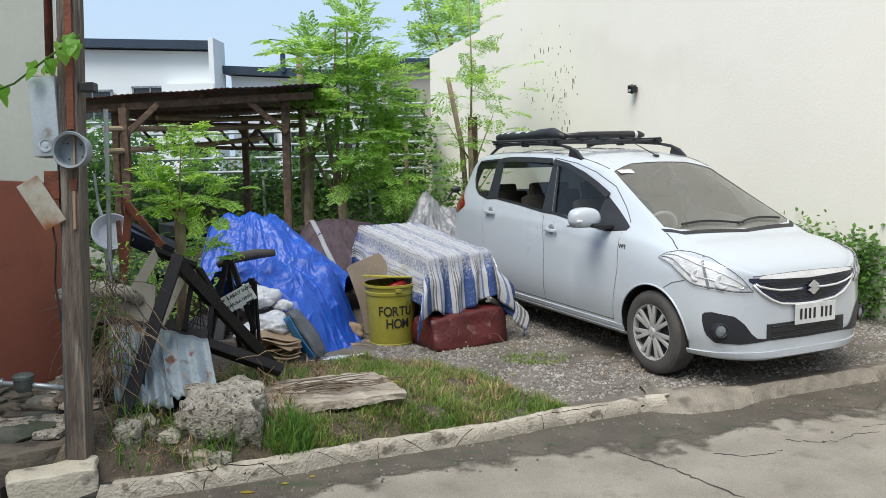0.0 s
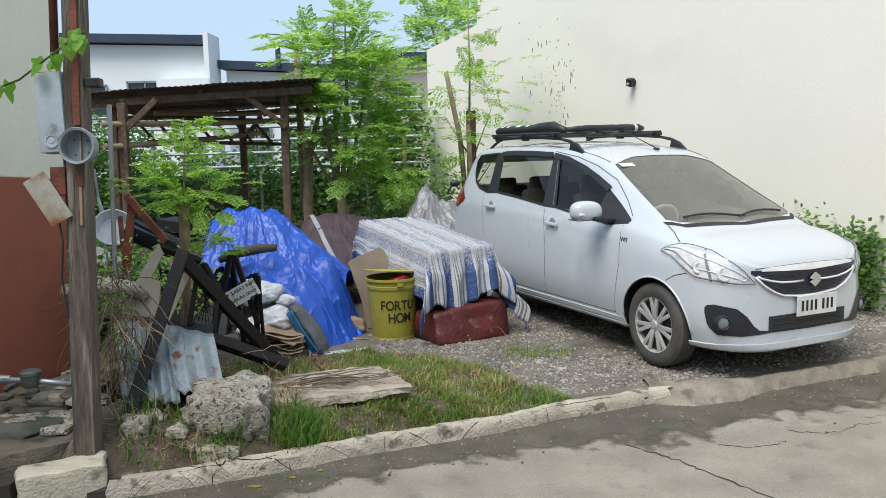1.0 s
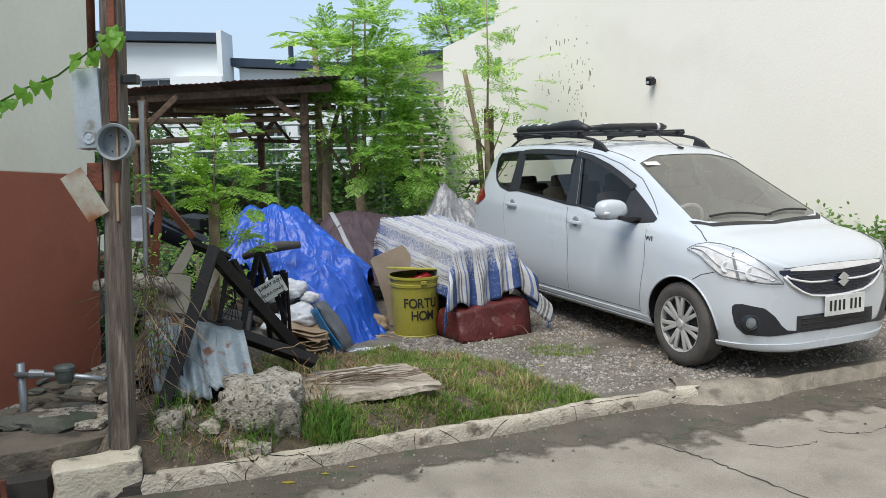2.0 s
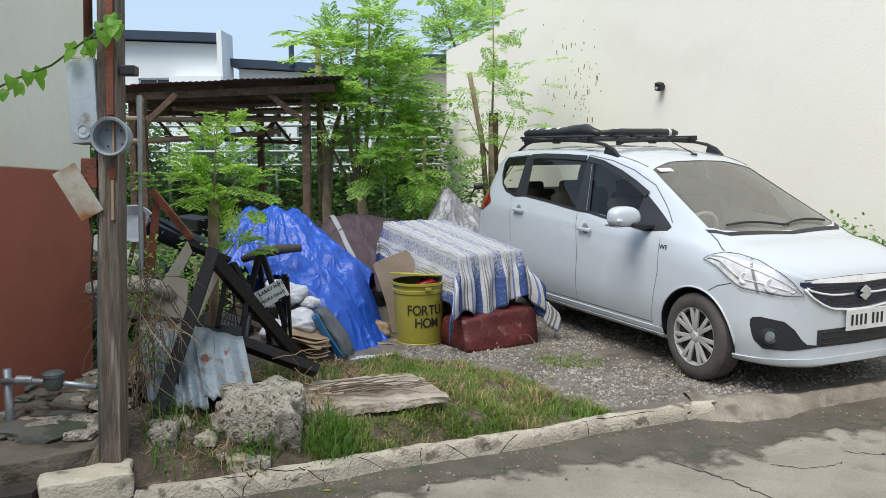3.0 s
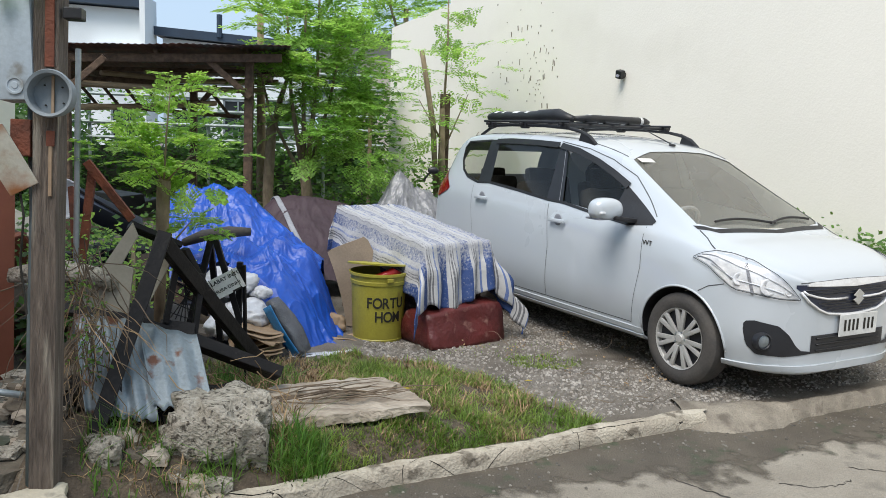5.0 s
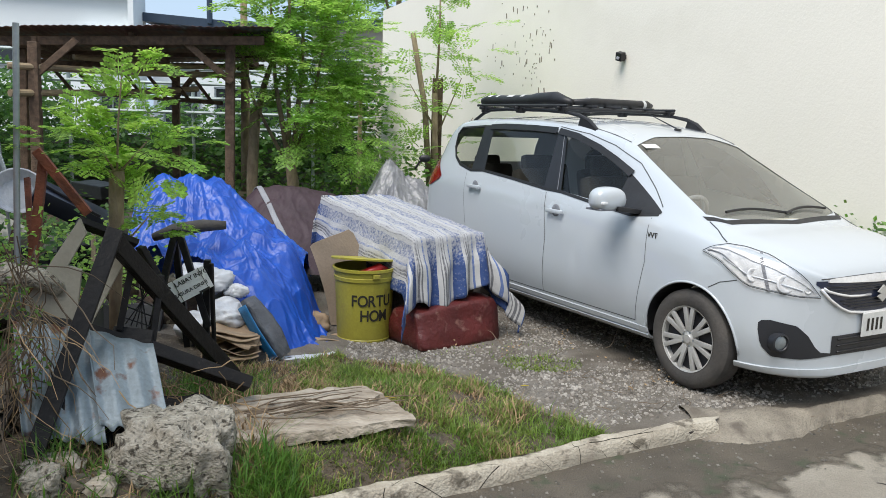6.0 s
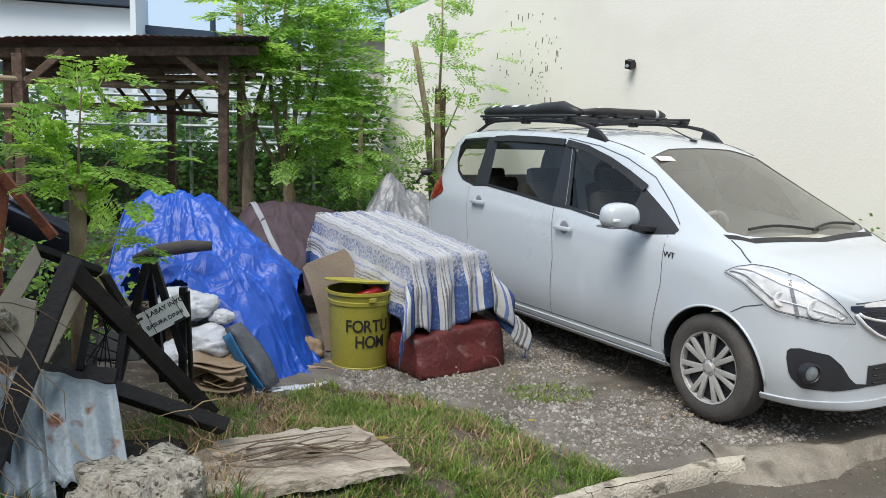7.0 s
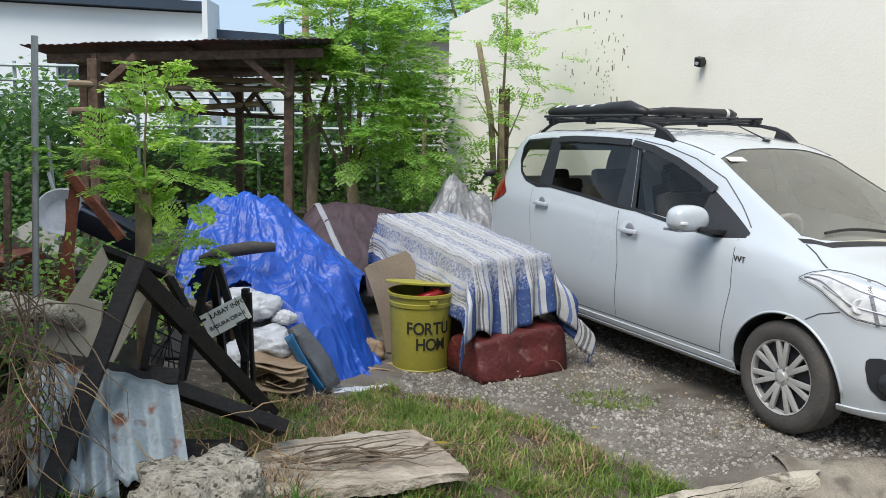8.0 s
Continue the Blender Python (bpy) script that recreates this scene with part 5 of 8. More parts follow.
prism(bm, [(-2.1, 3.85), (-1.93, 4.02), (-2.0, 4.6), (-2.3, 5.2), (-3.6, 4.9), (-4.6, 2.8), (-2.9, 3.5), (-2.4, 3.72)], 0.15, 0.27)
bmesh.ops.subdivide_edges(bm, edges=bm.edges[:], cuts=5, use_grid_fill=True)
rough_up(bm, 0.018, 0.2)
rough_up(bm, 0.008, 0.06, 4)
thing("pavement", bm, PAVING, "stained concrete footway slab by the drain", "pavement", kind="structure")
# solid block; its near-black colour stands for the shade inside the drain
bm = bmesh.new()
prism(bm, [(-2.12, kerb_y(-2.12) + 0.1), (-2.12, kerb_y(-2.12) + 0.3), (-4.4, kerb_y(-4.4) + 0.3), (-4.4, kerb_y(-4.4) + 0.1)], -0.06, 0.16)
thing("drain_pit", bm, CRACK, "near-black block painting the dark mouth of the drain under the footway", "drain", kind="structure")
grate = root("drain_grate", -2.5, 4.1, -0.06, "rusty iron bars in the drain opening", "drain grate")
for k in range(8):
    xx = -2.27 - k * 0.07
    part("grate_bar", tube(bmesh.new(), [(xx, kerb_y(xx) + 0.06, -0.03), (xx, kerb_y(xx) + 0.06, 0.2)], 0.014, 6), RUST, grate)

# ---- post with its boxes ----
PX, PY = -1.83, 3.97
post = root("utility_post", PX, PY, 0.1, "weathered square timber service post beside the house", "post")
bm = bmesh.new()
grid(bm, lambda u, v: Vector((PX - 0.018 + 0.01 * v + 0.046 * (1, 1, -1, -1, 1)[round(u * 4)] * (1 + 0.05 * noise.noise(Vector((u * 4, v * 9, 1)))), PY + 0.05 * (1, -1, -1, 1, 1)[round(u * 4)] * (1 + 0.05 * noise.noise(Vector((u * 4, v * 9, 5)))), 0.02 + 5.0 * v)), 4, 60)
bmesh.ops.remove_doubles(bm, verts=bm.verts, dist=0.001)
pole = part("pole", bm, POLE_WOOD, post, "grey split timber pole")
bm = bmesh.new()
box(bm, (PX + 0.002, PY - 0.058, 3.3), (0.034, 0.012, 2.9), None, 0.003)
part("steel_strip", bm, RUST, post, "rusty steel strip")
bm = bmesh.new()
box(bm, (PX + 0.008, PY - 0.058, 1.58), (0.03, 0.012, 0.06), None, 0.003)
part("strap", bm, RUST, post)
bm = bmesh.new()
box(bm, (PX + 0.008, PY - 0.056, 1.47), (0.012, 0.012, 0.22), None, 0.002)
part("batten", bm, CARD, post, "pale split batten")
can = part("meter_socket", lathe(bmesh.new(), [(0.0, 0.01), (0.074, 0.01), (0.076, 0.072), (0.087, 0.076), (0.091, 0.066), (0.089, 0.058), (0.081, 0.056), (0.081, 0.0), (0.0, 0.0)], 36,
           Matrix.Translation((PX + 0.022, PY - 0.05, 1.745)) @ Matrix.Rotation(radians(90), 4, "X")), SOCKET_GREY, post, "empty round grey meter socket", smooth=True)
bm = bmesh.new()
box(bm, (PX + 0.02, PY - 0.068, 1.745), (0.01, 0.012, 0.145), None, 0.002)
part("socket_strip", bm, CARD, can)
for dx, dz in ((0.03, 0.03), (-0.03, -0.04), (0.035, -0.03), (-0.035, 0.035)):
    part("stud", lathe(bmesh.new(), [(0.0035, 0), (0.0035, 0.006), (0.0, 0.007)], 8, Matrix.Translation((PX + 0.022 + dx, PY - 0.06, 1.745 + dz)) @ Matrix.Rotation(radians(90), 4, "X")), INK, can)
bm = bmesh.new()
box(bm, (PX - 0.128, PY + 0.0, 1.915), (0.13, 0.12, 0.39), Matrix.Rotation(radians(-3), 3, "Y"), 0.008)
cab = part("meter_box", bm, BOX_GREY, post, "tall grey enamelled meter box", smooth=True)
part("knockout", lathe(bmesh.new(), [(0.034, 0), (0.034, 0.005), (0.026, 0.005), (0.024, 0.001), (0.014, 0.001), (0.012, 0.004), (0, 0.004)], 24,
     Matrix.Translation((PX - 0.122, PY - 0.062, 1.775)) @ Matrix.Rotation(radians(90), 4, "X")), BOX_GREY, cab, smooth=True)
bm = bmesh.new()
box(bm, (PX - 0.145, PY + 0.002, 2.118), (0.1, 0.1, 0.014), None, 0.003)
part("box_lid", bm, PLATE_RUST, cab)
part("conduit", tube(bmesh.new(), [(PX - 0.1, PY + 0.03, 1.72), (PX - 0.095, PY + 0.03, 1.5), (PX - 0.085, PY + 0.02, 1.3), (PX - 0.08, PY - 0.01, 0.8), (PX - 0.075, PY - 0.02, 0.1)], 0.012, 8), HOSE, post, "dark plastic conduit running down the post", smooth="all")
part("cable", tube(bmesh.new(), [(PX - 0.12, PY - 0.03, 1.42), (PX - 0.09, PY - 0.05, 1.28), (PX - 0.11, PY - 0.03, 1.1), (PX - 0.075, PY - 0.05, 0.9)], 0.005, 6), INK, post)
bm = bmesh.new()
box(bm, (PX - 0.11, PY + 0.0, 1.58), (0.075, 0.08, 0.14), None, 0.004)
hous = part("rust_box", bm, RUST, post, "small rusty iron box")
bm = bmesh.new()
fl = Matrix.Rotation(radians(-29), 3, "Y") @ Matrix.Rotation(radians(8), 3, "X")
box(bm, (PX - 0.142, PY - 0.08, 1.49), (0.115, 0.012, 0.25), fl, 0.003)
part("box_door", bm, PLATE_RUST, hous, "rust-edged pale flap hanging open")
bm = bmesh.new()
box(bm, (PX + 0.078, PY - 0.02, 2.06), (0.07, 0.06, 0.045), None, 0.006)
part("clamp", bm, BLACK_PLASTIC, post, "small dark clamp box")
part("riser_pipe", tube(bmesh.new(), [(PX - 0.13, PY + 0.02, 2.1), (PX - 0.13, PY + 0.02, 5.0)], 0.021, 10), RUST, post, "rusty conduit rising from the meter box", smooth="all")
post.matrix_basis = post.matrix_basis @ LEANING

vine = root("climbing_vine", -2.1, 3.95, 2.1, "green heart-leaved vine climbing across to the post", "vine")
vp = [(-2.68, 4.0, 1.8), (-2.4, 4.04, 1.935), (-2.24, 4.05, 2.015), (-2.07, 4.05, 2.075), (-1.92, 4.03, 2.17), (-1.78, 4.02, 2.26), (-1.73, 4.05, 2.3)]
part("stem", tube(bmesh.new(), vp, 0.005, 6), LEAF_WEED, vine)
for k in range(36):
    t = random.random() * 5.99
    i = int(t)
    p = Vector(vp[i]).lerp(Vector(vp[i + 1]), t - i) + Vector((random.uniform(-.02, .02), random.uniform(-.05, .02), random.uniform(-.05, .03)))
    s = random.uniform(0.048, 0.078)
    bm = bmesh.new()
    out = [(0, 0.0), (0.42, 0.12), (0.5, -0.2), (0.3, -0.62), (0, -1.0), (-0.3, -0.62), (-0.5, -0.2), (-0.42, 0.12)]
    c = bm.verts.new((0, -0.35 * s, 0.1 * s))
    vs = [bm.verts.new((a * s, b * s, 0)) for a, b in out]
    for q in range(8):
        bm.faces.new((c, vs[q], vs[(q + 1) % 8]))
    m = Matrix.Translation(p) @ Euler((radians(90 + random.uniform(-35, 35)), random.uniform(-.5, .5), random.uniform(-.6, .6))).to_matrix().to_4x4()
    bmesh.ops.transform(bm, matrix=m, verts=bm.verts)
    part("leaf", bm, LEAF_VINE, vine)

# ---- water meter on the red wall ----
wm = root("water_meter", -2.3, 4.25, 0.5, "small weathered water meter on a thin pipe", "water meter")
part("pipe", tube(bmesh.new(), [(-2.52, 4.26, 0.52), (-2.38, 4.26, 0.522), (-2.2, 4.24, 0.515), (-2.02, 4.22, 0.5)], 0.016, 8), GALV, wm, smooth="all")
part("meter_body", lathe(bmesh.new(), [(0.0, -0.05), (0.035, -0.045), (0.05, -0.02), (0.048, 0.02), (0.055, 0.024), (0.055, 0.04), (0.04, 0.05), (0.0, 0.052)], 20, Matrix.Translation((-2.24, 4.23, 0.53))), BRASS, wm, "dull green-grey meter body", smooth=True)
part("valve", tube(bmesh.new(), [(-2.44, 4.26, 0.525), (-2.36, 4.26, 0.525)], [0.026, 0.022], 10), GALV, wm)
part("standpipe", tube(bmesh.new(), [(-2.5, 4.28, 0.58), (-2.5, 4.28, 0.08)], 0.022, 8), GALV, wm, smooth="all")


def stone(name, p, r, material, label, category, group="", sub=3, amount=0.35, seed=0.0, squash=(1, 1, 1)):
    bm = bmesh.new()
    bmesh.ops.create_icosphere(bm, subdivisions=sub, radius=1)
    for v in bm.verts:
        d = v.co.normalized()
        k = 1 + amount * noise.noise(d * 1.3 + Vector((seed, 1, 2))) + amount * 0.5 * noise.noise(d * 3.1 + Vector((seed, 5, 2)))
        if sub > 3:
            k += amount * 0.25 * noise.noise(d * 7 + Vector((seed, 3, 3))) - amount * 0.3 * abs(noise.noise(d * 13 + Vector((seed, 8, 1)))) - amount * 0.16 * abs(noise.noise(d * 27 + Vector((seed, 2, 1))))
        v.co = Vector((max(min(d.x * k * 1.2, 1), -1) * r * squash[0], max(min(d.y * k * 1.2, 1), -1) * r * squash[1], max(min(d.z * k * 1.2, 1), -1) * r * squash[2])) + Vector(p)
    return thing(name, bm, material, label, category, group, smooth="all" if sub > 2 else False)


stone("coral_boulder", (-1.265, 4.46, 0.19), 0.27, ROCK, "pitted grey coral boulder on the verge", "boulder", sub=5, amount=0.5, seed=2.0, squash=(0.92, 0.84, 0.9))
stone("rock", (-1.67, 4.17, 0.265), 0.068, ROCK, "small rough rock beside the post", "rock", sub=4, seed=4.0)
for k in range(90):
    ry_ = random.uniform(4.12, 4.8)
    rx_ = random.uniform(-2.75, -2.0)
    stone("rubble_stone", (rx_, ry_, 0.27 + 0.012 + 0.12 * random.random() * step(4.2, 4.7, ry_)), random.uniform(0.025, 0.085), random.choice((ROCK, PAVING, PAVING, BLOCK)), "broken stone in the rubble by the red wall", "stone", "rubble by the wall", 2, 0.5, k * 1.3, (1.4, 1, 0.4))
def rubble_height(x, y):
    return 0.262 + 0.17 * step(-2.55, -2.0, x) * step(4.2, 4.65, y) + 0.02 * noise.noise(Vector((x * 9, y * 9, 3)))


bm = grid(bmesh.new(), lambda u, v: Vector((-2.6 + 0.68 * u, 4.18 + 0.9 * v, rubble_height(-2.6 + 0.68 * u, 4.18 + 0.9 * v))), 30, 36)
thing("rubble_earth", bm, NEAR_BLACK, "dark earth between broken stones behind the post", "earth", smooth="all")
chips = random.Random(12)
for k in range(85):
    rx_, ry_ = -2.0 - 0.55 * chips.random() ** 1.3, chips.uniform(4.2, 5.0)
    stone("rubble_stone", (rx_, ry_, rubble_height(rx_, ry_) + 0.012), chips.uniform(0.03, 0.08), chips.choice((PAVING, PAVING, SLAB, BLOCK, ROCK)), "flat broken slab in the rubble behind the post", "stone", "rubble by the wall", 2, 0.55, k * 1.7, (1.5, 0.9, 0.36))
for k in range(14):
    sx_, sy_ = random.uniform(-1.75, -1.2), random.uniform(4.08, 4.34)
    stone("rubble_stone", (sx_, sy_, land(sx_, sy_) + 0.012), random.uniform(0.025, 0.06), random.choice((ROCK, SLAB, PAVING)), "broken stone lying in the verge", "stone", "rubble in the verge", 2, 0.5, k * 2.3, (1.2, 1, 0.7))

# ---- slab with twigs ----
bm = bmesh.new()
prism(bm, [(-1.04, 4.64), (-0.86, 4.7), (-0.64, 4.72), (-0.5, 4.79), (-0.25, 4.86), (-0.27, 4.93), (-0.3, 5.0), (-0.36, 5.12), (-0.48, 5.33), (-0.6, 5.28), (-0.75, 5.3), (-0.95, 5.22), (-1.1, 5.2), (-1.17, 5.05), (-1.15, 4.9), (-1.09, 4.78)], -0.027, 0.022, pose(0, 0, 0.222))
bmesh.ops.triangulate(bm, faces=bm.faces[:])
bmesh.ops.subdivide_edges(bm, edges=bm.edges[:], cuts=6, use_grid_fill=True)
rough_up(bm, 0.018, 0.1, 3)
rough_up(bm, 0.009, 0.03, 8)
for v in bm.verts:
    v.co.z += 0.03 * (v.co.x + 0.6)
slab = thing("stone_slab", bm, SLAB, "broken weathered concrete slab lying in the grass", "slab", smooth=True)
bm = bmesh.new()
prism(bm, [(-1.1, 4.98), (-0.92, 5.0), (-0.74, 5.02), (-0.58, 5.0), (-0.44, 5.04), (-0.4, 5.12), (-0.5, 5.28), (-0.7, 5.25), (-0.92, 5.18), (-1.08, 5.14)], -0.004, 0.02, pose(0, 0, 0.25))
bmesh.ops.triangulate(bm, faces=bm.faces[:])
bmesh.ops.subdivide_edges(bm, edges=bm.edges[:], cuts=5, use_grid_fill=True)
rough_up(bm, 0.02, 0.09, 5)
for v in bm.verts:
    v.co.z += 0.03 * (v.co.x + 0.6)
part("flake", bm, SLAB, slab, "split upper layer of the slab", smooth=True)
for k in range(17):
    bm = bmesh.new()
    a = Vector((random.uniform(-1.12, -0.7), random.uniform(4.78, 5.02), 0.27))
    d = Vector((random.uniform(.2, .6), random.uniform(-.12, .32), random.uniform(0.0, .03)))
    tube(bm, [a, a + d * 0.35 + Vector((0, random.uniform(-.04, .04), random.uniform(.0, .02))), a + d * 0.7 + Vector((0, random.uniform(-.06, .06), .005)), a + d + Vector((0, random.uniform(-.04, .04), 0))], [0.004, 0.004, 0.003, 0.0015], 5)
    thing("twig", bm, TWIG, "thin dry twig on the slab", "twig", "twigs on the slab")

# ---- wooden frames, boards, corrugated sheet ----
frame_heap = root("broken_gate", -1.6, 4.6, 0.2, "broken black wooden gate frame leaning on rubble", "gate")
for nm, a, b, w, h in (('leg', (-1.745, 4.27, 0.31), (-1.575, 4.83, 1.12), 0.07, 0.06),
                       ('rail', (-1.585, 4.84, 1.075), (-1.165, 5.4, 0.285), 0.07, 0.065),
                       ('top_board', (-1.796, 5.02, 1.135), (-1.564, 5.12, 1.016), 0.03, 0.075),
                       ('plank', (-2.073, 4.8, 0.748), (-1.722, 4.85, 0.673), 0.05, 0.06),
                       ('plank', (-1.722, 4.85, 0.673), (-1.505, 4.95, 0.568), 0.05, 0.05),
                       ('plank', (-1.532, 4.95, 0.575), (-1.039, 5.06, 0.347), 0.06, 0.11),
                       ('slat', (-1.552, 5.02, 0.974), (-1.605, 4.95, 0.645), 0.03, 0.1),
                       ('slat', (-1.441, 5.06, 0.882), (-1.467, 4.98, 0.584), 0.03, 0.085),
                       ('tray', (-1.628, 4.93, 0.626), (-1.457, 4.95, 0.603), 0.07, 0.06),
                       ('slat', (-1.541, 5.1, 1.008), (-1.443, 5.14, 0.789), 0.03, 0.08),
                       ('stub', (-1.72, 4.5, 0.5), (-1.69, 4.34, 0.14), 0.05, 0.05),
                       ('stub', (-1.6, 4.62, 0.42), (-1.52, 4.5, 0.14), 0.05, 0.09),
                       ('rail', (-1.75, 4.7, 0.34), (-1.3, 4.8, 0.27), 0.05, 0.09)):
    part(nm, beam(bmesh.new(), a, b, w, h, (0.3, -0.8, 0.5), 0.005), BLACK_WOOD, frame_heap)
lat_a, lat_b, lat_c, lat_d = (Vector(q) for q in ((-1.598, 4.98, 0.668), (-1.481, 5.0, 0.626), (-1.549, 5.03, 0.924), (-1.452, 5.06, 0.845)))
for k in range(5):
    t = (k + 0.5) / 5
    part("lattice_wire", tube(bmesh.new(), [lat_a.lerp(lat_b, t), lat_c.lerp(lat_d, 1 - t)], 0.003, 5), BLACK_WOOD, frame_heap)
    part("lattice_wire", tube(bmesh.new(), [lat_a.lerp(lat_c, t), lat_b.lerp(lat_d, t)], 0.003, 5), BLACK_WOOD, frame_heap)
board = root("cabinet_frame", -1.8, 4.85, 0.7, "grey-beige piece of a broken cabinet frame", "cabinet part")
for pts, yy in (([(-1.756, 1.157), (-1.728, 1.092), (-1.806, 0.949), (-1.747, 0.93), (-1.771, 0.688), (-1.983, 0.726), (-1.987, 0.79)], 4.9),
                ([(-1.63, 0.965), (-1.558, 0.99), (-1.719, 0.67), (-1.76, 0.679)], 4.93)):
    part("panel", prism(bmesh.new(), pts, -0.009, 0.009, Matrix.Translation((0, yy - 0.1, 0)) @ Matrix(((1, 0, 0), (0, 0.12, 1), (0, 1, 0))).to_4x4()), BEIGE_BOARD, board)


def corrugated(corner, across, down, waves, depth, nv=14, nu=72, ragged=0.0):
    c, a, d = Vector(corner), Vector(across), Vector(down)
    n = a.cross(d).normalized()

    def f(u, v):
        p = c + a * u + d * v * (1 + ragged * noise.noise(Vector((u * 9, 0, 4))) * (v > 0.9)) + n * depth * math.sin(u * waves * math.tau)
        return p + noise.noise_vector(p * 3) * 0.012
    return thicken(grid(bmesh.new(), f, nu, nv), 0.0025)


tin = root("corrugated_sheet", -1.65, 4.5, 0.3, "bent corrugated zinc sheet with rust spots", "corrugated sheet")
part("sheet", corrugated((-1.98, 4.72, 0.745), (0.305, 0.035, -0.055), (0.17, -0.37, -0.37), 3.7, 0.008, ragged=0.05), ZINC, tin, smooth="all")
part("sheet", corrugated((-1.69, 4.755, 0.695), (0.27, 0.05, -0.07), (0.15, -0.34, -0.31), 2.6, 0.007, ragged=0.06), ZINC, tin, smooth="all")

aframe = root("wooden_trestle", -1.45, 5.6, 0.2, "small black wooden trestle frame", "trestle")
for a, b in (((-1.49, 5.62, 1.02), (-1.62, 5.5, 0.42)), ((-1.48, 5.62, 1.02), (-1.32, 5.58, 0.5)), ((-1.56, 5.56, 0.72), (-1.4, 5.6, 0.74)), ((-1.33, 5.62, 0.86), (-1.34, 5.6, 0.3)), ((-1.52, 5.7, 1.0), (-1.46, 5.72, 0.35))):
    part("bar", beam(bmesh.new(), a, b, 0.035, 0.045, (0, -1, 0.2), 0.004), BLACK_WOOD, aframe)
sm = Matrix.Translation((-1.412, 5.545, 0.732)) @ Matrix.Rotation(radians(6), 4, "Z") @ Matrix.Rotation(radians(76), 4, "X") @ Matrix.Rotation(radians(28), 4, "Z")
bm = bmesh.new()
box(bm, (0, 0, 0), (0.221, 0.123, 0.008), None, 0.002)
bmesh.ops.transform(bm, matrix=sm, verts=bm.verts)
sign = thing("hand_lettered_sign", bm, SIGN_WHITE, "small white board with black hand lettering wired to the trestle", "sign")
written("lettering", "LABAY INYO", 0.033, sm @ Matrix.Translation((0.03, 0.032, 0.005)), INK, sign)
written("lettering", "BASURA DINHI", 0.028, sm @ Matrix.Translation((0.0, -0.022, 0.005)), INK, sign)
for x_, y_, w_ in ((-0.1, 0.035, 0.026), (0.06, -0.058, 0.06)):
    bm = bmesh.new()
    box(bm, (x_, y_, 0.0055), (w_, 0.012, 0.002))
    bmesh.ops.transform(bm, matrix=sm, verts=bm.verts)
    part("ink_bar", bm, INK, sign)
for x_ in (-0.065, 0.08):
    bm = bmesh.new()
    tube(bm, [sm @ Vector((x_, 0.066, 0.007)), sm @ Vector((x_ + 0.004, -0.066, 0.007))], 0.0016, 5)
    part("wire", bm, INK, sign)
part("stake", beam(bmesh.new(), (-1.3, 5.57, 0.85), (-1.29, 5.6, 0.15), 0.02, 0.02), BLACK_WOOD, sign)

# ---- covered heaps ----


def tent(points, soft=0.05):
    """Height of a sheet thrown over supports (x, y, z, slope)."""
    def f(x, y):
        hs = [z - k * (math.hypot(x - a, y - b) ** 2 + 0.006) ** 0.5 for a, b, z, k in points]
        top = max(hs)
        return top + soft * math.log(sum(math.exp((q - top) / soft) for q in hs)) - 0.8 * soft
    return f


def drape(x0, x1, y0, y1, f, fold, n=90, floor=0.02, seed=0.0, inside=None, crease=1.0):
    """A sheet over f(x, y), falling to the ground at its edge, with folds and creases."""
    def g(u, v):
        x, y = x0 + (x1 - x0) * u, y0 + (y1 - y0) * v
        if inside and not inside(x, y):
            return None
        q = Vector((x * 3.2, y * 3.2, seed))
        z = f(x, y)
        e = f(x + 0.04, y) - z, f(x, y + 0.04) - z
        steep = min(1.0, math.hypot(*e) / 0.04)
        warp = q * 1.9 + noise.noise_vector(q * 0.9) * 1.6
        ridge = (1 - abs(noise.noise(warp))) ** 7 + 0.6 * (1 - abs(noise.noise(warp * 2.1 + Vector((4, 1, 0))))) ** 9
        w = fold * (0.55 * crease * ridge + 0.7 * abs(noise.noise(q * 0.7)) + 0.2 * noise.noise(q * 2.3) + 0.1 * crease * noise.noise(q * 9))
        p = Vector((x, y, max(z, floor) + w * (0.6 + 0.6 * steep)))
        return p + noise.noise_vector(q * 1.7) * fold * 0.45 + noise.noise_vector(q * 5) * fold * 0.1 * crease
    return grid(bmesh.new(), g, n, n)


low = tent([(-1.98, 7.25, 0.76, 1.0), (-1.78, 7.3, 0.84, 1.2), (-1.55, 7.35, 0.88, 1.2), (-1.3, 7.45, 0.89, 1.2), (-1.1, 7.42, 0.82, 1.3), (-1.62, 7.05, 0.82, 1.3), (-1.38, 7.15, 0.83, 1.15), (-1.5, 6.9, 0.5, 0.8), (-1.2, 7.0, 0.46, 0.8), (-1.05, 6.88, 0.2, 0.4), (-0.9, 7.25, 0.24, 0.6), (-0.98, 7.4, 0.62, 1.4)], 0.022)


def low_sheet(x, y):
    """The low sheet comes down to the gravel along its free edge."""
    edge_x = -0.7 - 0.6 * max(0, 6.95 - y)
    return low(x, y) * step(0.0, 0.34, edge_x - x)


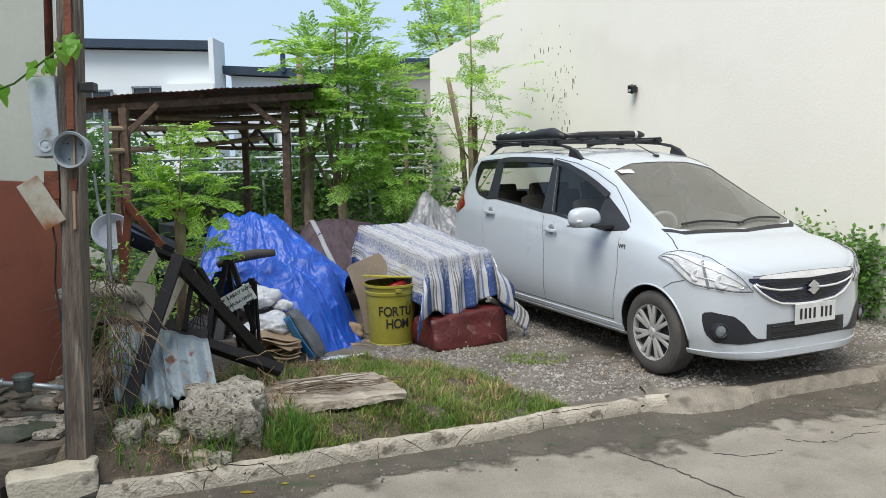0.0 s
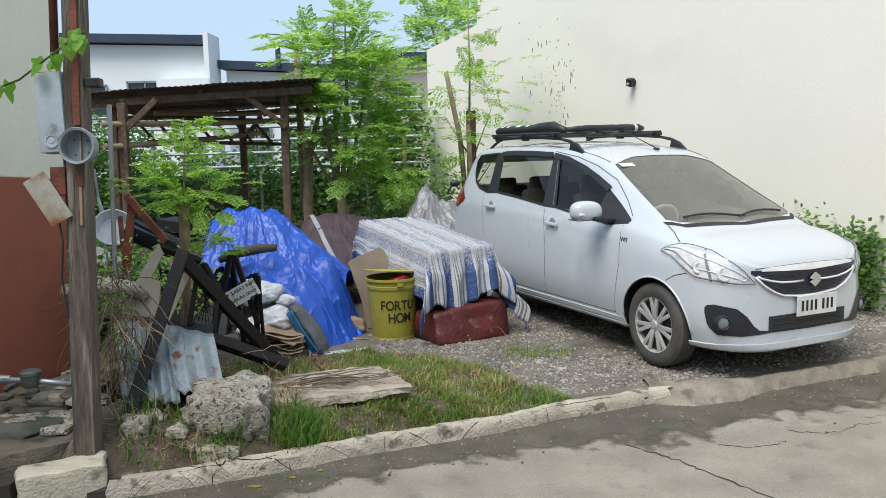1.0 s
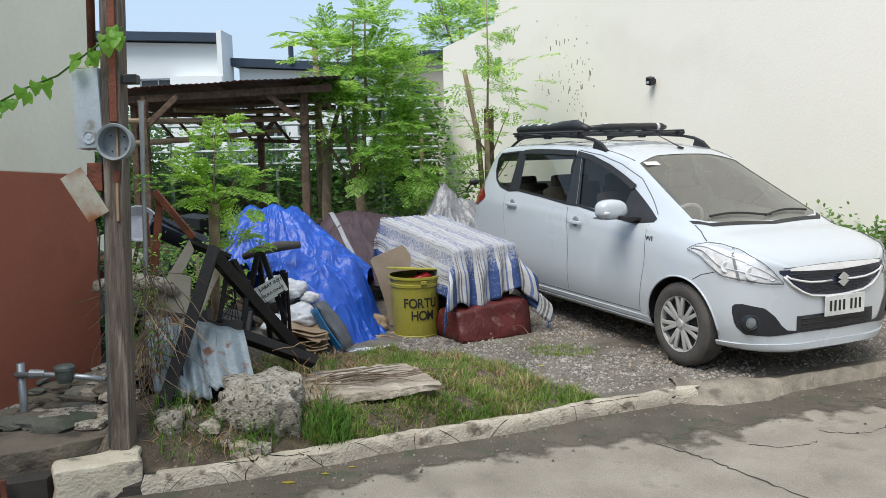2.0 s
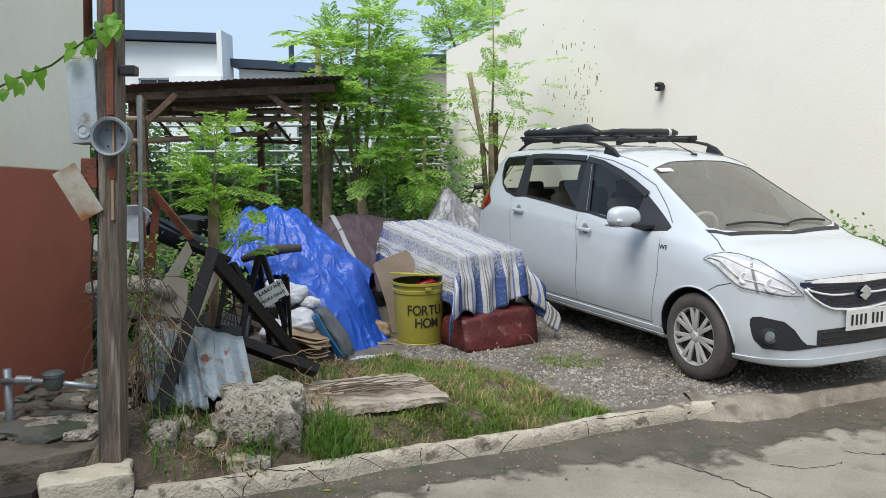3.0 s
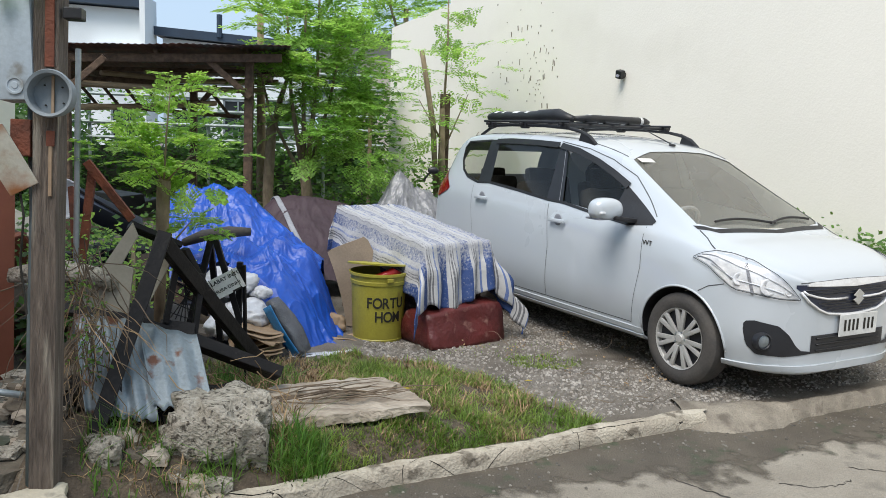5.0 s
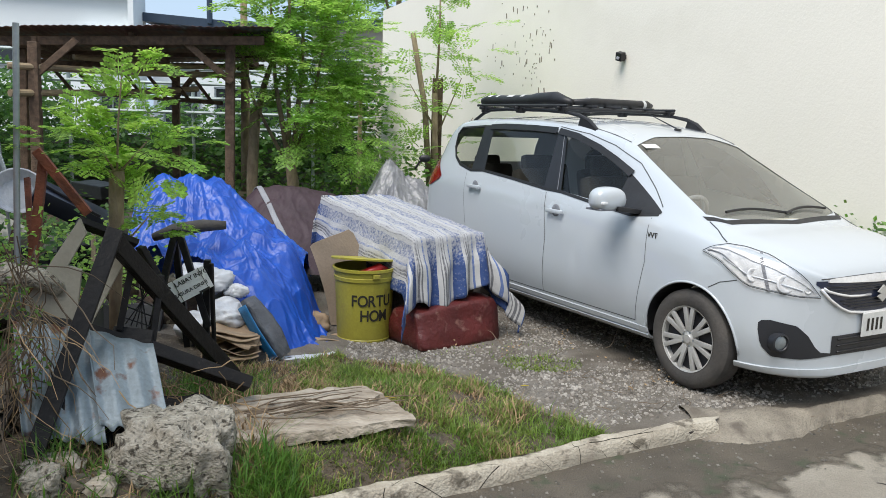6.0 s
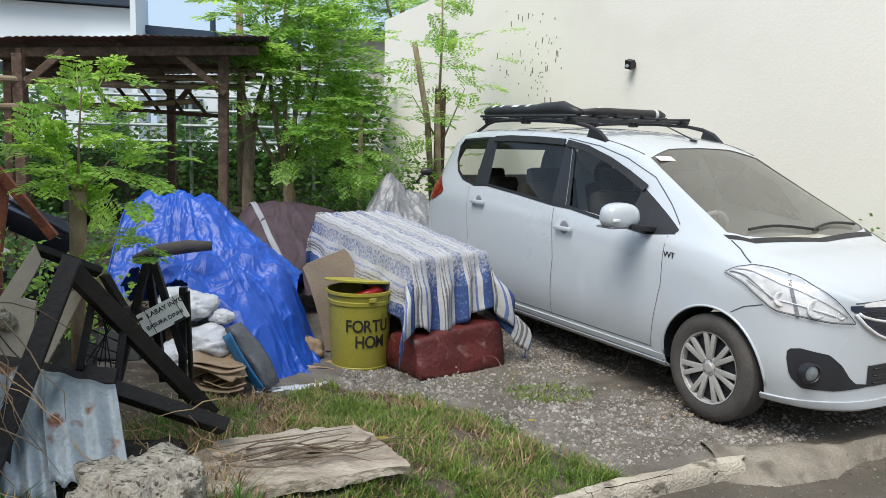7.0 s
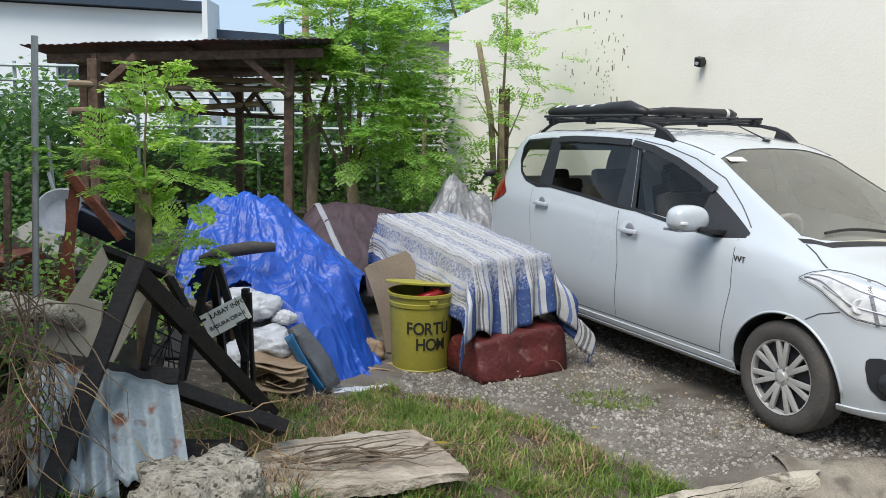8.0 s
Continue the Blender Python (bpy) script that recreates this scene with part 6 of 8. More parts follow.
def creased(f, apex, seed, deep):
    """Long pulled creases that run down from the apex, and finer wrinkles across them."""
    def g(x, y):
        a, r = math.atan2(y - apex[1], x - apex[0]), math.hypot(x - apex[0], y - apex[1])
        q = Vector((a * 2.1, r * 1.9, seed))
        q += noise.noise_vector(q * 1.1) * 0.9
        pull = (1 - abs(noise.noise(q))) ** 4 - 0.5 + 0.32 * (1 - abs(noise.noise(q * 2.2 + Vector((3, 7, 1))))) ** 6
        w = Vector((x * 11, y * 11, seed)) + noise.noise_vector(Vector((x * 4, y * 4, seed))) * 1.5
        fine = (1 - abs(noise.noise(w * 0.8))) ** 9
        crumple = abs(noise.noise(w * 0.33)) + 0.5 * abs(noise.noise(w * 0.75 + Vector((5, 0, 2)))) + 0.22 * abs(noise.noise(w * 1.6)) - 0.4
        return f(x, y) + deep * (min(1.0, r * 2.2) * pull * 0.8 + 0.3 * fine + crumple)
    return g


def tarpaulin(label, sheet, hem):
    ob = thing("blue_tarpaulin", sheet, TARP, label, "tarpaulin", "blue tarpaulins", smooth="all")
    part("hem", tube(bmesh.new(), hem, 0.006, 6), TARP, ob, "rolled blue hem", smooth="all")
    return ob


tarpaulin("crumpled blue tarpaulin thrown over a low heap",
          drape(-2.15, -0.72, 6.62, 8.0, creased(low_sheet, (-1.5, 7.45), 1.0, 0.05), 0.014, 220, 0.01, 1.0, lambda x, y: y < 7.62 and y - 6.62 > 0.75 * max(0, -1.2 - x) and (x + 0.72) < 0.02 - 0.6 * max(0, 6.95 - y), 0.6),
          [(-0.95 + 0.26 * k / 10, 6.62 + 0.42 * k / 10, 0.03 + 0.01 * math.sin(k * 1.7)) for k in range(11)])
high = tent([(-2.22, 8.5, 1.2, 1.1), (-2.0, 8.5, 1.22, 1.1), (-1.78, 8.5, 1.18, 1.1), (-1.5, 8.35, 0.92, 0.9), (-1.3, 8.25, 0.7, 0.8), (-2.2, 8.8, 1.1, 1.0)], 0.03)
tarpaulin("blue tarpaulin tied over a tall heap", drape(-2.4, -0.98, 7.75, 9.1, creased(high, (-2.0, 8.6), 5.0, 0.042), 0.014, 200, 0.05, 5.0, None, 0.6),
          [(-2.4, 7.8 + 0.13 * k, max(high(-2.4, 7.8 + 0.13 * k), 0.05) + 0.03) for k in range(10)])
bm = bmesh.new()
tube(bm, [(-1.98, 7.13, 0.755), (-1.83, 7.11, 0.815), (-1.63, 7.1, 0.85), (-1.47, 7.11, 0.855)], [0.03, 0.045, 0.045, 0.03], 10)
thing("rubber_strip", bm, RUBBER, "grey weathered rubber strip holding down the tarpaulin", "rubber strip", smooth="all")

# motorcycle under its plum cover, and another under clear plastic
hump = tent([(-1.54, 9.72, 1.04, 1.3), (-1.38, 9.74, 1.04, 1.0), (-1.24, 9.75, 1.03, 0.95), (-1.1, 9.78, 1.02, 0.95), (-0.94, 9.8, 0.99, 1.0), (-0.8, 9.85, 0.94, 1.2), (-0.68, 9.9, 0.84, 1.2), (-1.2, 9.35, 0.68, 0.7), (-1.45, 9.5, 0.84, 1.1), (-0.95, 9.45, 0.7, 0.9)])
bike = root("covered_motorcycle", -1.2, 9.6, 0.0, "motorcycle hidden under a plum and silver cover", "motorcycle")
part("cover", drape(-1.68, -0.45, 8.75, 10.4, creased(hump, (-1.2, 9.8), 9.0, 0.022), 0.008, 110, 0.05, 9.0, None, 0.5), COVER, bike, "dark plum fabric cover", smooth="all")
bm = bmesh.new()
grid(bm, lambda u, v: (lambda x, y: Vector((x - 0.015, y, max(hump(x, y), 0.05) + 0.018)))(-1.62 + 0.08 * v + 0.5 * u, 9.8 - 0.95 * u - 0.04 * v), 40, 6)
part("silver_side", thicken(bm, 0.01), LINING, bike, "silver lining strip along the cover", smooth="all")
hump2 = tent([(-0.2, 10.25, 1.36, 1.9), (-0.02, 10.3, 1.14, 1.3), (0.12, 10.3, 1.1, 1.3), (-0.33, 10.2, 0.95, 1.0), (0.1, 10.0, 0.8, 1.0), (-0.1, 9.95, 0.8, 0.9)])
bike2 = root("wrapped_motorcycle", 0.0, 10.2, 0.0, "motorcycle wrapped in dusty clear plastic behind the car", "motorcycle")
part("plastic_cover", drape(-0.62, 0.42, 9.6, 10.9, creased(hump2, (-0.1, 10.4), 13.0, 0.07), 0.02, 110, 0.02, 13.0), CLEAR_SHEET, bike2, "crumpled dusty plastic sheet", smooth="all")
bm = bmesh.new()
tube(bm, [(0.08, 10.2, 1.12), (0.12, 10.1, 1.2), (0.17, 10.05, 1.23)], 0.012, 6)
bmesh.ops.create_uvsphere(bm, u_segments=12, v_segments=8, radius=0.05, matrix=Matrix.Translation((0.17, 10.05, 1.24)) @ Matrix.Diagonal((1.3, 0.5, 0.8, 1)))
part("handlebar_mirror", bm, BLACK_PLASTIC, bike2, "black mirror sticking out of the plastic", smooth=True)

# ---- striped cloth over the chest, vinyl bolster below ----
F1, F2, B2, B1 = Vector((-0.13, 6.98, 0)), Vector((0.43, 7.36, 0)), Vector((-0.27, 8.62, 0)), Vector((-0.85, 8.25, 0))


def chest_top(u, v):
    """u across (left to right), v from front to back."""
    p = F1.lerp(F2, u).lerp(B1.lerp(B2, u), v)
    p.z = 0.79 + 0.17 * v
    return p


bm = bmesh.new()


def cloth(u, v):
    U, V = (u * 2.2 - 0.55), (v * 1.55 - 0.38)           # beyond 0..1 it hangs down
    hang_u = max(-U, 0, U - 1) * 0.72
    hang_v = max(-V, 0) * 1.3
    cu, cv = min(max(U, 0), 1), min(max(V, 0), 1)
    p = chest_top(cu, cv)
    out = (F2 - F1).normalized() * (1 if U > 1 else -1 if U < 0 else 0) * min(1, hang_u * 5) + (F1 - B1).normalized() * min(1, hang_v * 5)
    q = Vector((U * 3, V * 4, 2))
    ripple = math.sin(U * 22 + 2 * noise.noise(q)) * 0.03 if hang_v > 0 else 0
    ripple2 = math.sin(V * 18 + 2 * noise.noise(q)) * 0.022 if hang_u > 0 else 0
    p += out * (0.03 + 0.12 * (hang_u + hang_v)) + out * (ripple * min(1, hang_v * 4) + ripple2 * min(1, hang_u * 4))
    p.z -= hang_u + hang_v * (0.9 + 0.12 * math.sin(U * 5))
    if hang_u > 0 and hang_v > 0:
        p.z += min(hang_u, hang_v) * 0.42
        p += out * min(hang_u, hang_v) * 0.25
    p.z = max(p.z, 0.015) + 0.03 * abs(noise.noise(q * 1.4)) + 0.012 * noise.noise(q * 4)
    return p


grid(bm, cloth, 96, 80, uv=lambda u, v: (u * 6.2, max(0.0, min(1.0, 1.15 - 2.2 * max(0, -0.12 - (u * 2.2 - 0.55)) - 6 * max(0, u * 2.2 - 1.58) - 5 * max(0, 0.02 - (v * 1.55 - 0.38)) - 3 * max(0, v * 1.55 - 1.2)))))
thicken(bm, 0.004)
thing("striped_cloth", bm, STRIPES, "blue and white striped cloth draped over a chest, paler on top", "cloth", smooth="all")
bm = bmesh.new()
prism(bm, [(F1.x + 0.05, F1.y + 0.06), (F2.x - 0.03, F2.y + 0.06), (B2.x, B2.y - 0.05), (B1.x + 0.05, B1.y - 0.04)], 0.02, 0.76)
bmesh.ops.bevel(bm, geom=bm.edges[:], offset=0.03, segments=2, affect="EDGES")
thing("wooden_chest", bm, OLD_TIMBER, "dark chest almost hidden under striped cloth", "chest")
bm = bmesh.new()
bmesh.ops.create_cube(bm, size=1)
bmesh.ops.subdivide_edges(bm, edges=bm.edges[:], cuts=9, use_grid_fill=True)
for v in bm.verts:
    x, y, z = v.co * 2
    k = 1 - 0.07 * (abs(x) ** 3) - 0.07 * abs(y) ** 3
    p = Vector((x * 0.4 * (1 - 0.05 * abs(z) ** 4), y * 0.2 * k * (1 - 0.22 * z), z * 0.165 * k * (1 + 0.1 * x)))
    v.co = p + noise.noise_vector(p * 7) * 0.016 + noise.noise_vector(p * 19) * 0.006
bmesh.ops.transform(bm, matrix=Matrix.Translation((0.13, 7.18, 0.15)) @ Matrix.Rotation(radians(35), 4, "Z"), verts=bm.verts)
thing("vinyl_cushion", bm, OXBLOOD, "dusty oxblood vinyl cushion on the gravel", "cushion", smooth="all")

# ---- bucket ----
BK = Vector((-0.475, 7.17, 0.0))
bucket = root("bucket", BK.x, BK.y, 0.0, "large yellow plastic pail with black lettering, lid askew", "bucket")
part("pail", lathe(bmesh.new(), [(0.0, 0.006), (0.188, 0.004), (0.197, 0.015), (0.2, 0.04), (0.196, 0.045), (0.2, 0.06), (0.218, 0.47), (0.226, 0.475), (0.228, 0.5), (0.222, 0.505), (0.226, 0.54), (0.238, 0.545), (0.238, 0.565), (0.224, 0.566), (0.214, 0.5), (0.195, 0.06), (0.0, 0.05)], 48, Matrix.Translation(BK)), BUCKET, bucket, smooth=True)
part("lid", lathe(bmesh.new(), [(0.0, 0.0), (0.2, 0.0), (0.232, 0.0), (0.242, -0.004), (0.244, 0.008), (0.236, 0.014), (0.21, 0.014), (0.205, 0.01), (0.0, 0.008)], 48,
     Matrix.Translation(BK + Vector((-0.01, 0.03, 0.606))) @ Matrix.Rotation(radians(-8), 4, "X") @ Matrix.Rotation(radians(2.5), 4, "Y")), BUCKET, bucket, "yellow lid laid loose", smooth=True)
bm = bmesh.new()
tube(bm, [BK + Vector((-0.05, -0.15, 0.54)), BK + Vector((0.04, -0.17, 0.562)), BK + Vector((0.1, -0.15, 0.572)), BK + Vector((0.17, -0.08, 0.55))], [0.012, 0.026, 0.026, 0.012], 10)
rough_up(bm, 0.02, 0.03)
part("red_rag", bm, REDPLASTIC, bucket, "red plastic showing under the lid", smooth="all")
bm = bmesh.new()
box(bm, BK + Vector((0.085, -0.222, 0.52)), (0.055, 0.02, 0.03), Matrix.Rotation(0.35, 3, "Z"), 0.005)
part("latch", bm, BUCKET, bucket)


def round_text(text, z, size, mid, pitch):
    for k, ch in enumerate(text):
        if ch == " ":
            continue
        a = radians(-90 + mid) + (k - (len(text) - 1) / 2) * pitch
        r = 0.2 + 0.018 * (z - 0.06) / 0.41 + 0.0025
        m = Matrix.Translation(BK + Vector((r * math.cos(a), r * math.sin(a), z))) @ Matrix.Rotation(a + radians(90), 4, "Z") @ Matrix.Rotation(radians(90), 4, "X")
        written("letter", ch, size, m @ Matrix.Diagonal((0.85, 1, 1, 1)), INK, bucket)


round_text("FORTU", 0.335, 0.115, 14, 0.3)
round_text("HOM", 0.225, 0.115, 20, 0.34)

# ---- loose rubbish by the tarpaulin ----
bm = bmesh.new()
prism(bm, [(-0.89, 0.64), (-0.86, 0.67), (-0.6, 0.79), (-0.56, 0.76), (-0.46, 0.57), (-0.5, 0.3), (-0.62, 0.03), (-0.72, 0.05), (-0.78, 0.3)], -0.006, 0.006, Matrix.Translation((0, 7.42, 0)) @ Matrix(((1, 0, 0), (0, 0.16, 1), (0, 1, 0))).to_4x4())
bmesh.ops.triangulate(bm, faces=bm.faces[:])
bmesh.ops.subdivide_edges(bm, edges=bm.edges[:], cuts=3, use_grid_fill=True)
thing("board", rough_up(bm, 0.014, 0.25), CARD_GREY, "torn brown board leaning between pail and cloth", "board", smooth=True)
bm = bmesh.new()
grid(bm, lambda u, v: Vector((-0.86 + 0.24 * u, 6.98 + 0.18 * v, 0.03 + 0.025 * math.sin(v * 5 + u * 3))), 10, 8)
thing("paper_scrap", thicken(bm, 0.008), CARD, "scrap of brown paper beside the pail", "paper", smooth="all")
for k in range(9):
    bm = bmesh.new()
    a, s = random.uniform(-.35, .35), random.uniform(0.12, 0.17)
    m = Matrix.Translation((-1.32 + random.uniform(-.04, .05), 6.42 + random.uniform(-.06, .06), 0.13 + 0.016 * k)) @ Euler((random.uniform(-.12, .12), random.uniform(-.12, .12), a)).to_matrix().to_4x4()
    grid(bm, lambda u, v: m @ Vector(((u - .5) * 2 * s, (v - .5) * 2.2 * s, 0.02 * math.sin(u * 5 + k) + 0.012 * math.sin(v * 7 + k))), 8, 8)
    thing("cardboard", thicken(bm, 0.006), CARD, "flattened cardboard in a crumpled stack", "cardboard", "stacked cardboard", smooth="all")


def bag(p, r, material, label, name="plastic_bag", seed=0.0, squash=(1.1, 1, 0.72), group="white bags"):
    bm = bmesh.new()
    bmesh.ops.create_icosphere(bm, subdivisions=4, radius=1)
    for v in bm.verts:
        d = v.co.normalized()
        k = 1.0 + 0.3 * noise.noise(d * 1.2 + Vector((seed, 0, 0))) - 0.17 * (1 - abs(noise.noise(d * 2.1 + noise.noise_vector(d * 1.6) + Vector((seed, 2, 0))))) ** 6 - 0.09 * (1 - abs(noise.noise(d * 4.5 + noise.noise_vector(d * 3) + Vector((seed, 4, 0))))) ** 6
        v.co = Vector((d.x * squash[0], d.y * squash[1], max(d.z, -0.75) * squash[2])) * r * k + Vector(p)
    return thing(name, bm, material, label, "bag", group, smooth="all")


bag((-1.52, 6.75, 0.52), 0.14, BAG_WHITE, "knotted white plastic bag on the heap", seed=1)
bag((-1.34, 6.72, 0.46), 0.075, BAG_WHITE, "small scrunched white plastic bag", seed=2)
bag((-1.42, 6.62, 0.32), 0.16, BAG_WHITE, "slumped white plastic sack of rubbish", seed=3)
bag((-1.55, 6.55, 0.25), 0.15, BAG_WHITE, "slumped white plastic sack of rubbish", seed=4)
bag((-1.6, 6.85, 0.5), 0.17, BAG_WHITE, "slumped white plastic sack of rubbish", seed=6)
bag((-0.85, 7.27, 0.1), 0.11, CARD, "brown paper sack slumped at the tarpaulin edge", "paper_sack", 9, (1.1, 0.8, 1.0), "")
bm = bmesh.new()
bmesh.ops.create_cube(bm, size=1)
bmesh.ops.subdivide_edges(bm, edges=bm.edges[:], cuts=7, use_grid_fill=True)
sk = Matrix.Translation((-1.12, 6.5, 0.26)) @ Matrix.Rotation(radians(-12), 4, "Z") @ Matrix.Rotation(radians(57), 4, "Y") @ Matrix.Rotation(radians(28), 4, "X")
for v in bm.verts:
    x, y, z = v.co * 2
    p = Vector((x * 0.22, y * 0.068 * (1 - 0.15 * x ** 4), z * 0.055 * (1 - 0.5 * x ** 4 - 0.3 * y ** 4)))
    v.co = sk @ (p + noise.noise_vector(p * 9) * 0.018)
sack = thing("printed_sack", bm, SACK_GREY, "grey woven sack with a blue printed edge", "sack", smooth="all")
bm = bmesh.new()
grid(bm, lambda u, v: sk @ Vector((-0.2 + 0.4 * u, -0.07 - 0.012 * math.sin(u * 3), -0.05 + 0.085 * v)), 10, 4)
part("blue_print", thicken(bm, 0.006), SACK_BLUE, sack, "blue printed side", smooth="all")
bm = bmesh.new()
grid(bm, lambda u, v: Vector((-1.12 + 0.36 * u + 0.1 * v, 6.42 + 0.1 * u + 0.12 * v, 0.05 + 0.015 * noise.noise(Vector((u * 6, v * 6, 0))))), 12, 6)
thing("plastic_sheet", thicken(bm, 0.004), BAG_WHITE, "flat scrap of pale plastic at the grass edge", "plastic sheet", smooth="all")

# ---- wall lamp on the cream wall ----
lp = Vector((2.55, 10.78, 2.46)) - WALL_BACK * 0.02
lampw = root("wall_lamp", lp.x, lp.y, lp.z, "small black flood lamp fixed to the cream wall", "wall lamp")
bm = bmesh.new()
box(bm, lp - WALL_BACK * 0.05, (0.09, 0.08, 0.1), FLAT_WALL @ Matrix.Rotation(radians(14), 3, "X") @ Matrix.Rotation(radians(14), 3, "Y"), 0.01)
part("housing", bm, BLACK_PLASTIC, lampw)
bm = bmesh.new()
box(bm, lp, (0.05, 0.06, 0.05), FLAT_WALL)
part("bracket", bm, BLACK_PLASTIC, lampw)
bm = bmesh.new()
box(bm, lp - WALL_BACK * 0.094 + Vector((0, 0, -0.02)), (0.05, 0.012, 0.035), FLAT_WALL @ Matrix.Rotation(radians(-20), 3, "X") @ Matrix.Rotation(radians(18), 3, "Y"), 0.004)
part("lens", bm, LINING, lampw)

# ---- shed ----
shed = root("open_shed", -3.0, 11.5, 0.0, "open timber lean-to with a rusty corrugated roof", "shed")
for a, b, r in (((-1.95, 10.3, 0), (-1.92, 10.3, 2.42), 0.048), ((-3.82, 9.95, 0), (-3.8, 9.95, 2.3), 0.05), ((-3.12, 13.1, 0), (-3.1, 13.1, 2.3), 0.05), ((-4.95, 12.9, 0), (-4.95, 12.9, 2.24), 0.055), ((-4.05, 10.2, 0), (-4.0, 10.2, 2.25), 0.04)):
    part("post", beam(bmesh.new(), a, b, r * 2, r * 2, (0, 1, 0), 0.012), OLD_TIMBER, shed)
for a, b, w, h in (((-4.3, 10.05, 2.3), (-1.55, 10.15, 2.42), 0.05, 0.09), ((-5.0, 12.95, 2.24), (-1.9, 13.2, 2.32), 0.05, 0.08), ((-1.95, 10.2, 2.4), (-2.0, 13.2, 2.34), 0.05, 0.08), ((-3.82, 10.0, 2.32), (-4.3, 13.0, 2.26), 0.05, 0.08),
                   ((-2.9, 10.1, 2.42), (-3.2, 13.1, 2.32), 0.05, 0.06), ((-1.9, 10.22, 1.98), (-2.42, 10.14, 2.42), 0.05, 0.07), ((-3.82, 9.95, 1.95), (-3.4, 10.0, 2.34), 0.05, 0.07), ((-3.1, 13.05, 1.85), (-2.7, 12.6, 2.2), 0.05, 0.06),
                   ((-4.3, 11.5, 2.3), (-1.7, 11.6, 2.36), 0.04, 0.05)):
    part("beam", beam(bmesh.new(), a, b, w, h, (0, 0, 1), 0.008), OLD_TIMBER, shed)
NSH = 5
for k in range(NSH):
    u0, u1 = k / NSH, (k + 1) / NSH + 0.02
    c0 = Vector((-4.5, 9.9 + 0.05 * (k % 2), 2.42 + 0.012 * (k % 2))).lerp(Vector((-1.5, 9.95, 2.55)), u0)
    c1 = Vector((-4.5, 9.9, 2.42)).lerp(Vector((-1.5, 9.95, 2.55)), u1)
    part("roof_sheet", corrugated(c0, c1 - c0, Vector((-0.35, 3.55, -0.13)), 9, 0.0045, 8, 72), RUSTY_ROOF, shed, "rust-brown corrugated roof sheet", smooth="all")
for a, b, r in (((-4.0, 9.8, 2.05), (-1.9, 11.2, 2.1), 0.035), ((-3.95, 9.7, 1.78), (-2.6, 12.0, 1.95), 0.035), ((-3.6, 10.5, 2.2), (-2.2, 12.5, 2.25), 0.03)):
    thing("bamboo_pole", tube(bmesh.new(), [a, Vector(a).lerp(Vector(b), 0.5) + Vector((0, 0, -0.02)), b], r, 9), BAMBOO, "dry bamboo pole stored under the roof", "bamboo pole", "stored poles", smooth=True)
ladder = root("ladder", -3.4, 11.6, 1.9, "wooden ladder stored flat under the shed roof", "ladder")
la, lb, lo = Vector((-4.35, 11.5, 2.2)), Vector((-2.5, 11.7, 2.12)), Vector((0.25, 0.1, -0.34))
for o in (Vector(), lo):
    part("stile", beam(bmesh.new(), la + o, lb + o, 0.04, 0.05), OLD_TIMBER, ladder)
for k in range(7):
    p = la.lerp(lb, 0.06 + k * 0.145)
    part("rung", beam(bmesh.new(), p, p + lo, 0.025, 0.04), OLD_TIMBER, ladder)
thing("timber_stump", tube(bmesh.new(), [(-1.76, 10.9, 0), (-1.78, 10.9, 0.9), (-1.74, 10.92, 1.72)], [0.068, 0.064, 0.06], 10), BARK, "thick cut timber post standing by the shed", "timber post", smooth=True)
thing("branch_pole", tube(bmesh.new(), [(-1.74, 11.0, 1.6), (-1.66, 11.1, 2.0), (-1.55, 11.15, 2.35)], [0.04, 0.035, 0.02], 8), BARK, "bare cut limb leaning from the post", "branch", smooth=True)
thing("bamboo_stake", tube(bmesh.new(), [(-0.55, 12.8, 0), (-0.54, 12.8, 1.9)], 0.03, 8), BAMBOO, "thin orange-brown bamboo stake", "stake", smooth=True)
thing("steel_pipe", tube(bmesh.new(), [(-2.04, 4.87, 0.1), (-2.02, 5.01, 2.0)], 0.014, 10), GALV, "upright galvanised pipe beside the rubbish heap", "pipe", smooth=True)
for a, b, r, ma, la in (((-2.22, 5.7, 1.42), (-1.98, 5.75, 1.08), 0.03, RUST, "rusty angle iron leaning in the scrap"), ((-2.2, 5.75, 1.38), (-2.3, 5.6, 0.3), 0.03, RUST, "rusty angle iron leaning in the scrap"),
                        ((-3.38, 8, 1.56), (-3.25, 7.9, 0.3), 0.014, GALV, "thin grey rod standing in the scrap"), ((-3.2, 7.6, 1.3), (-3.0, 7.4, 0.9), 0.016, GALV, "thin grey rod standing in the scrap"),
                        ((-2.9, 7.3, 1.1), (-3.05, 7.0, 0.2), 0.02, OLD_TIMBER, "dark stick leaning in the scrap"), ((-2.1, 6.2, 0.9), (-2.0, 5.8, 0.3), 0.016, BARK, "pale dry stick in the scrap"),
                        ((-3.5, 7.6, 1.3), (-3.4, 7.3, 0.2), 0.03, OLD_TIMBER, "dark stick leaning in the scrap"), ((-2.62, 6.6, 1.2), (-2.45, 6.2, 0.4), 0.022, RUST, "rusty angle iron leaning in the scrap")):
    thing("scrap_bar", beam(bmesh.new(), a, b, r * 1.6, r, (0, -1, 0), 0.003), ma, la, "scrap bar", "scrap bars")
bm = bmesh.new()
lathe(bm, [(0.0, 0.0), (0.11, 0.0), (0.16, 0.07), (0.17, 0.07), (0.115, -0.012), (0.0, -0.012)], 24, Matrix.Translation((-2.86, 7.05, 1.05)) @ Matrix.Rotation(radians(60), 4, "X") @ Matrix.Rotation(radians(20), 4, "Y"))
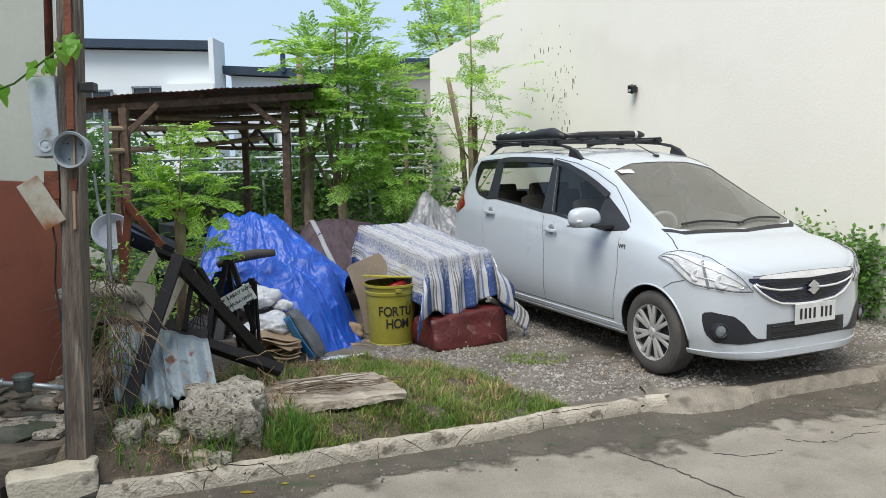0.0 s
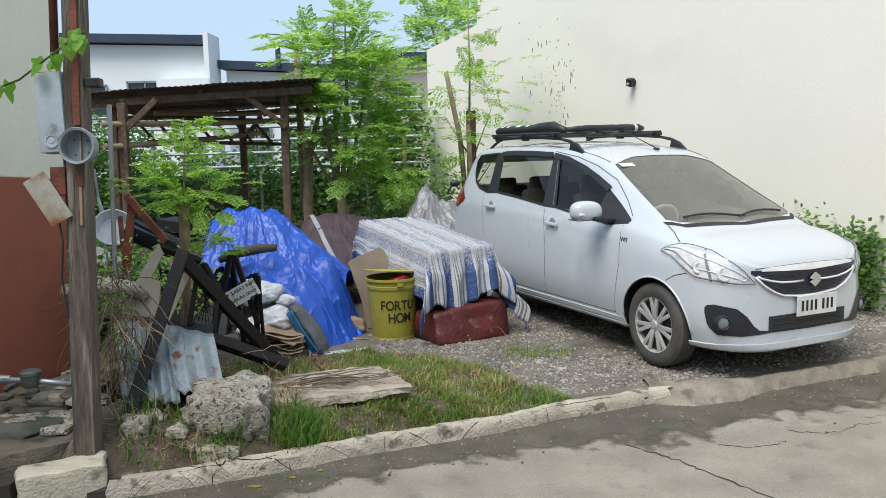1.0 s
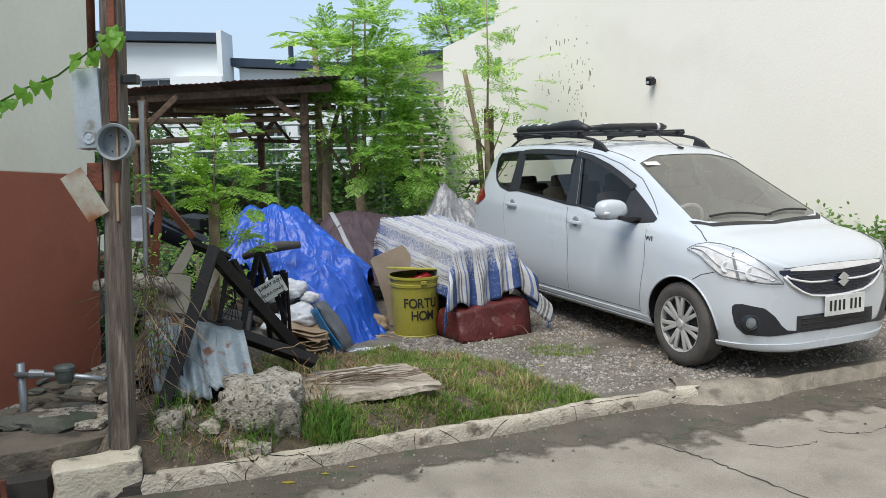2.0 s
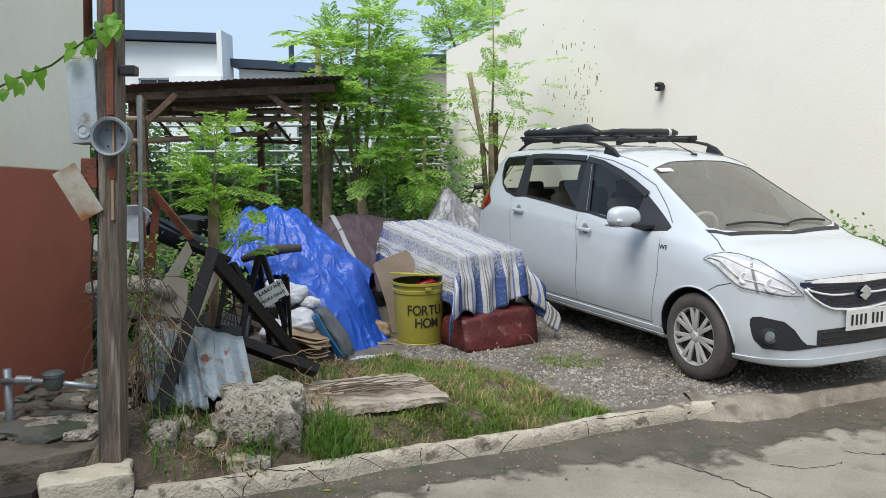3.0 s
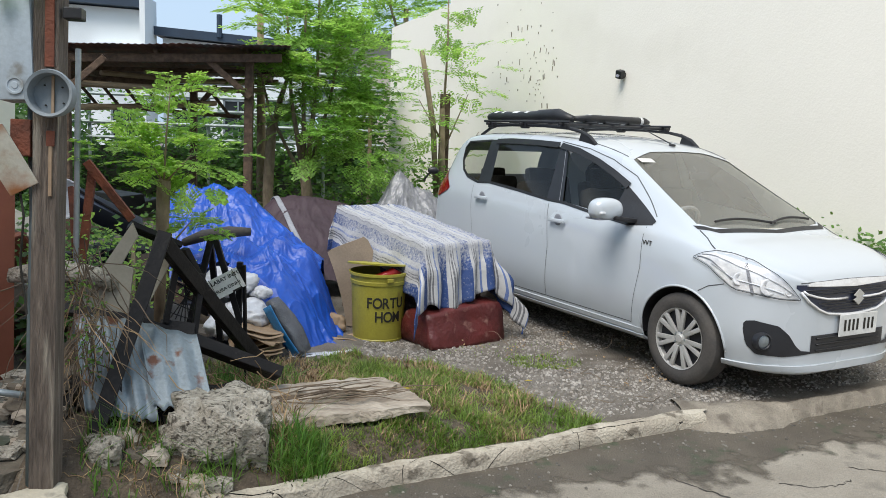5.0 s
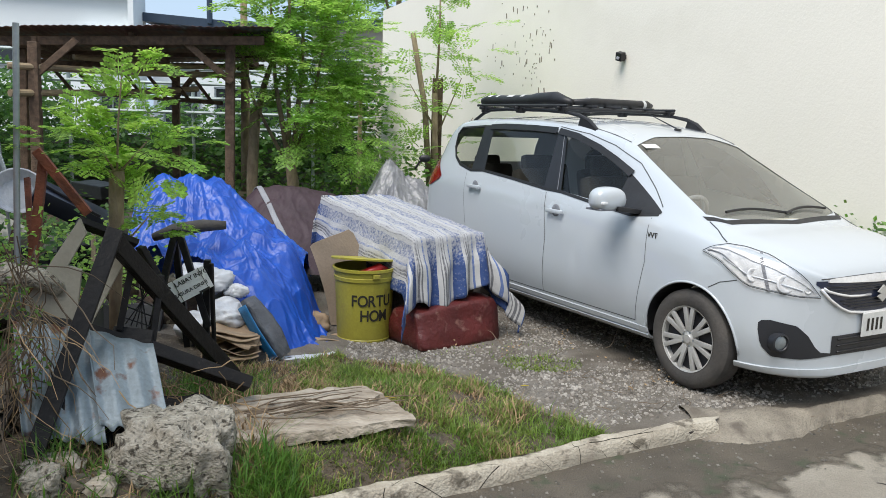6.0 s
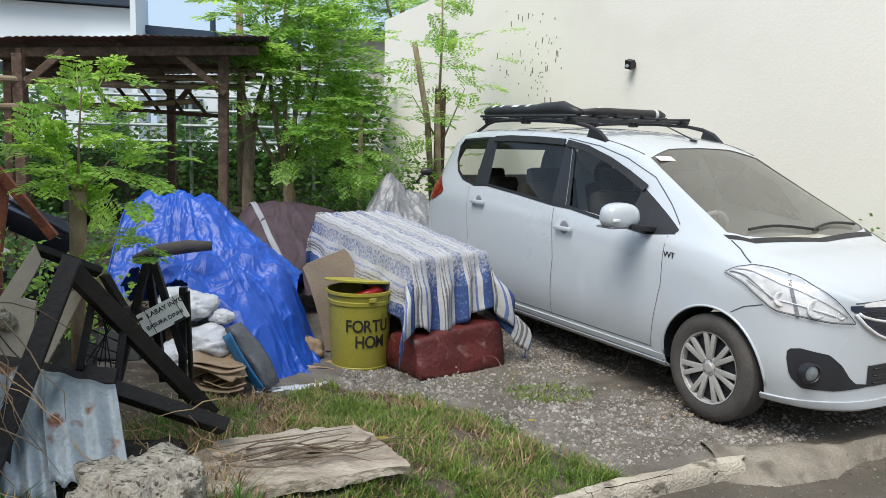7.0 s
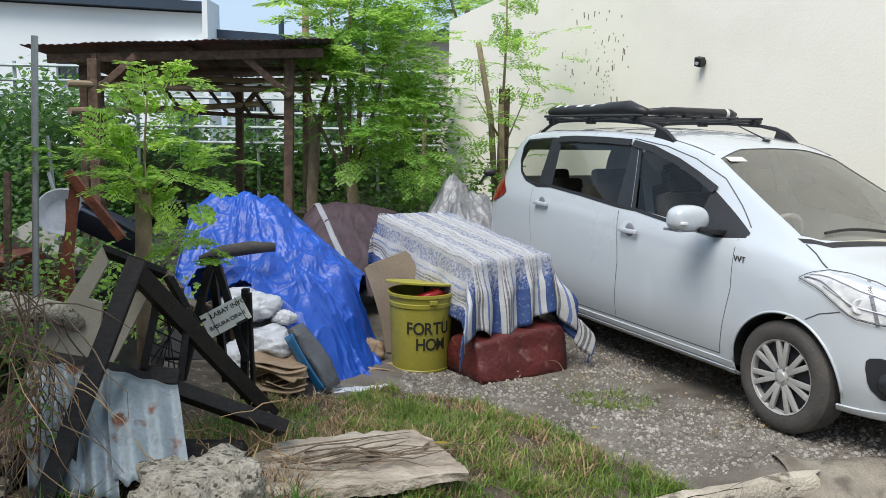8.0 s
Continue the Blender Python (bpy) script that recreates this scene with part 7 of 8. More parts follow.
thing("basin", bm, BAG_WHITE, "white plastic basin lying in the scrap", "basin", smooth=True)
bm = bmesh.new()
box(bm, (-2.5, 7.0, 0.97), (0.5, 0.3, 0.13), Matrix.Rotation(radians(30), 3, "Y") @ Matrix.Rotation(0.3, 3, "Z"), 0.02)
case = thing("black_case", bm, surface("dark_navy_plastic", (0.012, 0.014, 0.028), None, 5, 0.35, bump=0.05), "long dark plastic case tipped on the scrap", "case", smooth=True)
bm = bmesh.new()
box(bm, (-2.47, 6.9, 1.04), (0.46, 0.02, 0.02), Matrix.Rotation(radians(30), 3, "Y"), 0.004)
part("rib", bm, BLACK_PLASTIC, case)
heap_mats = (OLD_TIMBER, BLACK_PLASTIC, BLOCK, RUST, BEIGE_BOARD, SOIL, BLACK_WOOD)
for k in range(46):
    bm = bmesh.new()
    x_, y_ = random.uniform(-4.3, -1.9), random.uniform(5.6, 9.5)
    if x_ > -2.6 and y_ > 7.5:
        y_ -= 2
    z_ = max(0.12, 0.1 + 0.5 * random.random() * (1 - step(-2.4, -1.7, x_)))
    box(bm, (x_, y_, z_), (random.uniform(.15, .6), random.uniform(.12, .4), random.uniform(.06, .4)), Euler((random.uniform(-.5, .5), random.uniform(-.5, .5), random.uniform(0, 3))).to_matrix(), 0.012)
    thing("scrap_piece", bm, heap_mats[k % 7], "dark broken board or crate in the scrap heap", "scrap", "scrap heap")
for k in range(12):
    bm = bmesh.new()
    box(bm, (random.uniform(-4.2, -2.0), random.uniform(10.4, 12.5), random.uniform(0.15, 0.75)), (random.uniform(.4, 1.0), random.uniform(.3, .5), random.uniform(.08, .4)), Euler((random.uniform(-.15, .15), random.uniform(-.15, .15), random.uniform(0, 3))).to_matrix(), 0.015)
    thing("stored_board", bm, (BLOCK, OLD_TIMBER, CARD, BLACK_PLASTIC)[k % 4], "old boards and crates stored under the shed", "crate", "stored crates")
bm = bmesh.new()
grid(bm, lambda u, v: Vector((-2.35 + 0.55 * u, 4.55 + 0.8 * v, 0.3 + 0.22 * math.sin(u * math.pi) * math.sin(v * math.pi * 0.8 + 0.3) + 0.05 * noise.noise(Vector((u * 5, v * 5, 2))))), 20, 20)
thing("earth_bank", bm, SOIL, "dark earth and litter heaped behind the post", "earth bank", smooth="all")
bm = bmesh.new()
tube(bm, [(-2.3, 4.8, 0.9), (-2.1, 4.82, 0.93), (-1.92, 4.86, 0.9), (-1.85, 4.9, 0.84)], [0.04, 0.055, 0.05, 0.04], 10)
thing("rolled_sheet", rough_up(bm, 0.02, 0.08), ROCK, "grey weathered roll lying on the heap", "roll", smooth="all")
# the dark cavity below the gate's planks, its shade put into near-black lumps
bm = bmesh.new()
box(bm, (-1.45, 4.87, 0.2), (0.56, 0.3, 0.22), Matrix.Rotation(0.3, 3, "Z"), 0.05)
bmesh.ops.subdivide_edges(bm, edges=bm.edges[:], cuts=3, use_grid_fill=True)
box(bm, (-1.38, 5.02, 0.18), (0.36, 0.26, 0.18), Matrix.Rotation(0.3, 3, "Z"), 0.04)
thing("dark_litter", rough_up(bm, 0.05, 0.12), NEAR_BLACK, "near-black lumps standing in for the shaded hollow under the gate", "litter")

# ---- back fence and houses ----
fence = root("pipe_fence", -3, 14.7, 0.0, "pipe rail fence in front of the block wall", "fence")
for k, z in enumerate((1.4, 1.66, 1.9, 2.14, 2.38, 2.62)):
    part("rail", tube(bmesh.new(), [(-12, 14.7, 1.706 + (z - 0.02 - 1.706) * 0.938), (-0.3, 14.7, 1.706 + (z - 1.706) * 0.938)], 0.026, 8), FENCE_PIPE, fence)
for x_ in (-11, -9, -7, -5.1, -3.2, -1.3):
    part("fence_post", tube(bmesh.new(), [(x_, 14.76, 0.0), (x_, 14.76, 2.62)], 0.03, 8), FENCE_PIPE, fence)


def house(name, x0, x1, y, z_eave_l, z_eave_r, wallmat, label, windows, depth=8.0):
    h = root(name, (x0 + x1) / 2, y, 0, label, "house")
    bm = bmesh.new()
    ev = 0.05
    prism(bm, [(x0, 0), (x1, 0), (x1, z_eave_r - ev), (x0, z_eave_l - ev)], 0, depth, Matrix.Translation((0, y, 0)) @ Matrix(((1, 0, 0), (0, 0, 1), (0, 1, 0))).to_4x4())
    w = part("wall", bm, wallmat, h)
    bm = bmesh.new()
    prism(bm, [(x0 - 0.2, z_eave_l), (x1, z_eave_r), (x1, z_eave_r + 0.3), (x0 - 0.2, z_eave_l + 0.3)], -0.45, depth, Matrix.Translation((0, y, 0)) @ Matrix(((1, 0, 0), (0, 0, 1), (0, 1, 0))).to_4x4())
    part("roof", bm, NAVY, h, "navy blue roof edge")
    for a, b, c, d in windows:
        bm = bmesh.new()
        box(bm, ((a + b) / 2, y - 0.03, (c + d) / 2), (b - a, 0.1, d - c))
        win = part("window", bm, DARK_GLASS, h, "dark sliding window")
        for cx, cz, sx, sz in (((a + b) / 2, d, b - a + .1, .07), ((a + b) / 2, c, b - a + .1, .07), (a, (c + d) / 2, .07, d - c), (b, (c + d) / 2, .07, d - c), ((a + b) / 2, (c + d) / 2, .05, d - c)):
            bm = bmesh.new()
            box(bm, (cx, y - 0.1, cz), (sx, 0.06, sz))
            part("window_frame", bm, GALV, win)
    return h


hs1 = house("white_house", -22, -8.4, 31, 6.1, 5.6, HOUSE_WHITE, "white plastered house with a navy roof edge", [(-11.4, -10.1, 3.2, 4.3), (-13.6, -12.2, 3.1, 4.2), (-9.5, -8.7, 1.0, 2.2)], 1.5)
bm = bmesh.new()
box(bm, (-8.3, 31.2, 3.0), (0.18, 1.6, 5.95))
part("fin_wall", bm, HOUSE_WHITE, hs1)
bm = bmesh.new()
box(bm, (-9.2, 30.7, 4.1), (1.9, 0.7, 0.5))
part("canopy", bm, HOUSE_WHITE, hs1)
hs2 = house("terrace_house", -8.0, -3.0, 32, 4.8, 4.5, HOUSE_WHITE, "white terrace house with a navy roof edge", [(-7.6, -6.4, 1.3, 2.6), (-5.8, -4.8, 1.4, 2.6), (-4.4, -3.4, 1.4, 2.6)])
hs3 = house("tan_house", -2.6, 5.0, 36, 5.4, 5.3, HOUSE_TAN, "tan rendered house behind the trees", [(-2.2, -1.0, 3.4, 4.4)])
bm = bmesh.new()
tube(bm, [(-5.9, 31.5, 4.8), (-5.9, 31.5, 5.6)], 0.1, 8)
part("vent_pipe", bm, NAVY, hs2)

# ---- plants ----


def soup(name, verts, faces, material, parent=None, label="", category="", group="", kind="stuff"):
    me = bpy.data.meshes.new(name)
    me.from_pydata(verts, [], faces)
    me.materials.append(material)
    ob = new(name, me)
    if parent:
        ob.parent = parent
        ob.matrix_parent_inverse = parent.matrix_basis.inverted()
        ob["kind"] = "stuff"
    else:
        tagged(ob, label, category, group, kind)
    return ob


def diamond(vs, fs, p, d, w, n):
    """One leaflet at p along d, w wide, facing n."""
    s = d.cross(n)
    if s.length < 1e-6:
        return
    s = s.normalized() * w
    i = len(vs)
    vs += [p, p + d * 0.5 + s, p + d, p + d * 0.5 - s]
    fs.append((i, i + 1, i + 2, i + 3))


def frond(vs, fs, base, d, length, size, rng, nodes=6, pairs=4, droop=0.5):
    """A feathery compound leaf: a bowing stalk, side stalks, pairs of small oval leaflets."""
    d = d.normalized()
    side = d.cross(Vector((0, 0, 1)))
    side = side.normalized() if side.length > 0.1 else Vector((1, 0, 0))
    p, h = base.copy(), d.copy()
    for k in range(nodes):
        h = (h + Vector((0, 0, -droop / nodes))).normalized()
        q = p + h * (length / nodes)
        up = side.cross(h).normalized()
        if k > 0:
            for sg in (1, -1):
                pd = (side * sg + h * 0.6 + up * rng.uniform(-.15, .2)).normalized()
                pl = length * (0.42 - 0.045 * abs(k - 2)) * rng.uniform(.75, 1.1)
                for j in range(pairs):
                    c = p + pd * pl * (j + 1) / pairs + Vector((0, 0, -0.12 * pl * ((j + 1) / pairs) ** 2))
                    ps = pd.cross(up)
                    for s2 in (1, -1):
                        diamond(vs, fs, c, (ps * s2 + pd * 0.5).normalized() * size * rng.uniform(.8, 1.2), size * 0.36, (up + Vector((rng.uniform(-.4, .4), rng.uniform(-.4, .4), 0))).normalized())
                diamond(vs, fs, p + pd * pl, pd * size, size * 0.36, up)
        i = len(vs)                                   # thin stalk
        t = side * 0.0025
        vs += [p - t, p + t, q + t, q - t]
        fs.append((i, i + 1, i + 2, i + 3))
        p = q


def moringa(name, label, trunks, limbs, spots, material, length, size, seed, nodes=6, pairs=4):
    """trunks and limbs: (points, r0, r1); spots: (centre, spread, count) of the feathery leaves."""
    rng = random.Random(seed)
    b = trunks[0][0][0]
    t = root(name, b[0], b[1], b[2], label, "tree")
    for nm, runs in (("trunk", trunks), ("limb", limbs)):
        for pts, r0, r1 in runs:
            n = len(pts)
            part(nm, rough_up(tube(bmesh.new(), pts, [r0 + (r1 - r0) * k / (n - 1) for k in range(n)], 9), r0 * 0.15, 0.1), BARK, t, smooth="all")
    vs, fs = [], []
    for c, sp, cnt in spots:
        c = Vector(c)
        for _ in range(cnt):
            o = Vector((rng.gauss(0, 1), rng.gauss(0, 1), rng.gauss(0, 1)))
            base = c + Vector((o.x * sp[0], o.y * sp[1], o.z * sp[2])) * 0.6
            d = Vector((o.x, o.y, 0.5 * o.z + rng.uniform(0.1, 0.8)))
            frond(vs, fs, base, d, length * rng.uniform(.7, 1.2), size, rng, nodes, pairs)
    soup("crown", vs, fs, material, t)
    return t


moringa("young_moringa", "young cut-back moringa tree sprouting feathery leaves",
        [([(-1.72, 5.25, 0.2), (-1.69, 5.2, 0.8), (-1.65, 5.14, 1.36)], 0.027, 0.036)],
        [([(-1.65, 5.14, 1.34), (-1.63, 5.12, 1.6), (-1.6, 5.1, 1.85)], 0.006, 0.003), ([(-1.65, 5.14, 1.34), (-1.76, 5.1, 1.55)], 0.006, 0.003), ([(-1.65, 5.14, 1.34), (-1.5, 5.1, 1.5)], 0.006, 0.003), ([(-1.68, 5.18, 0.95), (-1.52, 5.22, 1.15)], 0.006, 0.003)],
        [((-1.66, 5.1, 1.48), (0.2, 0.16, 0.1), 26), ((-1.62, 5.1, 1.66), (0.16, 0.14, 0.12), 14), ((-1.58, 5.1, 1.86), (0.1, 0.1, 0.1), 8), ((-1.82, 5.1, 1.48), (0.11, 0.12, 0.07), 8), ((-1.46, 5.1, 1.48), (0.14, 0.1, 0.08), 12), ((-1.52, 5.3, 1.16), (0.14, 0.12, 0.06), 9), ((-1.6, 5.3, 1.06), (0.12, 0.1, 0.06), 8)],
        LEAF_NEAR, 0.17, 0.024, 3, 6, 4)
moringa("moringa_tree", "tall bushy moringa tree with several thin trunks",
        [([(-1.3, 10.8, 0), (-1.3, 10.8, 0.9), (-1.36, 10.8, 1.3)], 0.085, 0.055)],
        [([(-1.36, 10.8, 1.2), (-1.5, 10.8, 2.0), (-1.56, 10.8, 3.0)], 0.035, 0.012), ([(-1.3, 10.8, 1.2), (-1.2, 10.8, 2.2), (-1.18, 10.8, 3.5)], 0.035, 0.01), ([(-1.3, 10.85, 1.1), (-1.05, 10.9, 2.0), (-0.9, 10.9, 2.8)], 0.03, 0.01), ([(-1.34, 10.8, 1.2), (-1.36, 10.75, 2.4), (-1.32, 10.7, 3.3)], 0.03, 0.01), ([(-1.33, 10.85, 1.0), (-1.75, 10.9, 1.8), (-1.9, 10.9, 2.4)], 0.025, 0.01)],
        [((-1.25, 10.8, 2.6), (0.5, 0.4, 0.4), 95), ((-1.1, 10.8, 3.3), (0.26, 0.3, 0.34), 60), ((-1.6, 10.8, 2.95), (0.3, 0.3, 0.2), 36), ((-0.8, 10.85, 2.45), (0.3, 0.3, 0.35), 70), ((-1.15, 10.7, 1.9), (0.45, 0.3, 0.4), 64), ((-0.72, 10.8, 1.6), (0.32, 0.3, 0.35), 56), ((-1.6, 10.7, 2.2), (0.3, 0.3, 0.3), 26), ((-0.6, 10.9, 2.0), (0.22, 0.25, 0.35), 34)],
        LEAF, 0.36, 0.042, 5, 6, 4)
moringa("slender_moringa", "slender sparse moringa tree against the cream wall",
        [([(0.45, 11.9, 0), (0.44, 11.9, 1.2), (0.42, 11.9, 2.0)], 0.05, 0.035), ([(0.42, 11.95, 0.3), (0.3, 11.95, 1.8), (0.12, 11.95, 2.75)], 0.04, 0.035)],
        [([(0.43, 11.9, 1.8), (0.46, 11.9, 2.8), (0.44, 11.9, 4.0)], 0.02, 0.006), ([(0.44, 11.9, 1.4), (0.75, 11.8, 2.2)], 0.014, 0.005), ([(0.4, 11.9, 1.6), (0.1, 11.9, 2.1)], 0.014, 0.005), ([(0.44, 11.9, 1.0), (0.9, 11.7, 1.7)], 0.01, 0.004)],
        [((0.45, 11.9, 3.4), (0.2, 0.2, 0.45), 26), ((0.5, 11.9, 2.5), (0.35, 0.25, 0.35), 28), ((0.1, 11.9, 1.9), (0.2, 0.2, 0.25), 12), ((0.75, 11.8, 1.9), (0.2, 0.2, 0.25), 9), ((0.4, 11.9, 1.3), (0.35, 0.2, 0.2), 14), ((0.0, 11.9, 1.2), (0.2, 0.2, 0.2), 9)],
        LEAF, 0.4, 0.042, 8, 6, 3)
thing("bamboo_trellis", thicken(grid(bmesh.new(), lambda u, v: Vector((0.4 + 0.14 * u, 12.1, 0.2 + 2.0 * v)), 6, 8), 0.02), OLD_TIMBER, "dark board standing beside the slender tree", "board")


def scatter(name, material, label, category, boxes_, leaf, seed, group="", parent=None, sticks=0):
    """Broad leaves in clumps: boxes_ are (centre, half size, clumps); each clump is a spray of leaves on its own."""
    rng = random.Random(seed)
    vs, fs = [], []
    for c, hsz, cnt in boxes_:
        for _ in range(cnt):
            k = Vector((c[0] + rng.uniform(-1, 1) * hsz[0], c[1] + rng.uniform(-1, 1) * hsz[1], c[2] + rng.uniform(-1, 1) * hsz[2] * (1 - 0.35 * rng.random())))
            for _ in range(9):
                p = k + Vector((rng.gauss(0, 1), rng.gauss(0, 1), rng.gauss(0, 1))) * leaf * 1.3
                d = Vector((rng.gauss(0, 1), rng.gauss(0, 1) - 0.4, rng.gauss(0, 0.6) - 0.1)).normalized() * leaf * rng.uniform(.6, 1.3)
                diamond(vs, fs, p, d, leaf * 0.33, Vector((rng.gauss(0, .5), rng.gauss(0, .5) - 0.5, 1)).normalized())
    return soup(name, vs, fs, material, parent, label, category, group, "stuff")


scatter("hedge", LEAF_DARK, "dense dark green creeper hedge along the boundary wall", "hedge",
        [((-7.5, 14.6, 1.2), (2.2, 0.7, 1.2), 600), ((-6.2, 13.2, 1.15), (1.3, 0.8, 1.15), 620), ((-4, 15.2, 1.25), (1.8, 0.35, 0.4), 150), ((-2.2, 14.9, 1.2), (1.2, 0.4, 0.7), 170), ((-0.8, 15.2, 1.6), (0.6, 0.35, 1.0), 170), ((-5.0, 15.3, 0.8), (1.5, 0.2, 0.7), 90)], 0.12, 11)
scatter("creeper", LEAF_WEED, "lighter green creeper spilling over the fence", "creeper",
        [((-0.9, 15.4, 2.0), (0.5, 0.3, 0.7), 110), ((-3.5, 15.5, 1.5), (1.5, 0.2, 0.25), 70), ((-2.45, 15.5, 1.7), (0.18, 0.2, 0.6), 40), ((-6.5, 15.2, 2.0), (2.0, 0.3, 0.3), 60), ((-1.6, 14.8, 0.9), (1.0, 0.4, 0.6), 80)], 0.1, 12)
scatter("weeds", LEAF_WEED, "leafy weeds growing behind the motorcycles", "weeds",
        [((-1.5, 11.6, 0.5), (0.9, 0.6, 0.5), 150), ((-0.5, 11.5, 0.55), (0.5, 0.6, 0.55), 120), ((0.25, 11.4, 0.6), (0.4, 0.5, 0.6), 90), ((-0.2, 13.0, 0.7), (0.5, 0.8, 0.7), 90), ((-2.8, 12.6, 0.4), (1.2, 0.8, 0.35), 60)], 0.075, 13)
scatter("weeds", LEAF_NEAR, "bright weeds pushing through the scrap heap", "weeds",
        [((-2.15, 5.6, 0.8), (0.25, 0.3, 0.3), 34), ((-1.95, 5.7, 0.85), (0.3, 0.3, 0.28), 36), ((-2.5, 6.2, 0.7), (0.4, 0.4, 0.3), 36), ((-1.9, 6.0, 0.72), (0.25, 0.3, 0.18), 18)], 0.036, 14)
scatter("weeds", LEAF_DARK, "dark low weeds among the scrap", "weeds",
        [((-3.2, 8.0, 0.5), (1.0, 1.2, 0.4), 120), ((-3.6, 9.6, 0.4), (1.2, 0.8, 0.35), 60), ((-2.4, 5.5, 0.5), (0.3, 0.4, 0.25), 30), ((-4.6, 10.5, 0.8), (0.8, 0.8, 0.8), 120)], 0.07, 15)
# inner leaves take the darker green so the shrubs look shaded within
scatter("shrub", LEAF_DARK, "inner leaves of the shrubs by the cream wall, coloured dark as shade", "shrub",
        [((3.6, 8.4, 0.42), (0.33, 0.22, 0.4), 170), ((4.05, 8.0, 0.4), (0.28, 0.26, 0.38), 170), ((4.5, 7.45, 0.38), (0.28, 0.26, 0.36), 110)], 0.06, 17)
scatter("shrub", LEAF_WEED, "leafy shrubs at the foot of the cream wall", "shrub",
        [((3.6, 8.35, 0.45), (0.35, 0.25, 0.45), 190), ((4.05, 7.95, 0.42), (0.3, 0.3, 0.42), 180), ((3.1, 8.9, 0.45), (0.25, 0.2, 0.45), 70), ((4.5, 7.4, 0.4), (0.3, 0.3, 0.4), 130), ((2.75, 9.6, 0.8), (0.08, 0.08, 0.5), 10)], 0.06, 16)
bm = bmesh.new()
for k in range(5):
    a = Vector((4.3 + 0.02 * k, 7.6, 0.0))
    tube(bm, [a, a + Vector((-0.05 - 0.03 * k, -0.05, 0.5)), a + Vector((-0.1 + 0.08 * k, -0.1, 0.85 - 0.04 * k))], [0.02, 0.025, 0.004], 6)
thing("broad_leaved_plant", bm, LEAF_WEED, "upright broad-leaved plant beside the shrubs", "plant", smooth="all")
papaya = root("papaya_tree", -2.05, 12.0, 0, "slim papaya tree showing lobed leaves above the shed", "tree")
part("trunk", tube(bmesh.new(), [(-2.0, 12.0, 0), (-2.0, 12.0, 1.6), (-2.02, 12, 3.2)], [0.07, 0.06, 0.04], 9), BARK, papaya, smooth="all")
for k in range(9):
    a = k * 0.7 + 0.3
    c = Vector((-2.02, 12.0, 3.15))
    e = c + Vector((0.42 * math.cos(a), 0.42 * math.sin(a), 0.12 * math.sin(k * 2.1) + 0.1))
    part("leaf_stalk", tube(bmesh.new(), [c, (c + e) / 2 + Vector((0, 0, 0.08)), e], 0.008, 5), LEAF_WEED, papaya)
    vs, fs = [], []
    for j in range(7):
        b2 = a + (j - 3) * 0.5
        diamond(vs, fs, e, Vector((math.cos(b2), math.sin(b2), -0.25)) * (0.3 - 0.03 * abs(j - 3)), 0.055, Vector((0.1, -0.4, 1)).normalized())
    bm = bmesh.new()
    for f in fs:
        bm.faces.new([bm.verts.new(vs[i]) for i in f])
    part("leaf", bm, LEAF, papaya)

# tall tree tops beyond the wall
moringa("distant_tree", "leafy tree top beyond the cream wall", [([(0.3, 21, 0), (0.3, 21, 4.6)], 0.12, 0.06)], [([(0.3, 21, 3.5), (-0.4, 21, 5.6)], 0.04, 0.02)],
        [((0.2, 21, 4.5), (0.6, 0.6, 0.5), 60), ((-0.4, 21, 5.6), (0.3, 0.3, 0.3), 16), ((0.9, 21.5, 5.0), (0.5, 0.5, 0.5), 40), ((-0.35, 21, 4.2), (0.4, 0.4, 0.4), 30)], LEAF, 0.6, 0.09, 21, 5, 3)


def blades(name, material, label, spots, seed, h, category="grass"):
    """Grass: spots are (test, x range, y range, count)."""
    rng = random.Random(seed)
    vs, fs = [], []
    for test, xr, yr, cnt in spots:
        done = 0
        for _ in range(cnt * 6):
            if done >= cnt:
                break
            x, y = rng.uniform(*xr), rng.uniform(*yr)
            if not test(x, y) or 0.9 * noise.noise(Vector((x * 2.6, y * 2.6, seed))) + 0.6 * noise.noise(Vector((x * 8, y * 8, seed))) + 0.38 < rng.random() * 0.8:
                continue
            done += 1
            z = land(x, y) - 0.01
            hh = h * rng.choice((0.5, 0.7, 0.8, 1.0, 1.5)) * rng.uniform(.6, 1.1) * (0.75 + 0.6 * noise.noise(Vector((x * 4, y * 4, 7))))
            a = rng.uniform(0, math.tau)
            lean = Vector((math.cos(a), math.sin(a), 0)) * hh * rng.uniform(.2, 1.3)
            s = Vector((-math.sin(a), math.cos(a), 0)) * rng.uniform(.002, .0045)
            p = Vector((x, y, z))
            m1 = p + lean * 0.3 + Vector((0, 0, hh * 0.6))
            m2 = p + lean + Vector((0, 0, hh * 0.95))
            i = len(vs)
            vs += [p - s, p + s, m1 + s * 0.8, m1 - s * 0.8, m2]
            fs += [(i, i + 1, i + 2, i + 3), (i + 3, i + 2, i + 4)]
    return soup(name, vs, fs, material, None, label, category)


FAR_EDGE = [(-1.6, 5.9), (-1.29, 6.2), (-0.65, 6.6), (-0.13, 6.35), (0.26, 6.0), (0.6, 5.5), (0.85, 5.27)]
HOLE_ZONE = lambda x, y: -1.62 < x < -1.14 and 4.5 < y < 5.16
SLAB_ZONE = lambda x, y: -1.12 < x < -0.3 and 4.68 + 0.25 * (x + 1.1) < y < 5.28


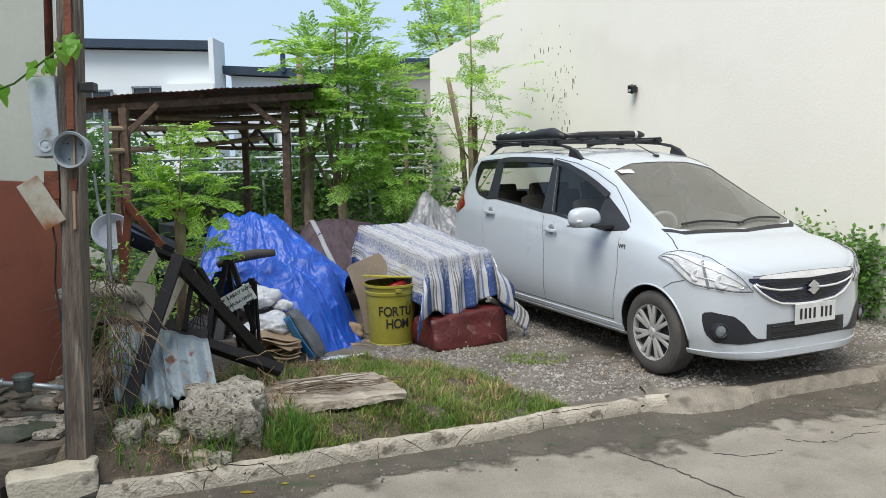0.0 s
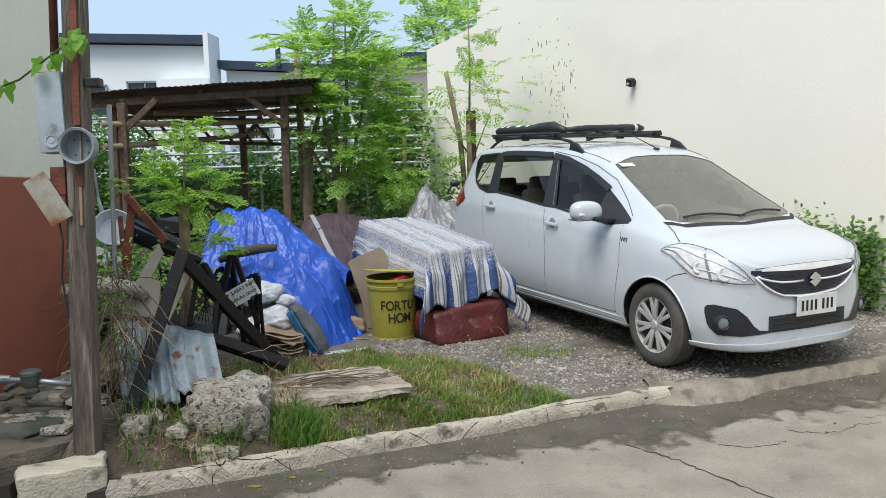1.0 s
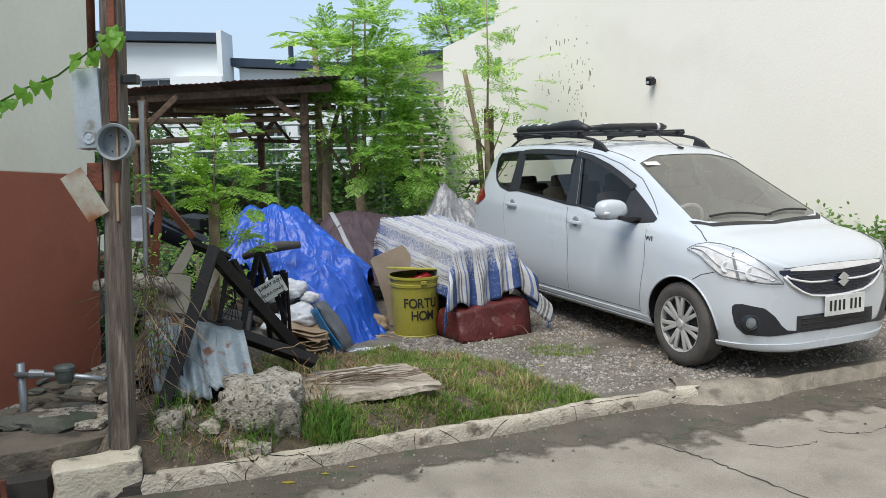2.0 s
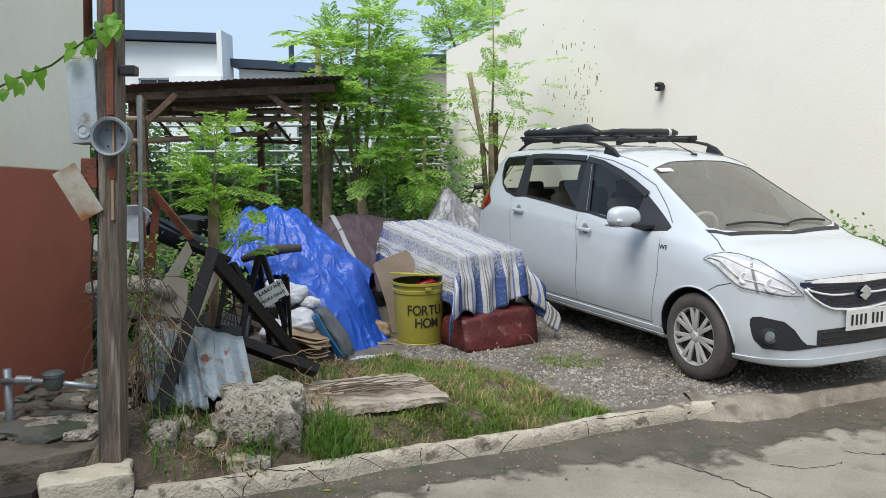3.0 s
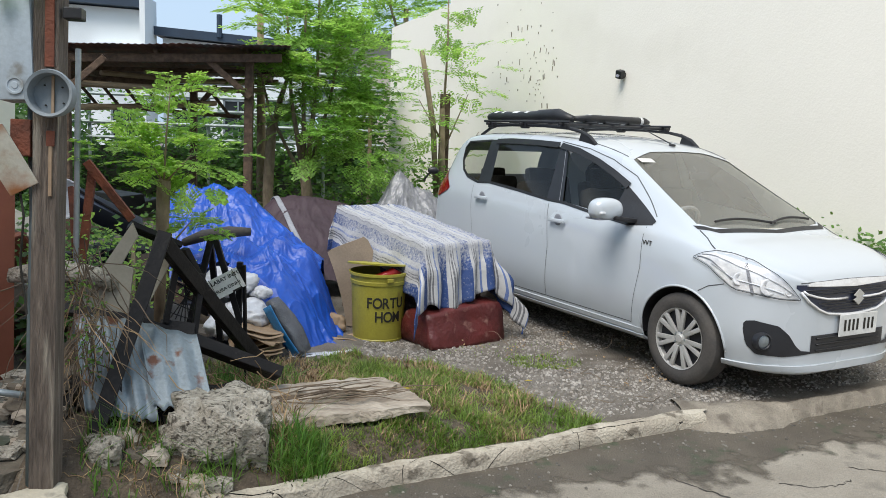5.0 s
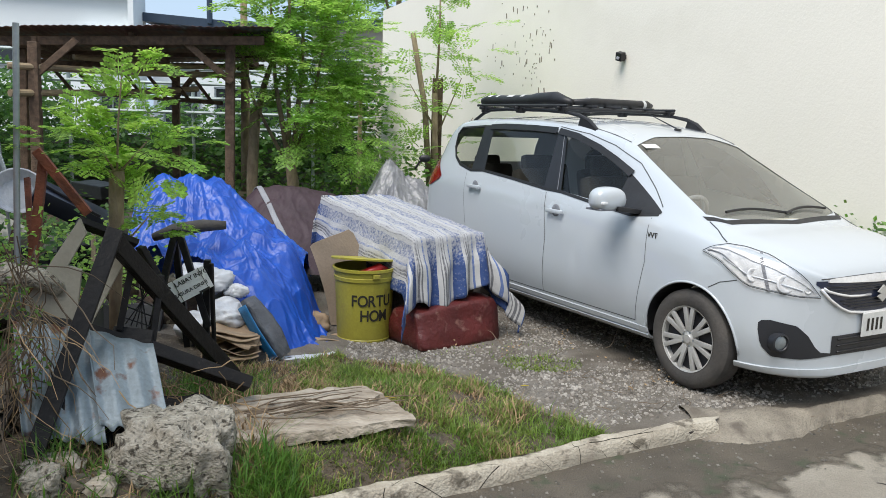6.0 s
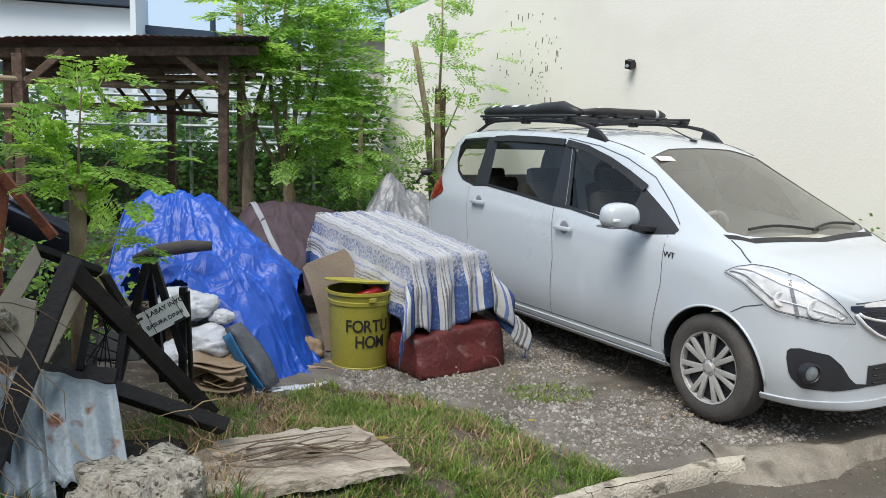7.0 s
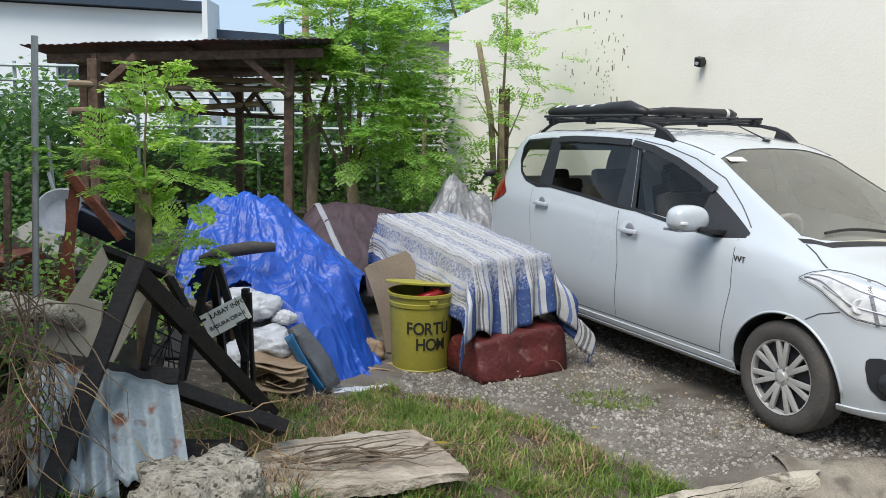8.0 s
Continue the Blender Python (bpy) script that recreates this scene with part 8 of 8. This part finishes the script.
def verge(x, y):
    return kerb_y(x) + 0.1 < y < lerp(FAR_EDGE, x) + 0.1 * noise.noise(Vector((x * 5, y * 5, 0))) and x < 0.85 and not SLAB_ZONE(x, y) and not HOLE_ZONE(x, y)


bm = bmesh.new()                                  # brown earth under the grass and the scrap
grid(bm, lambda u, v: (lambda x: (lambda y: Vector((x, y, land(x, y) + 0.006 - 0.03 * (v > 0.98) - 0.03 * (u > 0.99))))(kerb_y(x) + 0.1 + v * (lerp(FAR_EDGE + [(0.9, 5.3)], x) + (0.8 if x < -1.2 else 0.0) + 0.06 * noise.noise(Vector((x * 6, 1, 0))) - kerb_y(x) - 0.1)))(-1.96 + 2.81 * u), 70, 50)
thing("verge_soil", bm, SOIL, "bare brown earth of the verge", "soil", kind="structure", smooth="all")
blades("verge_grass", GRASS, "green grass growing on the verge behind the kerb",
       [(verge, (-1.6, 0.9), (4.3, 6.7), 15000), (lambda x, y: verge(x, y) and y < kerb_y(x) + 0.4, (-1.1, 0.9), (4.3, 5.6), 7000), (lambda x, y: verge(x, y) and y > 5.45, (-0.9, 0.4), (5.4, 6.7), 8000)], 31, 0.075)
blades("tall_grass", LEAF_WEED, "tufts of taller grass by the boulder and gate",
       [(lambda x, y: math.hypot(x + 1.6, y - 4.18) < 0.2, (-1.85, -1.35), (3.95, 4.45), 190), (lambda x, y: math.hypot(x + 0.95, y - 4.42) < 0.2, (-1.2, -0.7), (4.2, 4.7), 480), (lambda x, y: math.hypot(x + 1.25, y - 5.5) < 0.3, (-1.6, -0.9), (5.2, 5.9), 420), (lambda x, y: math.hypot(x + 1.3, y - 4.22) < 0.16, (-1.6, -1.1), (4.05, 4.4), 200)], 32, 0.2)
blades("dry_grass", STRAW, "dry straw and dead grass round the slab",
       [(lambda x, y: y > kerb_y(x) + 0.1 and not HOLE_ZONE(x, y) and math.hypot((x + 1.0) / 1.2, y - 5.3) < 0.55, (-1.7, -0.3), (4.6, 5.9), 6000), (lambda x, y: math.hypot((x + 1.05) / 1.3, y - 5.95) < 0.36, (-1.6, -0.5), (5.5, 6.4), 3600), (verge, (-1.6, 0.9), (4.3, 6.7), 12000), (lambda x, y: math.hypot(x + 1.05, y - 4.75) < 0.22, (-1.3, -0.8), (4.5, 5.0), 900)], 33, 0.07)
blades("straw_tufts", STRAW, "long dead grass lying by the slab and gate",
       [(lambda x, y: math.hypot(x + 1.08, y - 4.72) < 0.17, (-1.3, -0.9), (4.5, 4.95), 260), (lambda x, y: math.hypot((x + 1.05) / 1.6, y - 5.4) < 0.2, (-1.45, -0.7), (5.15, 5.65), 420), (lambda x, y: math.hypot(x + 1.5, y - 4.25) < 0.2, (-1.75, -1.3), (4.05, 4.5), 130)], 35, 0.15)
blades("gravel_grass", GRASS, "thin grass patch growing through the gravel",
       [(lambda x, y: math.hypot((x - 0.74) / 1.6, (y - 6.55)) < 0.19, (0.3, 1.2), (6.2, 6.9), 1700), (lambda x, y: math.hypot((x - 0.5) / 2, y - 6.9) < 0.3, (-0.2, 1.2), (6.4, 7.4), 300)], 34, 0.035)


def tangle(name, label, material, n, box_, seed, r, length, category="dry vines", fall=1.0, wander=0.4):
    rng = random.Random(seed)
    bm = bmesh.new()
    for _ in range(n):
        p = Vector([rng.uniform(a, b) for a, b in box_])
        d = Vector((rng.gauss(0, .5), rng.gauss(0, .5), -fall * rng.random()))
        pts = [p]
        for k in range(5):
            d = (d + Vector((rng.gauss(0, wander), rng.gauss(0, wander), -0.2 * fall + rng.gauss(0, .3)))).normalized()
            q = pts[-1] + d * length / 5
            q.z = max(q.z, land(q.x, q.y) + 0.01)
            pts.append(q)
        tube(bm, pts, [r, r, r, r * .8, r * .6, r * .4], 4, cap=False)
    return tagged(link(name, bm, material), label, category, "", "stuff")


tangle("hanging_vines", "dry straw-coloured vines hanging behind the post", TWIG, 60, ((-1.9, -1.74), (4.25, 4.55), (0.6, 1.15)), 41, 0.0028, 0.5, fall=1.6, wander=0.34)
tangle("straw_vines", "pale straw stems tangled in the dry vines", STRAW, 34, ((-1.9, -1.72), (4.25, 4.5), (0.55, 1.05)), 46, 0.0022, 0.4, fall=1.4, wander=0.36)
scatter("vine_leaves", LEAF_WEED, "small green leaves among the dry vines", "vine", [((-1.8, 4.35, 0.85), (0.1, 0.12, 0.3), 16)], 0.026, 45)
tangle("dry_roots", "tangle of dry roots and stems on the heap", TWIG, 9, ((-2.4, -1.95), (5.0, 5.6), (0.5, 0.85)), 42, 0.0035, 0.36, fall=0.4)
tangle("ground_litter", "dry stems littering the foot of the gate", STRAW, 70, ((-1.75, -1.0), (4.5, 5.3), (0.2, 0.5)), 43, 0.003, 0.35)
tangle("verge_litter", "dry stems and litter at the foot of the post", STRAW, 60, ((-1.85, -1.2), (4.02, 4.45), (0.2, 0.24)), 47, 0.002, 0.17, fall=0.8)
scatter("dead_leaves", STRAW, "dry fallen leaves on the gravel", "leaves", [((1.4, 6.6, 0.015), (1.3, 0.7, 0.01), 40)], 0.02, 48)
tangle("gravel_litter", "fallen twigs on the gravel by the car", TWIG, 60, ((0.3, 3.4), (5.6, 8.0), (0.02, 0.03)), 44, 0.0025, 0.22, "twigs", 0.1)

# loose stones of the gravel, nearest first
rng = random.Random(51)
vs, fs = [], []
cube = [(-1, -1, -0.6), (1, -1, -0.6), (1, 1, -0.6), (-1, 1, -0.6), (-0.6, -0.7, 0.7), (0.7, -0.5, 0.6), (0.6, 0.7, 0.7), (-0.6, 0.6, 0.5)]
cf = [(0, 1, 5, 4), (1, 2, 6, 5), (2, 3, 7, 6), (3, 0, 4, 7), (4, 5, 6, 7)]
n = 0
while n < 24000:
    x, y = rng.uniform(-0.6, 4.6), rng.uniform(5.2, 8.6)
    if y < kerb_y(x) + 0.24 or (x < 0.8 and y < lerp(FAR_EDGE, x)) or noise.noise(Vector((x * 1.4, y * 1.4, 6))) + 0.55 < rng.random() * 0.8:
        continue
    r = rng.choice((0.003, 0.005, 0.007, 0.01)) * rng.uniform(.7, 1.3)
    a = rng.uniform(0, math.tau)
    ca, sa, z = math.cos(a) * r, math.sin(a) * r, land(x, y) + r * 0.3
    i = len(vs)
    vs += [(x + ca * u - sa * v * 0.8, y + sa * u + ca * v * 0.8, z + w * r * 0.8) for u, v, w in cube]
    fs += [tuple(i + k for k in f) for f in cf]
    n += 1
soup("gravel_stones", vs, fs, PEBBLE, None, "loose grey and white gravel stones", "gravel")
vs, fs = [], []
for _ in range(900):
    x = rng.uniform(-1.6, 4.0)
    y = kerb_y(x) - abs(rng.gauss(0, 0.22)) - 0.02
    r = rng.choice((0.002, 0.003, 0.004, 0.007))
    i = len(vs)
    vs += [(x + u * r, y + v * r, -0.055 + rise(x) + w * r * 0.7 + r * 0.3) for u, v, w in cube]
    fs += [tuple(i + k for k in f) for f in cf]
soup("gutter_grit", vs, fs, GRIT, None, "grit and small stones washed along the gutter", "grit")
for x_, y_, s_ in ((-1.02, 3.98, 0.03), (-0.85, 4.1, 0.018), (-0.72, 4.2, 0.015), (0.5, 5.9, 0.02), (-0.35, 5.35, 0.03)):
    bm = bmesh.new()
    z_ = -0.05 + rise(x_) if y_ < kerb_y(x_) else land(x_, y_) + 0.05
    c = bm.verts.new((x_, y_, z_ + 0.006))
    ring = [bm.verts.new((x_ + s_ * math.cos(a) * (1.4 if k % 4 == 0 else 1), y_ + s_ * 0.6 * math.sin(a), z_)) for k, a in enumerate(np.linspace(0, math.tau, 9)[:-1])]
    for k in range(8):
        bm.faces.new((c, ring[k], ring[(k + 1) % 8]))
    thing("fallen_leaf", bm, LEAF_YELLOW, "yellow fallen leaf lying by the kerb", "leaf", "fallen leaves")
